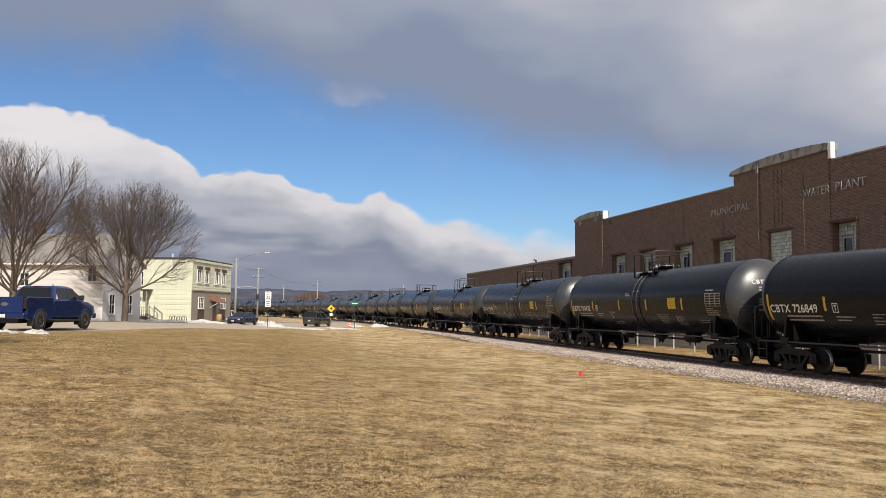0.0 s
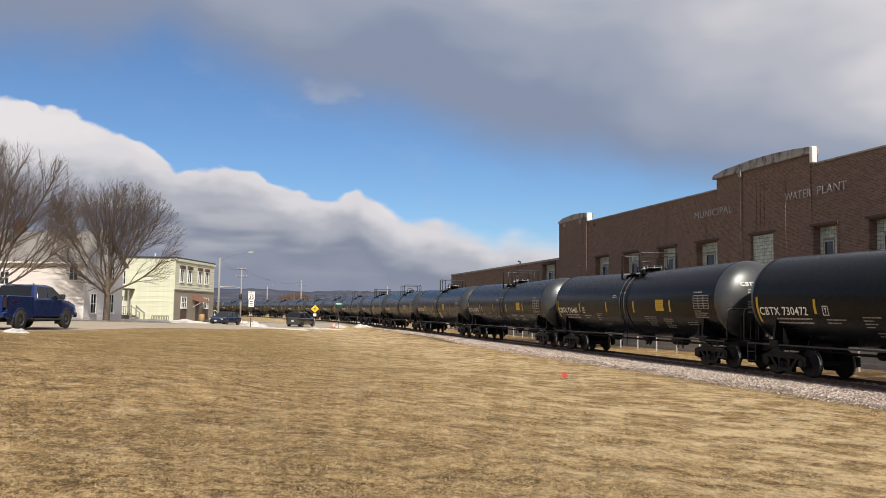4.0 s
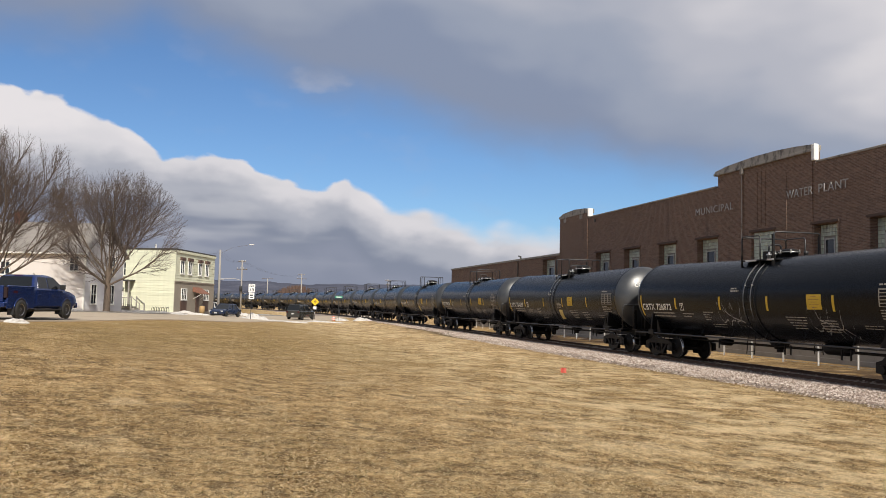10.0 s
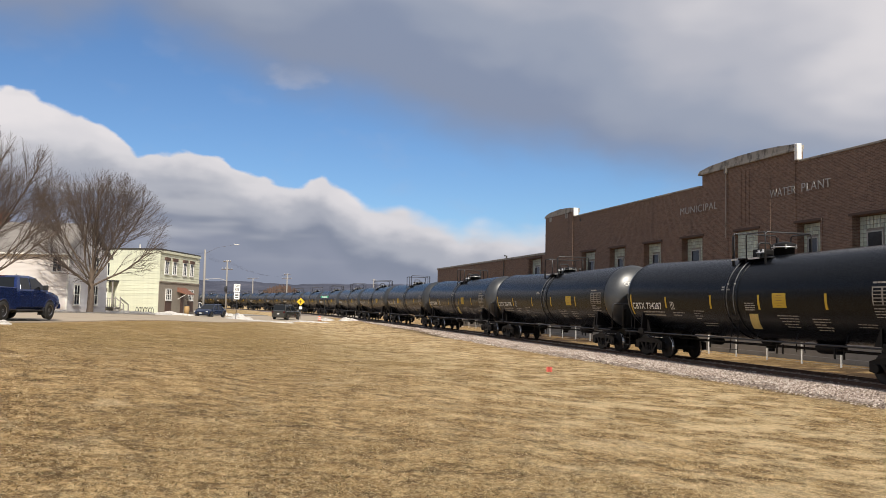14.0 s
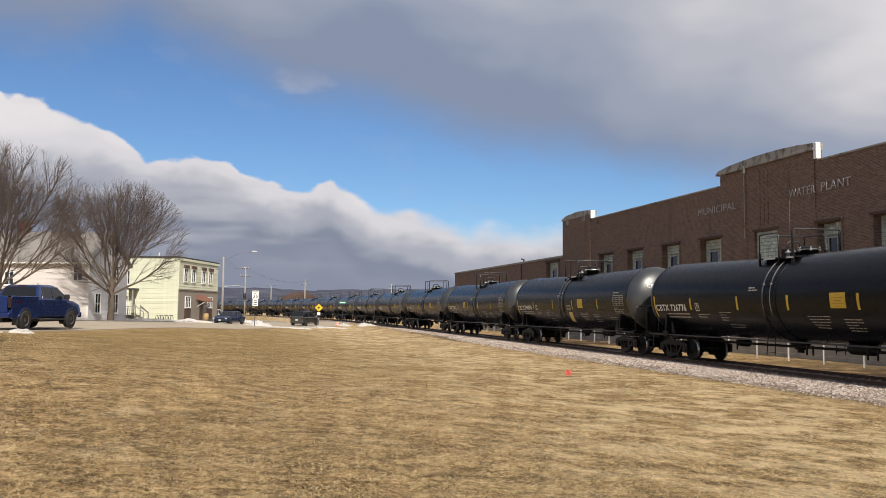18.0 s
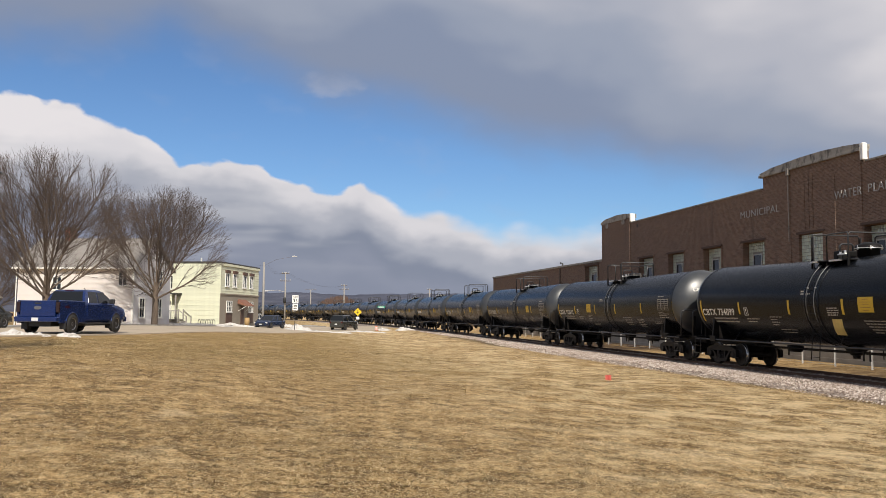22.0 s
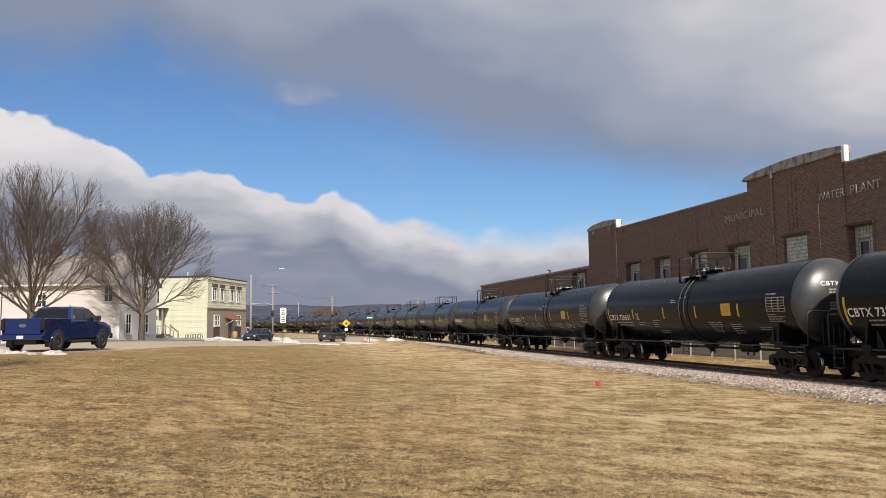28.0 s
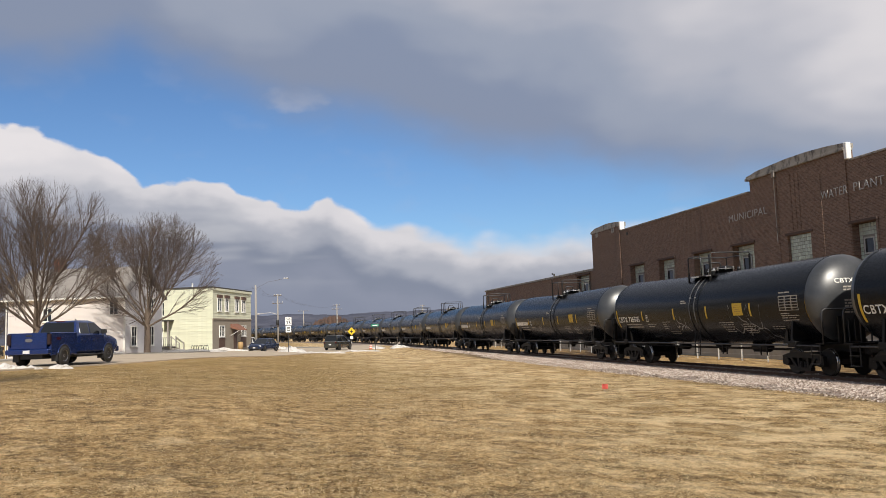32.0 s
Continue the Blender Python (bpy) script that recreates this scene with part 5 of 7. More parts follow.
for sg in (0, 1):
    bm = BM()
    lo, hi = ((-0.45, EAVE - 0.30), (WD / 2, PEAK)) if sg == 0 else ((WD + 0.45, EAVE - 0.30), (WD / 2, PEAK))
    q = [lo, hi, (hi[0], hi[1] + 0.14), (lo[0], lo[1] + 0.14)]
    prism(bm, q if sg == 0 else q[::-1], WL + 0.8, Matrix.Translation((-WL / 2, 0, 0)) @ YZ)
    bmesh.ops.recalc_face_normals(bm, faces=bm.faces[:])
    part("roof_slope", bm, M["roof"], WH, "grey asphalt shingle roof")
part("gutter", box(BM(), -WL - 0.4, 0.4, -0.56, -0.44, EAVE - 0.34, EAVE - 0.20), M["trimwhite"], WH, "white gutter")
part("soffit", box(BM(), -WL - 0.3, 0.3, -0.44, 0.0, EAVE - 0.32, EAVE - 0.29), M["trimwhite"], WH)
chim = part("chimney", box(BM(), -8.9, -8.1, WD / 2 - 0.4, WD / 2 + 0.4, PEAK - 0.6, PEAK + 1.1, 0.01), M["brickred"], WH, "red brick chimney")
part("chimney_cap", box(BM(), -8.98, -8.02, WD / 2 - 0.48, WD / 2 + 0.48, PEAK + 1.1, PEAK + 1.2, 0.01), M["concrete"], chim)
house_window(WH, pose(-1.0, -0.03, 3.98), 0.75, 1.25)
house_window(WH, pose(-7.4, -0.03, 3.55), 0.8, 1.1)
house_window(WH, SIDE @ pose(1.7, -0.04, 1.05), 0.95, 1.7)
house_window(WH, SIDE @ pose(5.2, -0.04, 1.05), 0.95, 1.7)
house_window(WH, SIDE @ pose(5.2, -0.04, 3.75), 0.95, 1.7)
part("corner_board", box(BM(), -0.08, 0.05, -0.05, 0.08, -0.3, EAVE - 0.3), M["trimwhite"], WH)
part("downspout", tube(BM(), [(-WL - 0.1, -0.12, 0.0), (-WL - 0.1, -0.12, EAVE - 0.5), (-WL - 0.1, -0.5, EAVE - 0.25)], 0.05, 6), M["trimwhite"], WH)

# grey garage further left
GA = thing("garage", "small grey garage with a low shingled roof", "garage", pose(-29.5, 84.0, float(land(-29, 84)), 0, 0, -17.8))
part("wall", box(BM(), -6, 0, 0, 6, -0.3, 2.7), M["lapgrey"], GA)
bm = prism(BM(), [(-0.4, 2.6), (6.4, 2.6), (3, 4.2)], 6.8, Matrix.Translation((-3, 0, 0)) @ YZ)
bmesh.ops.recalc_face_normals(bm, faces=bm.faces[:])
part("roof", bm, M["roof"], GA, "grey shingle roof")
part("garage_door", box(BM(), -4.9, -1.1, -0.06, 0.02, -0.2, 2.2), M["trimwhite"], GA, "white panelled garage door")


# ---- bare trees ----
def bare_tree(name, label, x, y, height, radius, seed, boughs=11, fork=2.4, wide=0.42, twigs=1.0):
    """A broad bare crown: boughs fan out of a short trunk and split three times, up to a domed, uneven outline."""
    r = random.Random(seed)
    tree = thing(name, label, "tree", pose(x, y, float(land(x, y)) - 0.1))
    mid_z = fork + wide * (height - fork)
    crown = ([], [])

    def rod(store, pts, r0, r1, n):
        vs, fs = store
        side = None
        base = len(vs)
        last = len(pts) - 1
        ring = [(math.cos(2 * math.pi * k / n), math.sin(2 * math.pi * k / n)) for k in range(n)]
        for i, p in enumerate(pts):
            d = (pts[min(i + 1, last)] - pts[max(i - 1, 0)]).normalized()
            side = d.orthogonal().normalized() if side is None else (side - d * side.dot(d)).normalized()
            up = d.cross(side)
            rr = r0 + (r1 - r0) * i / last
            for c, s in ring:
                vs.append(tuple(p + (side * c + up * s) * rr))
        for i in range(last):
            for k in range(n):
                fs.append((base + i * n + k, base + i * n + (k + 1) % n, base + (i + 1) * n + (k + 1) % n, base + (i + 1) * n + k))

    def inside(p):
        h = (height - mid_z) if p.z > mid_z else (mid_z - fork * 0.75)
        return (p.x * p.x + p.y * p.y) / radius ** 2 + ((p.z - mid_z) / h) ** 2 < 1.0

    def reach(p, d, most):
        """How far a branch can grow before it leaves the crown."""
        step, q, far = most / 8, p.copy(), 0.0
        while far < most:
            q += d * step
            if not inside(q):
                break
            far += step
        return far

    def branch(p, d, length, rad, level, store):
        n = (8, 6, 4, 2)[level]
        pts, dd = [p], d.copy()
        sway = (0.07, 0.09, 0.10, 0.09)[level]
        for i in range(n):
            dd = (dd + Vector((r.gauss(0, sway), r.gauss(0, sway), r.gauss(0, sway * 0.6) + (0.028, 0.022, 0.02, 0.01)[level]))).normalized()
            pts.append(pts[-1] + dd * (length / n))
        rod(store, pts, rad, max(rad * 0.28, 0.0045), (7, 4, 3, 3)[level])
        if level == 3:
            return
        kids = max((6, 4, 2)[level], int(length * (2.4, 2.9, 3.1)[level] * (twigs if level else 1.0)))
        for j in range(kids):
            f = (0.26, 0.18, 0.10)[level] + (0.74, 0.82, 0.90)[level] * (j + r.random()) / kids
            k = min(int(f * n), n - 1)
            q = pts[k].lerp(pts[k + 1], min(f * n - k, 1.0))
            axis = (pts[k + 1] - pts[k]).normalized()
            out = Matrix.Rotation(r.uniform(0, 6.283), 3, axis) @ axis.orthogonal().normalized()
            a = r.uniform(0.40, 0.95)
            away = (q - Vector((0, 0, fork))).normalized()
            nd = (axis * math.cos(a) + out * math.sin(a) + away * 0.46 + Vector((0, 0, 0.05))).normalized()
            want = length * (0.46, 0.48, 0.50)[level] * r.uniform(0.65, 1.3) * (1.3 - 0.65 * f)
            ln = min(want, reach(q, nd, want) + r.uniform(0.0, 0.45))
            if ln > (0.5, 0.25, 0.14)[level]:
                branch(q, nd, ln, max(rad * (0.50 - 0.22 * f), (0.019, 0.010, 0.0060)[level]), level + 1, crown)

    trunk = ([], [])
    rod(trunk, [Vector((0, 0, 0)), Vector((0.02, 0, fork * 0.15)), Vector((0.04, 0.02, fork * 0.6)), Vector((0.0, 0, fork)), Vector((0.05, 0, fork + 1.0))], height * 0.0245, height * 0.016, 12)
    meshes = [("trunk", trunk, M["bark"])]
    for i in range(boughs):
        f = (i + 0.5) / boughs
        steep = radians(84 - 64 * f ** 0.80) + r.uniform(-0.08, 0.08)
        a = i * 2.39996 + r.uniform(-0.3, 0.3)
        d = Vector((math.cos(a) * math.cos(steep), math.sin(a) * math.cos(steep), math.sin(steep)))
        p0 = Vector((0.02, 0, fork * (1.18 - 0.42 * f) + r.uniform(-0.1, 0.15)))
        store = ([], [])
        aim = (d + Vector((0, 0, 0.18))).normalized()
        branch(p0, d, max(reach(p0 + aim * 0.8, aim, height) + 0.8, 2.0) * r.uniform(0.86, 1.0), height * r.uniform(0.0052, 0.0085), 0, store)
        meshes.append(("bough", store, M["bark"]))
    meshes.append(("crown", crown, M["twig"]))
    for nm, (vs, fs), material in meshes:
        me = bpy.data.meshes.new(nm)
        me.from_pydata(vs, [], fs)
        me.materials.append(material)
        me.polygons.foreach_set("use_smooth", [True] * len(me.polygons))
        ob = new(nm, me)
        ob.parent = tree
        if nm == "crown":
            ob["kind"] = "stuff"
            ob["label"] = "fine reddish-brown bare branches and twigs"
    return tree


bare_tree("bare_maple", "large bare tree fanning out from a short trunk beside the road", -15.5, 60.0, 12.3, 6.4, 11, 16, 2.6)
bare_tree("bare_maple", "bare tree with upswept branches before the white house", -10.4, 74.3, 12.4, 6.2, 29, 16, 2.9)
bare_tree("bare_tree", "dense brown bare tree behind the white house", -31.0, 98.0, 10.0, 6.5, 31, 12, 1.3, 0.35, 1.0)
# out of view; added so its shadow falls on the lawn
bare_tree("bare_tree", "tall unseen bare tree added to shade the lawn's west edge", -9.3, 13.0, 15.5, 2.9, 47, 11, 3.0, 0.55, 1.2)

# ---- hills and far thickets ----
def ridge(name, label, dist, az0, az1, base_el, amp, seed, material, jag):
    bm = BM()
    n = 420
    rows = []
    for i in range(n + 1):
        az = az0 + (az1 - az0) * i / n
        a = radians(az)
        e = base_el + amp * (noise.noise((az * 0.11, seed, 0)) + 0.45 * noise.noise((az * 0.33, seed, 3))) + jag * abs(noise.noise((az * 4.0, seed, 5))) + jag * 0.6 * noise.noise((az * 13.0, seed, 8))
        h = 1.6 + dist * math.tan(radians(e))
        col = []
        for u, v in ((0.0, -1.5), (0.25, 0.45), (0.55, 0.8), (1.0, 1.0)):
            d = dist * (0.82 + 0.18 * u)
            col.append(bm.verts.new((d * math.sin(a), d * math.cos(a), -1.5 + (h + 1.5) * max(v, 0.0))))
        rows.append(col)
    for a, b in zip(rows, rows[1:]):
        for k in range(3):
            bm.faces.new((a[k], b[k], b[k + 1], a[k + 1]))
    return tagged(part(name, bm, material, None, "", True), label, "hill", kind="structure")


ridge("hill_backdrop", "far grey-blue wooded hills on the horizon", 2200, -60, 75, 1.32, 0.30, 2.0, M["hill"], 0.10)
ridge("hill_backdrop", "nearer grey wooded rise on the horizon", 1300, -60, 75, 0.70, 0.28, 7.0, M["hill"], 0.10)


def thicket(name, label, az, span, dist, el, seed, material):
    """A far belt of brush: many small upright clumps."""
    r = random.Random(seed)
    vs, fs = [], []
    for i in range(700):
        u = r.uniform(-1, 1)
        a = radians(az + u * span)
        d = dist * r.uniform(0.95, 1.05)
        h = (1.6 + d * math.tan(radians(el))) * (1 - abs(u) ** 2.2) * r.uniform(0.6, 1.0) + 1.5
        w = r.uniform(0.5, 1.3)
        x, y = d * math.sin(a), d * math.cos(a)
        b = len(vs)
        for k in range(4):
            t = k * math.pi / 2 + r.uniform(0, 0.5)
            vs.append((x + w * math.cos(t), y + w * math.sin(t), -1.0 + h * 0.45))
        vs += [(x, y, -1.2), (x + r.uniform(-0.4, 0.4), y, -1.0 + h)]
        for k in range(4):
            fs += [(b + k, b + (k + 1) % 4, b + 5), (b + (k + 1) % 4, b + k, b + 4)]
    me = bpy.data.meshes.new(name)
    me.from_pydata(vs, [], fs)
    me.materials.append(material)
    return tagged(new(name, me), label, "bushes", kind="stuff")


thicket("brush", "rust-brown winter brush below the hills", 4.2, 2.1, 420, 1.2, 3, M["field"])
thicket("far_trees", "grey bare trees along the far fields", 2.0, 12.0, 700, 0.45, 4, M["twig"])


# ---- vehicles ----
def wheel_part(parent, x, y, r, w, side, label="black tyre on an alloy rim"):
    turn = Matrix.Rotation(radians(90 * side), 4, "Y")
    tyre = part("wheel", lathe(BM(), [(r * 0.62, -w / 2), (r * 0.9, -w / 2), (r, -w * 0.35), (r, w * 0.35), (r * 0.9, w / 2), (r * 0.62, w / 2)], 24, turn), M["tyre"], parent, label, True, pose(x, y, r))
    bm = lathe(BM(), [(0.0, w * 0.30), (r * 0.16, w * 0.36), (r * 0.20, w * 0.30), (r * 0.24, w * 0.16)], 16, turn)
    for k in range(6):
        a = k * math.pi / 3
        bmesh.ops.transform(bm, matrix=Matrix(), verts=[])
        box(bm, -r * 0.07, r * 0.07, r * 0.14, r * 0.60, w * 0.16, w * 0.30, 0, turn @ Matrix.Rotation(a, 4, "Z"))
    lathe(bm, [(r * 0.56, w * 0.40), (r * 0.63, w * 0.46), (r * 0.63, w * 0.1), (r * 0.56, w * 0.1)], 20, turn)
    part("rim", bm, M["alloy"], tyre)
    part("brake_disc", lathe(BM(), [(0.0, 0.0), (r * 0.6, 0.0)], 18, turn), M["black"], tyre)
    return tyre


def loft(bm, sections):
    """Skins rings of equal length into one body."""
    rings = [[bm.verts.new(p) for p in s] for s in sections]
    n = len(rings[0])
    for a, b in zip(rings, rings[1:]):
        for k in range(n):
            bm.faces.new((a[k], a[(k + 1) % n], b[(k + 1) % n], b[k]))
    bm.faces.new(rings[0][::-1])
    bm.faces.new(rings[-1])
    bmesh.ops.recalc_face_normals(bm, faces=bm.faces[:])
    return bm


def ring(y, half, z0, z1, tuck=0.0, round_=0.12):
    """A rounded body section across x, at y."""
    h = half
    return [(-h + round_, y, z0), (h - round_, y, z0), (h, y, z0 + round_), (h, y, (z0 + z1) / 2), (h - tuck * 0.4, y, z1 - round_), (h - tuck - round_, y, z1), (-h + tuck + round_, y, z1), (-h + tuck * 0.4, y, z1 - round_), (-h, y, (z0 + z1) / 2), (-h, y, z0 + round_)]


def cabin(parent, stations, half, z0, glass_mat, paint, pillars):
    """A greenhouse: glass all round, with painted roof and pillars. Stations: y at belt, y at roof, roof height for back and front."""
    (yb0, yr0), (yb1, yr1), zr = stations
    top_half = half * 0.80
    part("cab_glass", loft(BM(), [[(-half, yb0, z0), (half, yb0, z0), (half, yb1, z0), (-half, yb1, z0)], [(-top_half, yr0, zr - 0.03), (top_half, yr0, zr - 0.03), (top_half, yr1, zr - 0.03), (-top_half, yr1, zr - 0.03)]]), glass_mat, parent, "dark tinted glass")
    bm = loft(BM(), [[(-top_half - 0.03, yr0 - 0.05, zr - 0.06), (top_half + 0.03, yr0 - 0.05, zr - 0.06), (top_half + 0.03, yr1 + 0.05, zr - 0.06), (-top_half - 0.03, yr1 + 0.05, zr - 0.06)],
                     [(-top_half + 0.03, yr0 + 0.05, zr + 0.02), (top_half - 0.03, yr0 + 0.05, zr + 0.02), (top_half - 0.03, yr1 - 0.1, zr + 0.02), (-top_half + 0.03, yr1 - 0.1, zr + 0.02)]])
    part("cab_roof", bm, paint, parent)
    for sx in (-1, 1):
        for f in pillars:
            yb, yr = yb0 + (yb1 - yb0) * f, yr0 + (yr1 - yr0) * f
            bm = BM()
            tube(bm, [(sx * (half + 0.012), yb, z0 - 0.02), (sx * (top_half + 0.012), yr, zr - 0.03)], 0.055, 6)
            part("pillar", bm, paint, parent)


def truck_cab(car):
    """Painted cab shell with rounded edges and separate panes."""
    def across(z):
        return 0.945 - 0.19 * max(0.0, (z - 1.28) / 0.66) ** 1.25

    def section(y, zt):
        zs = [1.26, 1.28 + (zt - 1.28) * 0.5, zt - 0.10 * (zt - 1.26) / 0.68]
        right = [(across(z), y, z) for z in zs] + [(across(zt) - 0.10, y, zt)]
        return right + [(-x, yy, z) for x, yy, z in right[::-1]]
    shell = part("cab_shell", loft(BM(), [section(2.06, 1.36), section(2.24, 1.80), section(2.36, 1.92), section(2.75, 1.955), section(3.5, 1.95), section(3.82, 1.90), section(4.10, 1.74), section(4.66, 1.33)]), M["blue"], car, "blue cab roof and pillars", True)
    shell.data.set_sharp_from_angle(angle=radians(40))

    def pane(name, pts, out, label):
        bm = BM()
        a = [bm.verts.new(p) for p in pts]
        b = [bm.verts.new((p[0] + out[0], p[1] + out[1], p[2] + out[2])) for p in pts]
        bm.faces.new(a)
        bm.faces.new(b[::-1])
        for i in range(len(a)):
            j = (i + 1) % len(a)
            bm.faces.new((a[j], a[i], b[i], b[j]))
        bmesh.ops.recalc_face_normals(bm, faces=bm.faces[:])
        part(name, bm, M["carglass"], car, label)
    for sx in (-1, 1):
        for yz in (((2.36, 1.36), (3.16, 1.36), (3.16, 1.60), (3.16, 1.845), (2.52, 1.845), (2.42, 1.6)), ((3.24, 1.36), (4.42, 1.36), (4.16, 1.60), (3.84, 1.835), (3.24, 1.845), (3.24, 1.60))):
            pane("side_window", [(sx * (across(z) + 0.012), y, z) for y, z in yz], (-sx * 0.05, 0, 0), "dark tinted side window")
    pane("rear_window", [(-0.80, 2.062, 1.40), (0.80, 2.062, 1.40), (0.70, 2.255, 1.86), (-0.70, 2.255, 1.86)], (0, 0.06, -0.02), "dark tinted rear window")
    pane("windscreen", [(-0.84, 4.66, 1.36), (0.84, 4.66, 1.36), (0.72, 3.93, 1.87), (-0.72, 3.93, 1.87)], (0, -0.05, -0.05), "dark windscreen")


def pickup(place):
    car = thing("pickup_truck", "blue crew-cab pickup truck parked at the kerb", "pickup truck", place)
    H = 0.985
    z0 = 0.42
    # y = 0 at the tailgate, front at 5.89
    bm = loft(BM(), [ring(2.02, H, z0, 1.34, 0.05), ring(2.1, H, z0, 1.35, 0.05), ring(4.3, H, z0, 1.33, 0.05), ring(4.5, H, z0, 1.30, 0.06), ring(5.40, H * 0.99, z0 + 0.02, 1.23, 0.09), ring(5.75, H * 0.95, z0 + 0.05, 1.16, 0.10), ring(5.86, H * 0.86, z0 + 0.14, 1.02, 0.10)])
    body = part("body", bm, M["blue"], car, "metallic blue cab and bonnet", True)
    body.data.set_sharp_from_angle(angle=radians(35))
    bm = BM()
    for x0, x1, y0, y1 in ((-H, -H + 0.09, 0.06, 2.0), (H - 0.09, H, 0.06, 2.0)):
        box(bm, x0, x1, y0, y1, z0 + 0.02, 1.42, 0.03)
    box(bm, -H, H, 1.94, 2.02, z0 + 0.02, 1.42, 0.02)
    box(bm, -H + 0.05, H - 0.05, 0.1, 2.0, z0 + 0.25, z0 + 0.4)
    part("cargo_bed", bm, M["blue"], car, "blue open cargo bed")
    gate = part("tailgate", box(BM(), -0.80, 0.80, 0.0, 0.08, 0.72, 1.41, 0.025), M["blue"], car, "blue tailgate")
    part("badge", lathe(BM(), [(0.0, 0.0), (0.13, 0.0), (0.13, 0.012), (0.0, 0.014)], 20, pose(0, -0.0, 1.10, 90, 0, 0) @ Matrix.Diagonal((1.3, 0.6, 1, 1))), M["alloy"], gate)
    part("tailgate_handle", box(BM(), -0.14, 0.14, -0.015, 0.01, 1.26, 1.32, 0.008), M["black"], gate)
    part("bed_cover", box(BM(), -H + 0.1, H - 0.1, 0.1, 1.95, 1.40, 1.41), M["black"], car, "black cargo cover")
    truck_cab(car)
    for sx in (-1, 1):
        for y0, y1 in ((2.2, 3.22), (3.26, 4.35)):
            d = part("cab_door", box(BM(), sx * (H + 0.004) - 0.012, sx * (H + 0.004) + 0.012, y0, y1, 0.55, 1.28, 0.01), M["blue"], car, "blue cab door")
            part("door_handle", box(BM(), sx * (H + 0.03) - 0.015, sx * (H + 0.03) + 0.015, y0 + 0.08, y0 + 0.28, 1.04, 1.08, 0.01), M["blue"], d)
        part("mirror", box(BM(), sx * 1.12 - 0.12, sx * 1.12 + 0.12, 4.05, 4.2, 1.32, 1.55, 0.04), M["black"], car, "black door mirror")
        part("tail_light", box(BM(), sx * 0.90 - 0.08, sx * 0.90 + 0.08, -0.01, 0.14, 0.90, 1.36, 0.02), M["smoke"], car, "smoked dark tail light")
        part("headlight", box(BM(), sx * 0.76 - 0.16, sx * 0.76 + 0.16, 5.70, 5.80, 0.82, 1.04, 0.03), M["clear"], car)
        part("running_board", box(BM(), sx * 0.96 - 0.07, sx * 0.96 + 0.07, 2.15, 4.3, 0.36, 0.43, 0.02), M["black"], car)
        for y in (1.02, 4.78):
            bm = BM()
            pts = [(sx * (H + 0.008), y + 0.50 * math.cos(a), 0.40 + 0.50 * math.sin(a)) for a in [math.pi * i / 12 for i in range(13)]]
            tube(bm, pts, 0.022, 6)
            part("wheel_arch", bm, M["blue"], car, "", True)
            part("arch_liner", lathe(BM(), [(0.0, 0.0), (0.48, 0.0), (0.48, 0.012), (0.0, 0.012)], 24, pose(sx * (H - 0.004), y, 0.42, 0, 90, 0)), M["black"], car)
            wheel_part(car, sx * 0.90, y, 0.405, 0.27, sx)
            part("mud_flap", box(BM(), sx * 0.88 - 0.14, sx * 0.88 + 0.14, y - 0.56, y - 0.54, 0.18, 0.55), M["black"], car)
        part("badge_red", box(BM(), sx * (H + 0.002) - 0.004, sx * (H + 0.002) + 0.004, 0.45, 0.75, 1.10, 1.20), M["red"], car, "small red side badge")
    part("rear_bumper", box(BM(), -0.97, 0.97, -0.16, 0.10, 0.50, 0.72, 0.04), M["blue"], car, "blue rear bumper")
    part("number_plate", box(BM(), -0.15, 0.15, -0.18, -0.165, 0.54, 0.68), M["plate"], car, "pale number plate")
    part("front_bumper", box(BM(), -0.93, 0.93, 5.78, 5.94, 0.46, 0.72, 0.05), M["blue"], car)
    part("grille", box(BM(), -0.62, 0.62, 5.80, 5.90, 0.74, 1.04, 0.02), M["black"], car)
    part("brake_lamp", box(BM(), -0.2, 0.2, 2.34, 2.40, 1.90, 1.94), M["red"], car)
    part("aerial", tube(BM(), [(0.3, 3.2, 1.93), (0.3, 3.05, 2.02)], 0.02, 6), M["black"], car)
    part("chassis", box(box(BM(), -0.5, 0.5, 0.2, 5.4, 0.30, 0.55), -0.75, 0.75, 0.9, 1.1, 0.35, 0.45), M["black"], car)
    return car


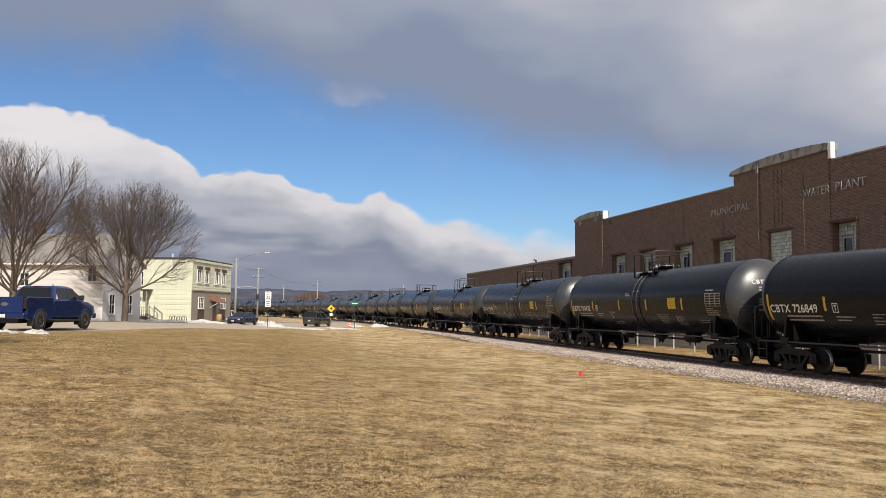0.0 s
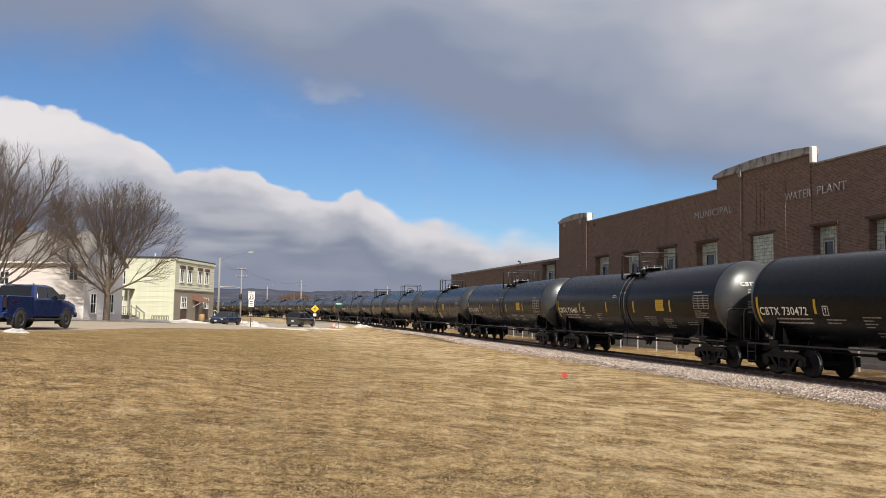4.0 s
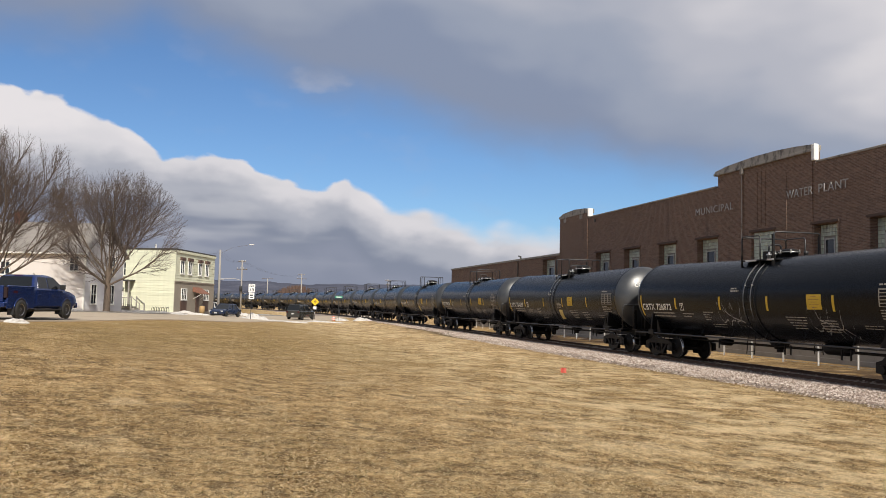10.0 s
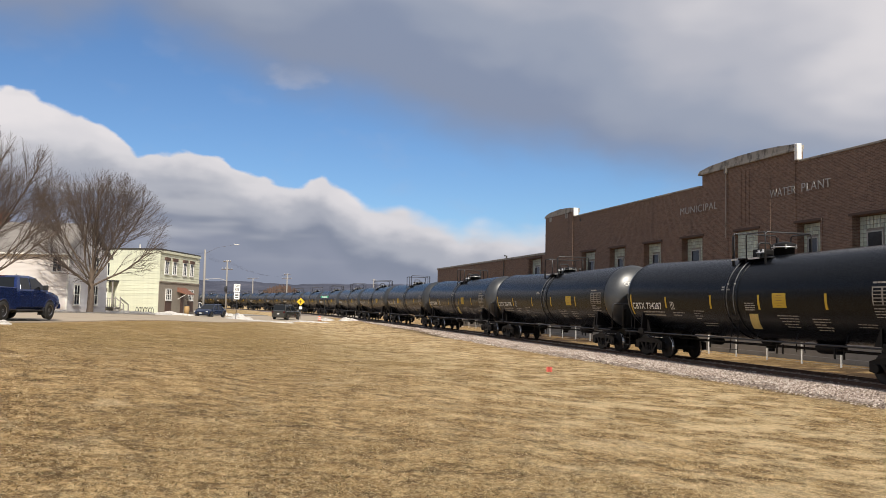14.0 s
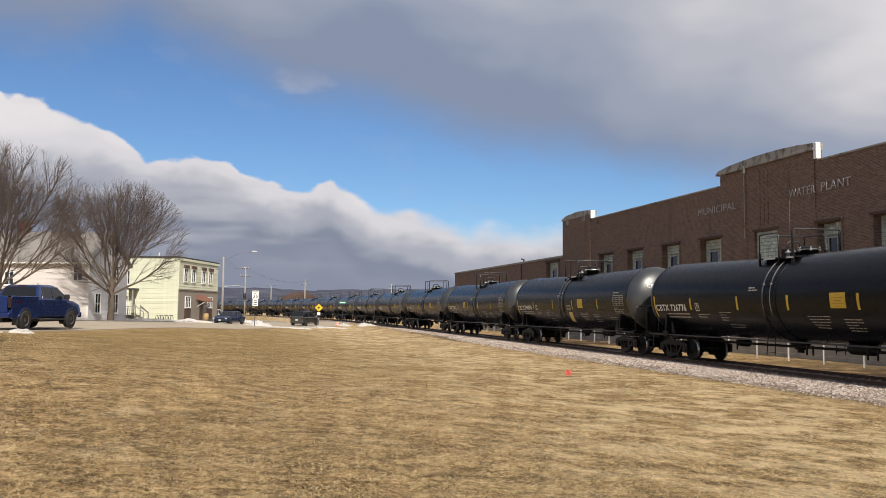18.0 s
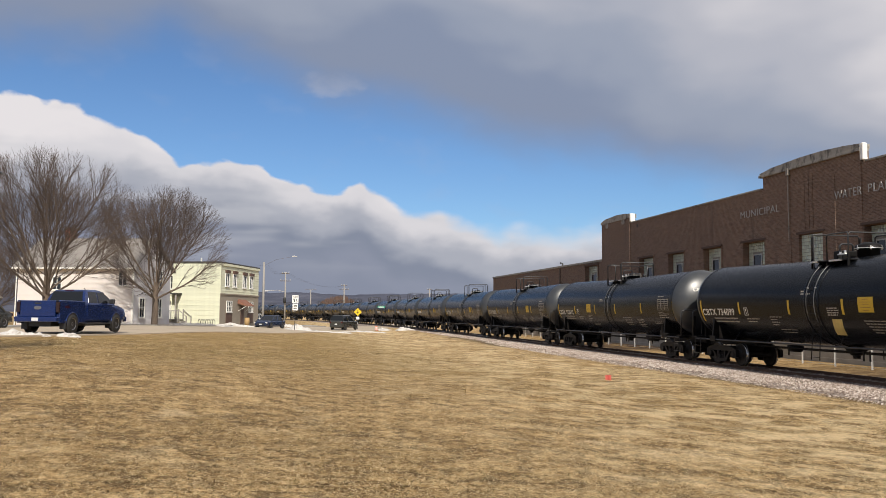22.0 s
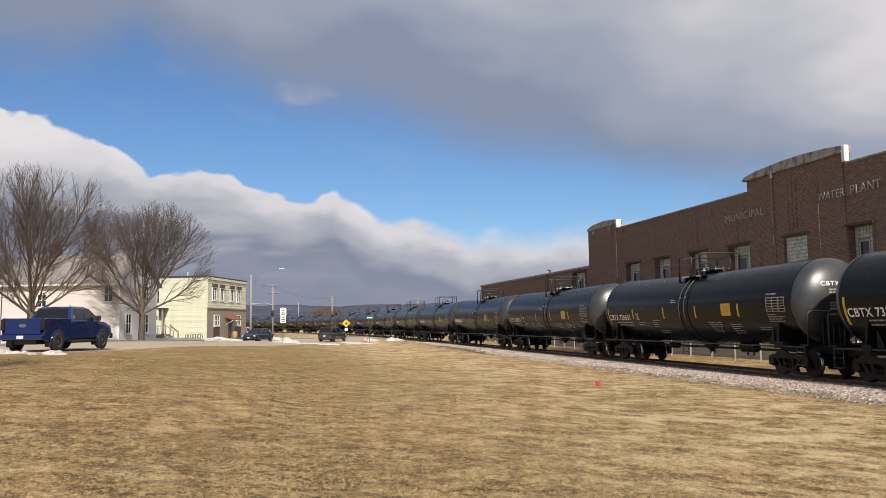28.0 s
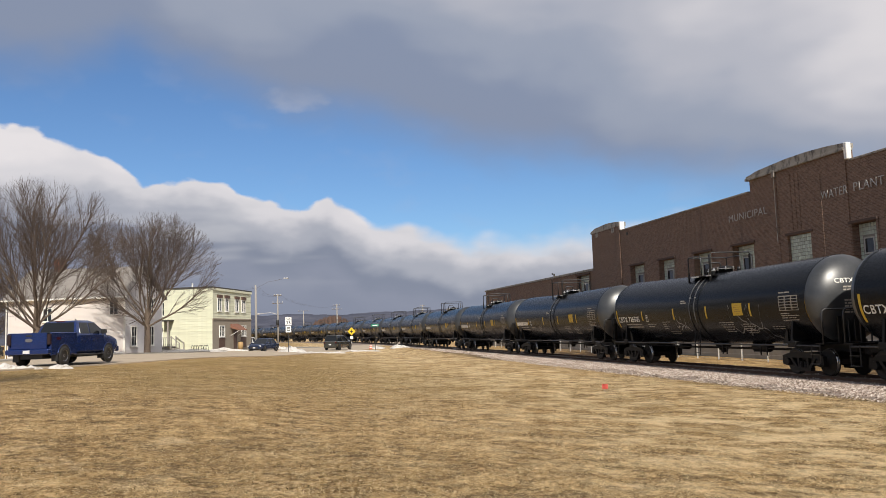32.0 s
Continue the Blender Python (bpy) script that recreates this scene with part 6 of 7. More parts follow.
def small_car(name, label, place, paint, kind="sedan", length=4.6, height=1.46):
    car = thing(name, label, "car", place)
    L, H = length, 0.90
    belt = 0.62 * height
    nose = 0.56 * height
    tall = kind == "van"
    back_z = belt if not tall else belt * 1.02
    bm = loft(BM(), [ring(0.0, H * 0.84, 0.42, back_z * 0.92, 0.08), ring(0.12, H * 0.95, 0.30, back_z, 0.05), ring(0.9, H, 0.22, belt, 0.03), ring(L * 0.68, H, 0.22, belt, 0.03), ring(L * 0.76, H, 0.22, belt * 0.97, 0.06), ring(L - 0.35, H * 0.95, 0.25, nose * 1.12, 0.08), ring(L, H * 0.80, 0.36, nose * 0.90, 0.08)])
    part("body", bm, paint, car)
    st = ((0.15, 0.45), (L * 0.76, L * 0.56), height) if tall else ((0.55, 1.25), (L * 0.74, L * 0.54), height)
    cabin(car, st, H * 0.88, belt - 0.01, M["carglass"], paint, (0.03, 0.5, 0.97))
    for sx in (-1, 1):
        part("tail_light", box(BM(), sx * 0.72 - 0.11, sx * 0.72 + 0.11, -0.02, 0.1, back_z * 0.72, back_z * 0.90, 0.02), M["red"], car)
        part("headlight", box(BM(), sx * 0.64 - 0.16, sx * 0.64 + 0.16, L - 0.12, L - 0.01, nose * 0.72, nose * 0.90, 0.02), M["clear"], car)
        part("mirror", box(BM(), sx * 1.0 - 0.09, sx * 1.0 + 0.09, L * 0.67, L * 0.70, belt, belt + 0.16, 0.03), paint, car)
        for y in (0.85, L - 0.9):
            part("arch_liner", lathe(BM(), [(0.0, 0.0), (0.38, 0.0), (0.38, 0.01), (0.0, 0.01)], 20, pose(sx * (H - 0.004), y, 0.33, 0, 90, 0)), M["black"], car)
            wheel_part(car, sx * 0.82, y, 0.325, 0.22, sx)
        part("door_seam", box(BM(), sx * (H + 0.001) - 0.004, sx * (H + 0.001) + 0.004, L * 0.45, L * 0.455, 0.3, belt - 0.05), M["black"], car)
    part("number_plate", box(BM(), -0.15, 0.15, -0.03, -0.005, 0.62, 0.76), M["plate"], car)
    part("front_plate", box(BM(), -0.15, 0.15, L + 0.0, L + 0.02, 0.42, 0.55), M["plate"], car)
    part("rear_bumper", box(BM(), -0.80, 0.80, -0.06, 0.1, 0.32, 0.55, 0.04), paint, car)
    part("grille", box(BM(), -0.45, 0.45, L - 0.03, L + 0.012, 0.40, 0.60, 0.02), M["black"], car)
    return car


def on_road(x, y, turn=0.0):
    return pose(x, y, float(land(x, y)) + 0.03, 0, 0, -17.8 + turn)


# the truck's rear right corner stands at (-9.1, 37.4)
pickup(on_road(-9.1 - 0.985 * math.cos(HEAD), 37.4 + 0.985 * math.sin(HEAD)))
small_car("parked_car", "dark navy saloon parked facing down the road", on_road(0.2, 97.0, 172), M["navy"])
small_car("minivan", "dark grey-green minivan stopped on the road", on_road(6.9, 98.5, -10), M["olive"], "van", 4.9, 1.76)
small_car("parked_car", "white car parked behind the navy saloon", on_road(-2.2, 113.0, 172), M["trimwhite"], "sedan", 4.6, 1.55)
small_car("parked_car", "dark grey car parked across the road behind the truck", on_road(-15.6, 51.0, 180), M["olive"], "sedan", 4.6, 1.5)


# ---- poles, signs and street things ----
def utility_pole(label, az, dist, top_el, arms=(), name="utility_pole", r=0.15):
    x, y = dist * math.sin(radians(az)), dist * math.cos(radians(az))
    z0 = float(land(x, y)) - 0.3
    h = 1.6 + dist * math.tan(radians(top_el)) - z0
    p = thing(name, label, "pole", pose(x, y, z0, 0, 0, -10))
    part("shaft", tube(BM(), [(0, 0, 0), (0.02, 0, h * 0.5), (0, 0, h)], r, 10, r * 0.7), M["wood"], p, "", True)
    for dz, w in arms:
        a = part("crossarm", box(BM(), -w / 2, w / 2, -0.06, 0.06, h - dz - 0.07, h - dz + 0.05), M["darkwood"], p, "timber crossarm")
        for i in range(4):
            u = -w / 2 + 0.12 + (w - 0.24) * i / 3
            part("insulator", lathe(BM(), [(0.0, 0.0), (0.03, 0.0), (0.03, 0.08), (0.06, 0.1), (0.05, 0.2), (0.0, 0.24)], 8, pose(u, 0, h - dz + 0.05)), M["galv"], a)
    return p, h


P1, H1 = utility_pole("bare timber pole with a long street lamp arm", -0.97, 110, 3.43, r=0.17)
part("lamp_arm", tube(BM(), [(0, 0, H1 - 0.5), (1.6, 0.1, H1 + 0.35), (3.9, 0.2, H1 + 0.78)], 0.014, 6), M["darkwood"], P1, "thin dark lamp arm")
part("lamp_head", box(BM(), 3.6, 4.3, 0.05, 0.35, H1 + 0.72, H1 + 0.86, 0.05), M["galv"], P1, "pale street lamp head")
P2, H2 = utility_pole("timber utility pole with two crossarms and a lamp", 0.50, 140, 2.77, ((0.25, 1.3), (1.5, 1.8)))
part("transformer", lathe(BM(), [(0.0, 0.0), (0.22, 0.0), (0.25, 0.1), (0.25, 0.8), (0.2, 0.9), (0.0, 0.92)], 14, pose(0.0, -0.4, H2 - 5.2)), M["rail_bar"], P2, "grey transformer", True)
part("lamp_arm", tube(BM(), [(0, 0, H2 - 3.4), (-1.2, 0, H2 - 3.05), (-3.2, 0, H2 - 3.2)], 0.04, 6), M["galv"], P2)
part("lamp_head", box(BM(), -3.7, -2.9, -0.15, 0.15, H2 - 3.3, H2 - 3.14, 0.05), M["galv"], P2)
utility_pole("far timber utility pole with crossarms", 4.53, 230, 1.98, ((0.3, 1.8), (1.4, 2.6)), r=0.2)
utility_pole("far timber pole with one wide crossarm", 2.24, 260, 1.58, ((0.05, 3.4),), r=0.2)
utility_pole("far timber utility pole with crossarms", 10.5, 260, 1.74, ((0.3, 1.7), (1.6, 1.4)), r=0.2)


def wires(label, a, b, sag, n):
    bm = BM()
    for k in range(n):
        o = Vector((0.4 * (k - (n - 1) / 2), 0, 0))
        pts = [Vector(a).lerp(Vector(b), i / 10) + o - Vector((0, 0, sag * 4 * (i / 10) * (1 - i / 10))) for i in range(11)]
        tube(bm, pts, 0.007, 4)
    return tagged(part("overhead_wire", bm, M["black"]), label, "wire", kind="structure")


wires("thin dark wires strung between poles", (-1.86, 110, 7.9), (1.2, 140, 8.2), 0.6, 3)
wires("thin dark wires strung between poles", (1.2, 140, 8.2), (18.2, 229, 9.2), 1.2, 3)
wires("thin dark wire strung from the pole to the house", (-1.86, 110, 7.8), (-7.0, 98, 7.2), 0.3, 1)


def road_sign(name, label, x, y, boards, post_h, turn=0.0):
    s = thing(name, label, "road sign", pose(x, y, float(land(x, y)), 0, 0, turn))
    part("post", box(BM(), -0.03, 0.03, 0.0, 0.04, -0.3, post_h), M["rail_bar"], s, "dark steel post")
    return s


S1 = road_sign("speed_limit_sign", "white speed limit sign with smaller plate below on a post", 1.72, 82.0, (), 3.45)
b1 = part("sign_board", box(BM(), -0.305, 0.305, -0.02, -0.004, 2.66, 3.44, 0.006), M["signwhite"], S1, "white rectangular sign board")
for i, (txt, z, h) in enumerate((("SPEED", 3.28, 0.10), ("LIMIT", 3.13, 0.10), ("35", 2.74, 0.32))):
    w = 0.44 if h < 0.2 else 0.42
    letters("sign_lettering", txt, h, M["signblack"], b1, pose(-w / 2, -0.024, z, 90, 0, 0), 0.001, w)
b2 = part("lower_board", box(BM(), -0.26, 0.26, -0.02, -0.004, 1.95, 2.60, 0.006), M["signwhite"], S1, "smaller white board")
bm = BM()
for z in (2.45, 2.30, 2.12):
    box(bm, -0.16, 0.16, -0.026, -0.021, z - 0.04, z + 0.04)
part("sign_bar", bm, M["signblack"], b2)
S2 = road_sign("crossing_sign", "yellow diamond warning sign with a black symbol", 10.7, 111.0, (), 2.95)
d = part("sign_board", box(BM(), -0.38, 0.38, -0.02, -0.004, -0.38, 0.38, 0.01), M["signyellow"], S2, "yellow diamond board", False, pose(0, 0, 2.35, 0, 45, 0))
bm = BM()
box(bm, -0.05, 0.05, -0.026, -0.021, -0.26, 0.26, 0, pose(0, 0, 0, 0, -45, 0))
box(bm, -0.2, 0.2, -0.026, -0.021, -0.06, 0.04, 0, pose(0, 0, 0, 0, -45, 0))
part("sign_symbol", bm, M["signblack"], d)
part("lower_board", box(BM(), -0.2, 0.2, -0.02, -0.004, 1.35, 1.72, 0.005), M["signwhite"], S2, "small white plate")
S3 = road_sign("street_name_sign", "green street name sign on a thin post", 11.8, 94.3, (), 3.0)
b = part("sign_board", box(BM(), -0.42, 0.42, -0.015, 0.0, 2.78, 3.02, 0.005), M["signgreen"], S3, "green street name board")
part("sign_bar", box(BM(), -0.30, 0.30, -0.021, -0.016, 2.85, 2.94), M["signwhite"], b)

tb = thing("traffic_barrel", "small orange and white traffic barrel at the roadside", "barrel", pose(12.3, 103.0, float(land(12.3, 103.0)) + 0.02))
part("body", lathe(BM(), [(0.0, 0.0), (0.20, 0.0), (0.19, 0.08), (0.15, 0.50), (0.07, 0.54), (0.0, 0.54)], 16), M["orange"], tb, "orange plastic", True)
for z in (0.12, 0.34):
    part("white_band", lathe(BM(), [(0.195 - 0.09 * z, z), (0.203 - 0.09 * z, z + 0.01), (0.193 - 0.09 * z, z + 0.13)], 16), M["signwhite"], tb, "white reflective band", True)

rack = thing("bicycle_rack", "black looped metal bicycle rack before the green house", "bicycle rack", pose(-6.7, 90.2, float(land(-6.7, 90.2)) + 0.05, 0, 0, -17.8))
for i in range(7):
    bm = tube(BM(), [(-1.5 + i * 0.27 + 0.13 * math.cos(a), 0.1 * (i % 2), 0.30 + 0.36 * math.sin(a)) for a in [math.pi * k / 8 for k in range(9)]], 0.03, 6)
    for sg in (-1, 1):
        tube(bm, [(-1.5 + i * 0.27 + sg * 0.13, 0.1 * (i % 2), -0.25), (-1.5 + i * 0.27 + sg * 0.13, 0.1 * (i % 2), 0.31)], 0.03, 6)
    part("hoop", bm, M["black"], rack)
bin_ = thing("litter_bin", "tan barrel-shaped litter bin by the shop door", "litter bin", pose(-3.4, 97.3, float(land(-3.4, 97.3)) + 0.13))
part("body", lathe(BM(), [(0.0, 0.0), (0.26, 0.0), (0.31, 0.45), (0.27, 0.9), (0.0, 0.9)], 14), mat("tan_barrel", (0.42, 0.27, 0.12), 0.7), bin_, "", True)
part("lid", lathe(BM(), [(0.28, 0.9), (0.30, 0.94), (0.0, 1.05)], 14), M["black"], bin_, "", True)

# street lamp west of the lawn; its long thin shadow falls north over the grass
lx, ly_ = -7.55, 22.6
sl = thing("street_lamp", "tall dark street lamp standing on the lawn beside the road", "street lamp", pose(lx, ly_, float(land(lx, ly_))))
part("pole", tube(BM(), [(0, 0, -0.2), (0, 0, 2.6), (0, 0, 4.6)], 0.11, 10, 0.075), M["rail_bar"], sl, "", True)
part("base_plate", lathe(BM(), [(0.0, -0.05), (0.2, -0.05), (0.2, 0.06), (0.12, 0.10), (0.0, 0.10)], 14), M["rail_bar"], sl)
part("lamp_arm", tube(BM(), [(0, 0, 4.40), (0.20, 0.0, 4.55), (0.32, 0.0, 4.55)], 0.03, 6), M["rail_bar"], sl, "", True)
part("lamp_head", box(BM(), 0.26, 0.52, -0.10, 0.10, 4.51, 4.59, 0.03), M["rail_bar"], sl, "flat dark lamp head")

# survey flag on the lawn
fx, fy = 10.1, 24.0
fl = thing("survey_flag", "small pink-red plastic flag on a wire in the lawn", "flag", pose(fx, fy, float(land(fx, fy))))
part("wire_stem", tube(BM(), [(0, 0, -0.05), (0, 0, 0.26)], 0.006, 5), M["galv"], fl)
bm = BM()
rows = [(bm.verts.new((0.18 * i / 5, 0.025 * math.sin(i * 1.3), 0.10)), bm.verts.new((0.18 * i / 5, 0.03 * math.sin(i * 1.3 + 0.4), 0.26))) for i in range(6)]
for a, b in zip(rows, rows[1:]):
    bm.faces.new((a[0], b[0], b[1], a[1]))
bmesh.ops.solidify(bm, geom=bm.faces[:], thickness=0.004)
part("flag_cloth", bm, M["flag"], fl, "pink-red plastic", False, pose(-0.09, 0, 0, 0, 0, -20))


# old snow in heaps along the kerbs
def snow_mound(x, y, lx, ly, h, seed, turn=-17.8):
    r = Vector((seed * 3.7, seed * 1.3, 0))
    bm = BM()
    n, m = 12, 28
    rows = []
    for i in range(n + 1):
        rr = i / n
        row = []
        for k in range(m):
            a = 2 * math.pi * k / m
            wob = 1 + 0.60 * noise.noise(Vector((math.cos(a) * 1.6, math.sin(a) * 1.6, 0)) + r)
            px_, py_ = math.cos(a) * rr * wob, math.sin(a) * rr * wob
            hh = h * max(0.0, (1 - rr ** 1.6)) * (0.75 + 0.9 * noise.noise(Vector((px_ * 2.6, py_ * 2.6, 1)) + r)) + 0.05 * h * noise.noise(Vector((px_ * 9, py_ * 9, 3)) + r)
            row.append(bm.verts.new((px_ * lx / 2, py_ * ly / 2, max((0.95 if h > 0.3 else 0.7) * hh, -0.02) if rr < 1 else -0.08)))
        rows.append(row)
    for a, b in zip(rows[1:], rows[2:]):
        for k in range(m):
            bm.faces.new((a[k], a[(k + 1) % m], b[(k + 1) % m], b[k]))
    bm.faces.new(rows[1])
    for v in rows[0]:
        bm.verts.remove(v)
    bmesh.ops.recalc_face_normals(bm, faces=bm.faces[:])
    ob = part("snow_mound", bm, M["snow"], None, "", True, pose(x, y, float(land(x, y)) + 0.02, 0, 0, turn))
    return tagged(ob, "mound of dirty old snow at the roadside", "snow", "roadside snow")


SNOW = [(-10.3, 35.6, 1.7, 0.9, 0.30, 1), (-8.6, 36.6, 1.3, 0.7, 0.24, 2), (-9.4, 35.9, 1.0, 0.6, 0.16, 14), (2.1, 84.0, 2.8, 2.2, 0.60, 3), (3.3, 81.0, 3.5, 1.0, 0.16, 4), (5.2, 80.5, 4.0, 0.8, 0.14, 5),
        (13.3, 104.5, 2.6, 1.6, 0.35, 6), (15.2, 99.0, 2.4, 1.4, 0.45, 7), (-9.0, 86.5, 9.0, 1.4, 0.40, 8), (-5.0, 90.0, 5.0, 1.2, 0.35, 9), (-13.5, 74.0, 4.5, 1.3, 0.35, 10), (9.3, 92.0, 5.5, 0.9, 0.2, 11), (0.6, 108.0, 3.0, 2.0, 0.6, 12)]
for s in SNOW:
    snow_mound(*s)


# ---- loose stone, grass and straw ----
def scatter_stones(count, seed):
    """Crushed stone on the bank's near shoulder and between the sleepers."""
    g = np.random.default_rng(seed)
    u = np.where(g.random(count) < 0.84, -1.25 - 2.55 * g.random(count) ** 0.85, g.uniform(-1.25, 3.0, count))
    u = np.where((u < -3.0) & (g.random(count) < 0.45), u + 1.2, u)
    s = 6 + (g.random(count) ** 1.35) * 84
    prof = np.array(bed_profile())
    edge = -2.95 + 0.28 * np.sin(s * 0.9) + 0.22 * np.sin(s * 2.3 + 1.0) + 0.15 * np.sin(s * 5.1)
    u = np.where((u < edge) & (g.random(count) < 0.72), edge + g.random(count) * 1.5, u)
    z = np.interp(u, prof[:, 0], prof[:, 1]) + RAIL_Z
    z = np.where(u < -2.8, np.maximum(z, land(TRACK_X + u, s)), z)
    size = g.uniform(0.014, 0.036, count) * (1 + (s - 10) / 70)
    p = np.stack([TRACK_X + u, s, z + size * 0.35], -1)
    octa = np.array([(1, 0, 0), (-1, 0, 0), (0, 1, 0), (0, -1, 0), (0, 0, 1), (0, 0, -1)], float)
    v = octa[None] * g.uniform(0.6, 1.25, (count, 6, 1)) * size[:, None, None]
    a = g.uniform(0, 6.28, count)
    c, sn = np.cos(a)[:, None], np.sin(a)[:, None]
    vx, vy = v[..., 0] * c - v[..., 1] * sn, v[..., 0] * sn + v[..., 1] * c
    v = np.stack([vx + v[..., 2] * 0.3, vy, v[..., 2] * 0.75], -1) + p[:, None]
    f = np.array([(0, 2, 4), (2, 1, 4), (1, 3, 4), (3, 0, 4), (2, 0, 5), (1, 2, 5), (3, 1, 5), (0, 3, 5)])
    f = (f[None] + 6 * np.arange(count)[:, None, None]).reshape(-1, 3)
    me = bpy.data.meshes.new("ballast_stones")
    me.from_pydata(v.reshape(-1, 3).tolist(), [], f.tolist())
    me.materials.append(stone_mat())
    return tagged(new("ballast_stones", me), "loose pink and grey crushed stones beside the rails", "stones", kind="stuff")


def stone_mat():
    m = bpy.data.materials.new("crushed_stone_pieces")
    m.use_nodes = True
    g = Graph(m.node_tree)
    p = m.node_tree.nodes["Principled BSDF"]
    r = g.node("ShaderNodeNewGeometry").outputs["Random Per Island"]
    G2 = g.ramp(r, [(0.0, (0.07, 0.046, 0.034)), (0.3, (0.24, 0.175, 0.135)), (0.55, (0.42, 0.335, 0.28)), (0.8, (0.54, 0.455, 0.39)), (1.0, (0.76, 0.69, 0.62))], "LINEAR")
    tc = g.node("ShaderNodeTexCoord")
    G2 = g.mix(g.smooth(g.noise(tc.outputs["Object"], 0.5, 4.0, 0.6), 0.45, 0.7, 0.0, 0.45), G2, (0.33, 0.25, 0.20))
    m.node_tree.links.new(G2, p.inputs["Base Color"])
    p.inputs["Roughness"].default_value = 0.85
    return m


scatter_stones(75000, 5)


def scatter_grass(count, seed, near, far, length, name, label, flat, material):
    """Dry blades, mostly lying, thinner with distance."""
    g = np.random.default_rng(seed)
    d = near * (far / near) ** g.random(count)
    az = np.radians(g.uniform(-22, 46, count))
    x, y = d * np.sin(az), d * np.cos(az)
    ok = (x < 16.2) & (x > ROAD_A.x + (y - ROAD_A.y) * ROAD_K + 0.5)
    x, y, d = x[ok], y[ok], d[ok]
    n = len(x)
    z = land(x, y)
    ln = length * g.uniform(0.45, 1.3, n) * (0.75 + d / 45)
    a, up = g.uniform(0, 6.283, n), np.abs(g.normal(0, flat, n))
    up = np.clip(up, 0.03, 1.2)
    tuft = 0.5 + 0.3 * np.sin(x * 16.1 + 2.6 * np.sin(y * 7.3)) * np.sin(y * 14.3 + 2.6 * np.sin(x * 8.9)) + 0.2 * np.sin(x * 4.3 + 3.1 * np.sin(y * 1.9)) * np.sin(y * 5.2 + 2.7 * np.sin(x * 2.3))
    ln = ln * (0.75 + 0.6 * tuft)
    w = 0.0014 * (0.9 + d / 7.0) * g.uniform(0.6, 1.4, n)
    dx, dy, dz = np.cos(a) * np.cos(up), np.sin(a) * np.cos(up), np.sin(up)
    sx, sy = -np.sin(a) * w, np.cos(a) * w
    base = np.stack([x, y, z + 0.004], -1)
    m1 = base + np.stack([dx, dy, dz], -1) * (ln * 0.55)[:, None]
    tip = base + np.stack([dx, dy, dz * 0.55], -1) * ln[:, None] + np.stack([g.normal(0, 0.012, n), g.normal(0, 0.012, n), np.zeros(n)], -1)
    side = np.stack([sx, sy, np.zeros(n)], -1)
    v = np.stack([base - side, base + side, m1 + side * 0.8, m1 - side * 0.8, tip], 1).reshape(-1, 3)
    k = 5 * np.arange(n)[:, None]
    me = bpy.data.meshes.new(name)
    me.vertices.add(len(v))
    me.vertices.foreach_set("co", v.astype(np.float32).ravel())
    me.loops.add(7 * n)
    me.loops.foreach_set("vertex_index", (k + np.array([[0, 1, 2, 3, 3, 2, 4]])).astype(np.int32).ravel())
    me.polygons.add(2 * n)
    me.polygons.foreach_set("loop_start", (7 * np.arange(n)[:, None] + np.array([[0, 4]])).astype(np.int32).ravel())
    me.update(calc_edges=True)
    me.validate()
    me.materials.append(M[material])
    return tagged(new(name, me), label, "grass", kind="stuff")


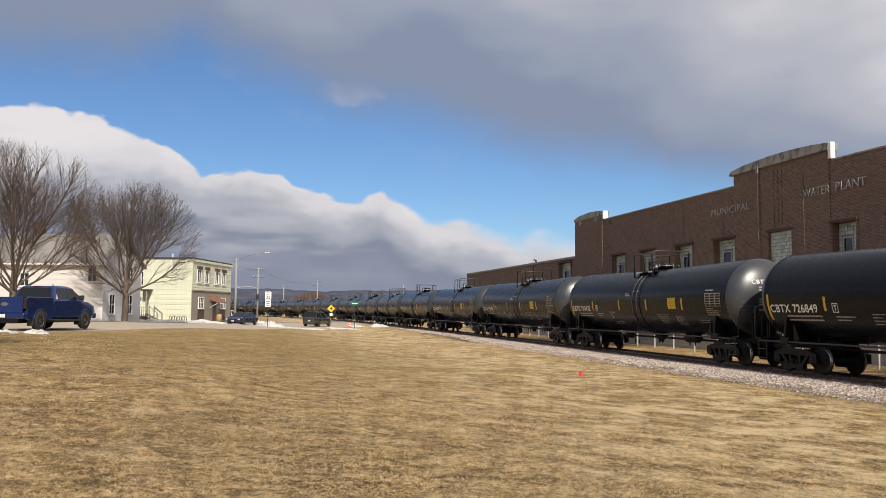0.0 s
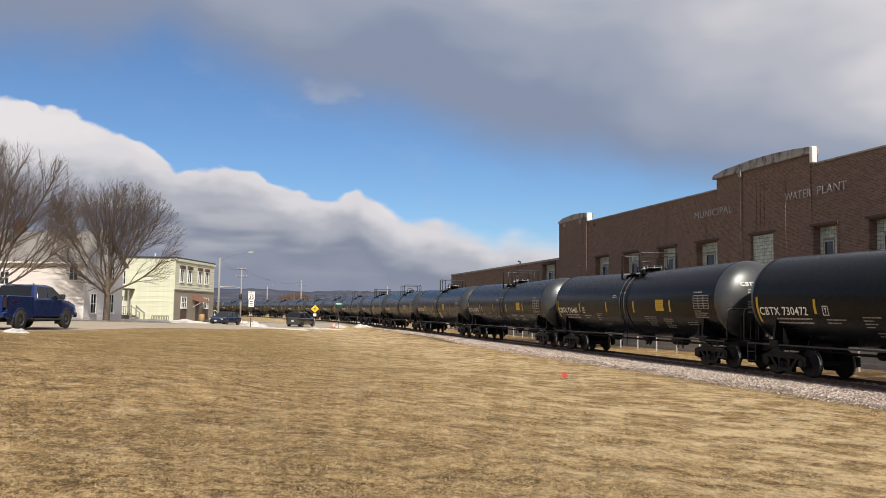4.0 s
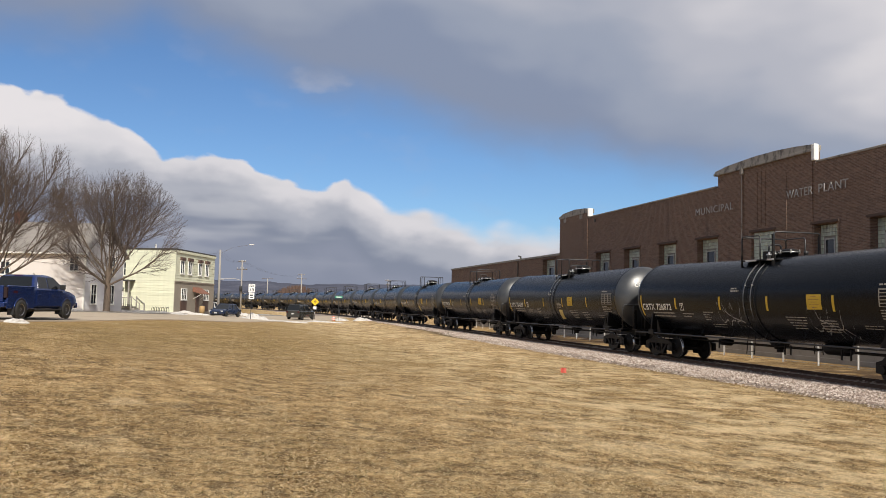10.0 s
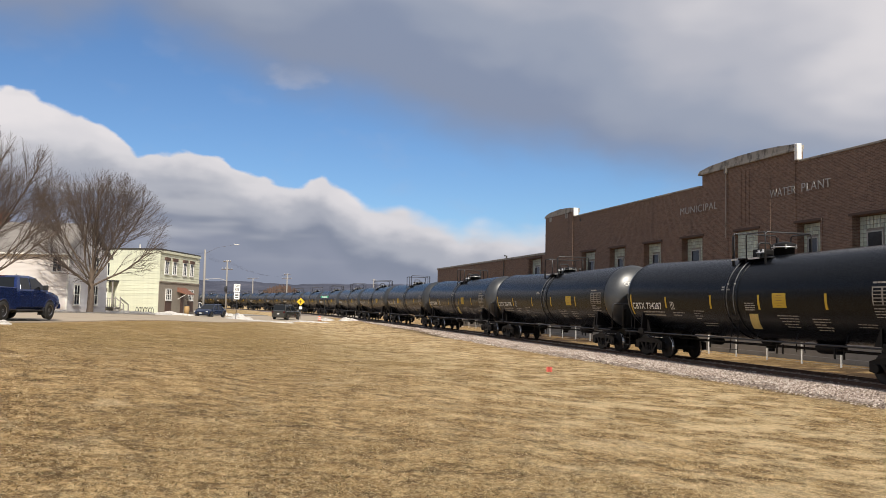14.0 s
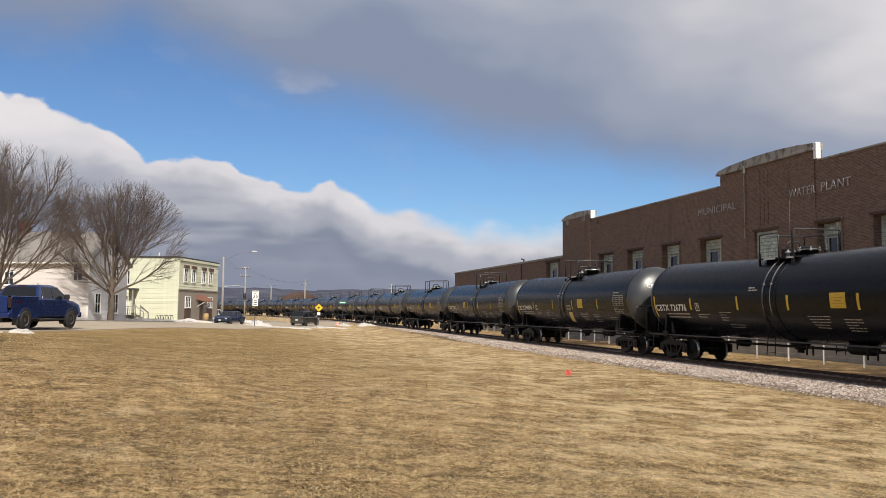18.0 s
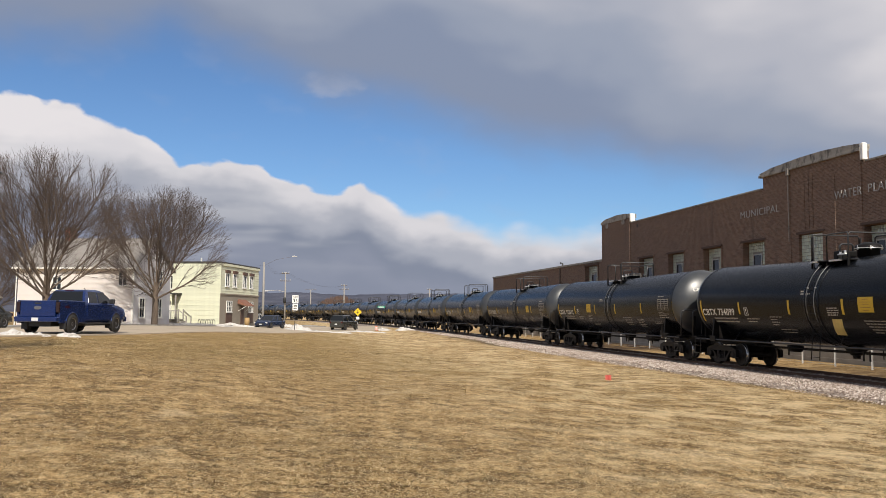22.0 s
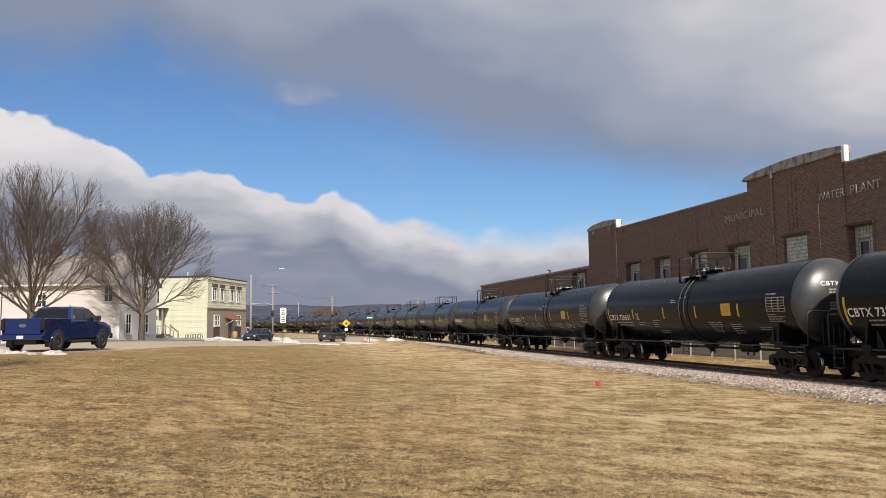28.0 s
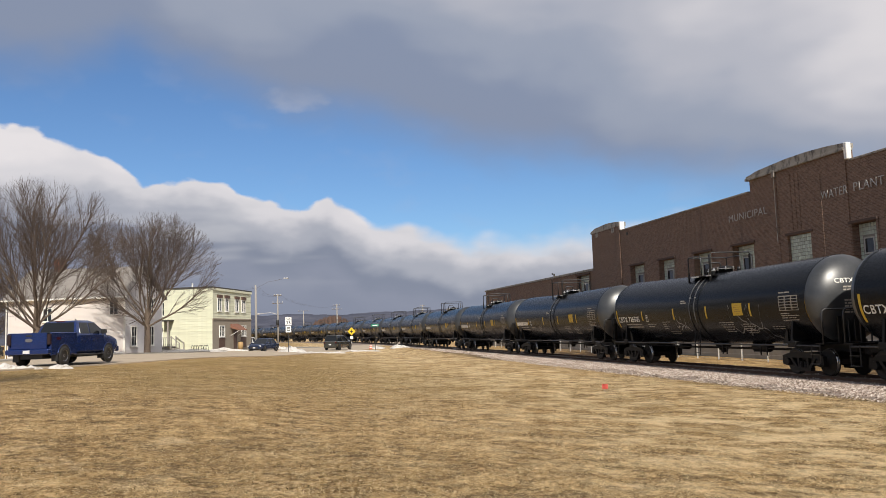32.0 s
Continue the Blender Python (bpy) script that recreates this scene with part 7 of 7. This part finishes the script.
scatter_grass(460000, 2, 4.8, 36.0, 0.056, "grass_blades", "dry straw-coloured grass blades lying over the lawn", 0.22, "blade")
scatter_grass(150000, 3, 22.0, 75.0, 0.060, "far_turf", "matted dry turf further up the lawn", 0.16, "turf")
scatter_grass(7000, 9, 5.0, 22.0, 0.09, "grass_stalks", "pale longer straw stalks on the lawn", 0.30, "blade")

# a few green bottles among the stones
for i, (x, y) in enumerate(((17.15, 24.2), (17.2, 31.6), (17.25, 38.5))):
    b = thing("bottle", "crushed green plastic bottle lying on the stones", "bottle", pose(x, y, RAIL_Z - 0.27, 80, 10, 40 + 60 * i), "litter on the stones")
    part("body", lathe(BM(), [(0.0, -0.11), (0.035, -0.11), (0.04, -0.05), (0.03, 0.0), (0.04, 0.05), (0.035, 0.09), (0.012, 0.13), (0.012, 0.16), (0.0, 0.16)], 10), M["greenmark"], b, "", True)
    part("cap", lathe(BM(), [(0.0, 0.15), (0.015, 0.15), (0.015, 0.175), (0.0, 0.175)], 8), M["signwhite"], b)



def motions():
    # clouds drift slowly
    walk(drift, [(t, pose(0, 0, 0, 0, 0, t * 0.150) @ pose(0, 0, 0, t * 0.036, 0, 0)) for t in (0, 8, 16, 24, 32)])
    # wheels: one turn in 2.87 m, keyed every 0.125 s, the same for every car
    shared = {}
    for k, c in CARS.items():
        for w in [o for o in c.children_recursive if o.name.split(".")[0] == "wheelset"]:
            y = round(w.location.y, 3)
            if y not in shared:
                rows = [(i * 0.1, Matrix.Translation((0, y, 0.457)) @ Matrix.Rotation(i * 0.1 * SPEED / 0.457, 4, "X")) for i in range(321)]
                walk(w, rows)
                shared[y] = w.animation_data
            else:
                w.rotation_mode = "QUATERNION"
                d = w.animation_data_create()
                d.action = shared[y].action
                d.action_slot = shared[y].action_slot
    # cars follow the track at an even pace
    for k, c in CARS.items():
        s0 = START + GAP * (k - 1)
        bends = s0 > BEND_Y - 10
        times = np.linspace(0, 32, 17) if bends else (0, 32)
        rows = []
        for t in times:
            x, y, a = rail_at(s0 - SPEED * t)
            rows.append((float(t), pose(x, y, RAIL_Z, 0, 0, math.degrees(a))))
        walk(c, rows)


motions()
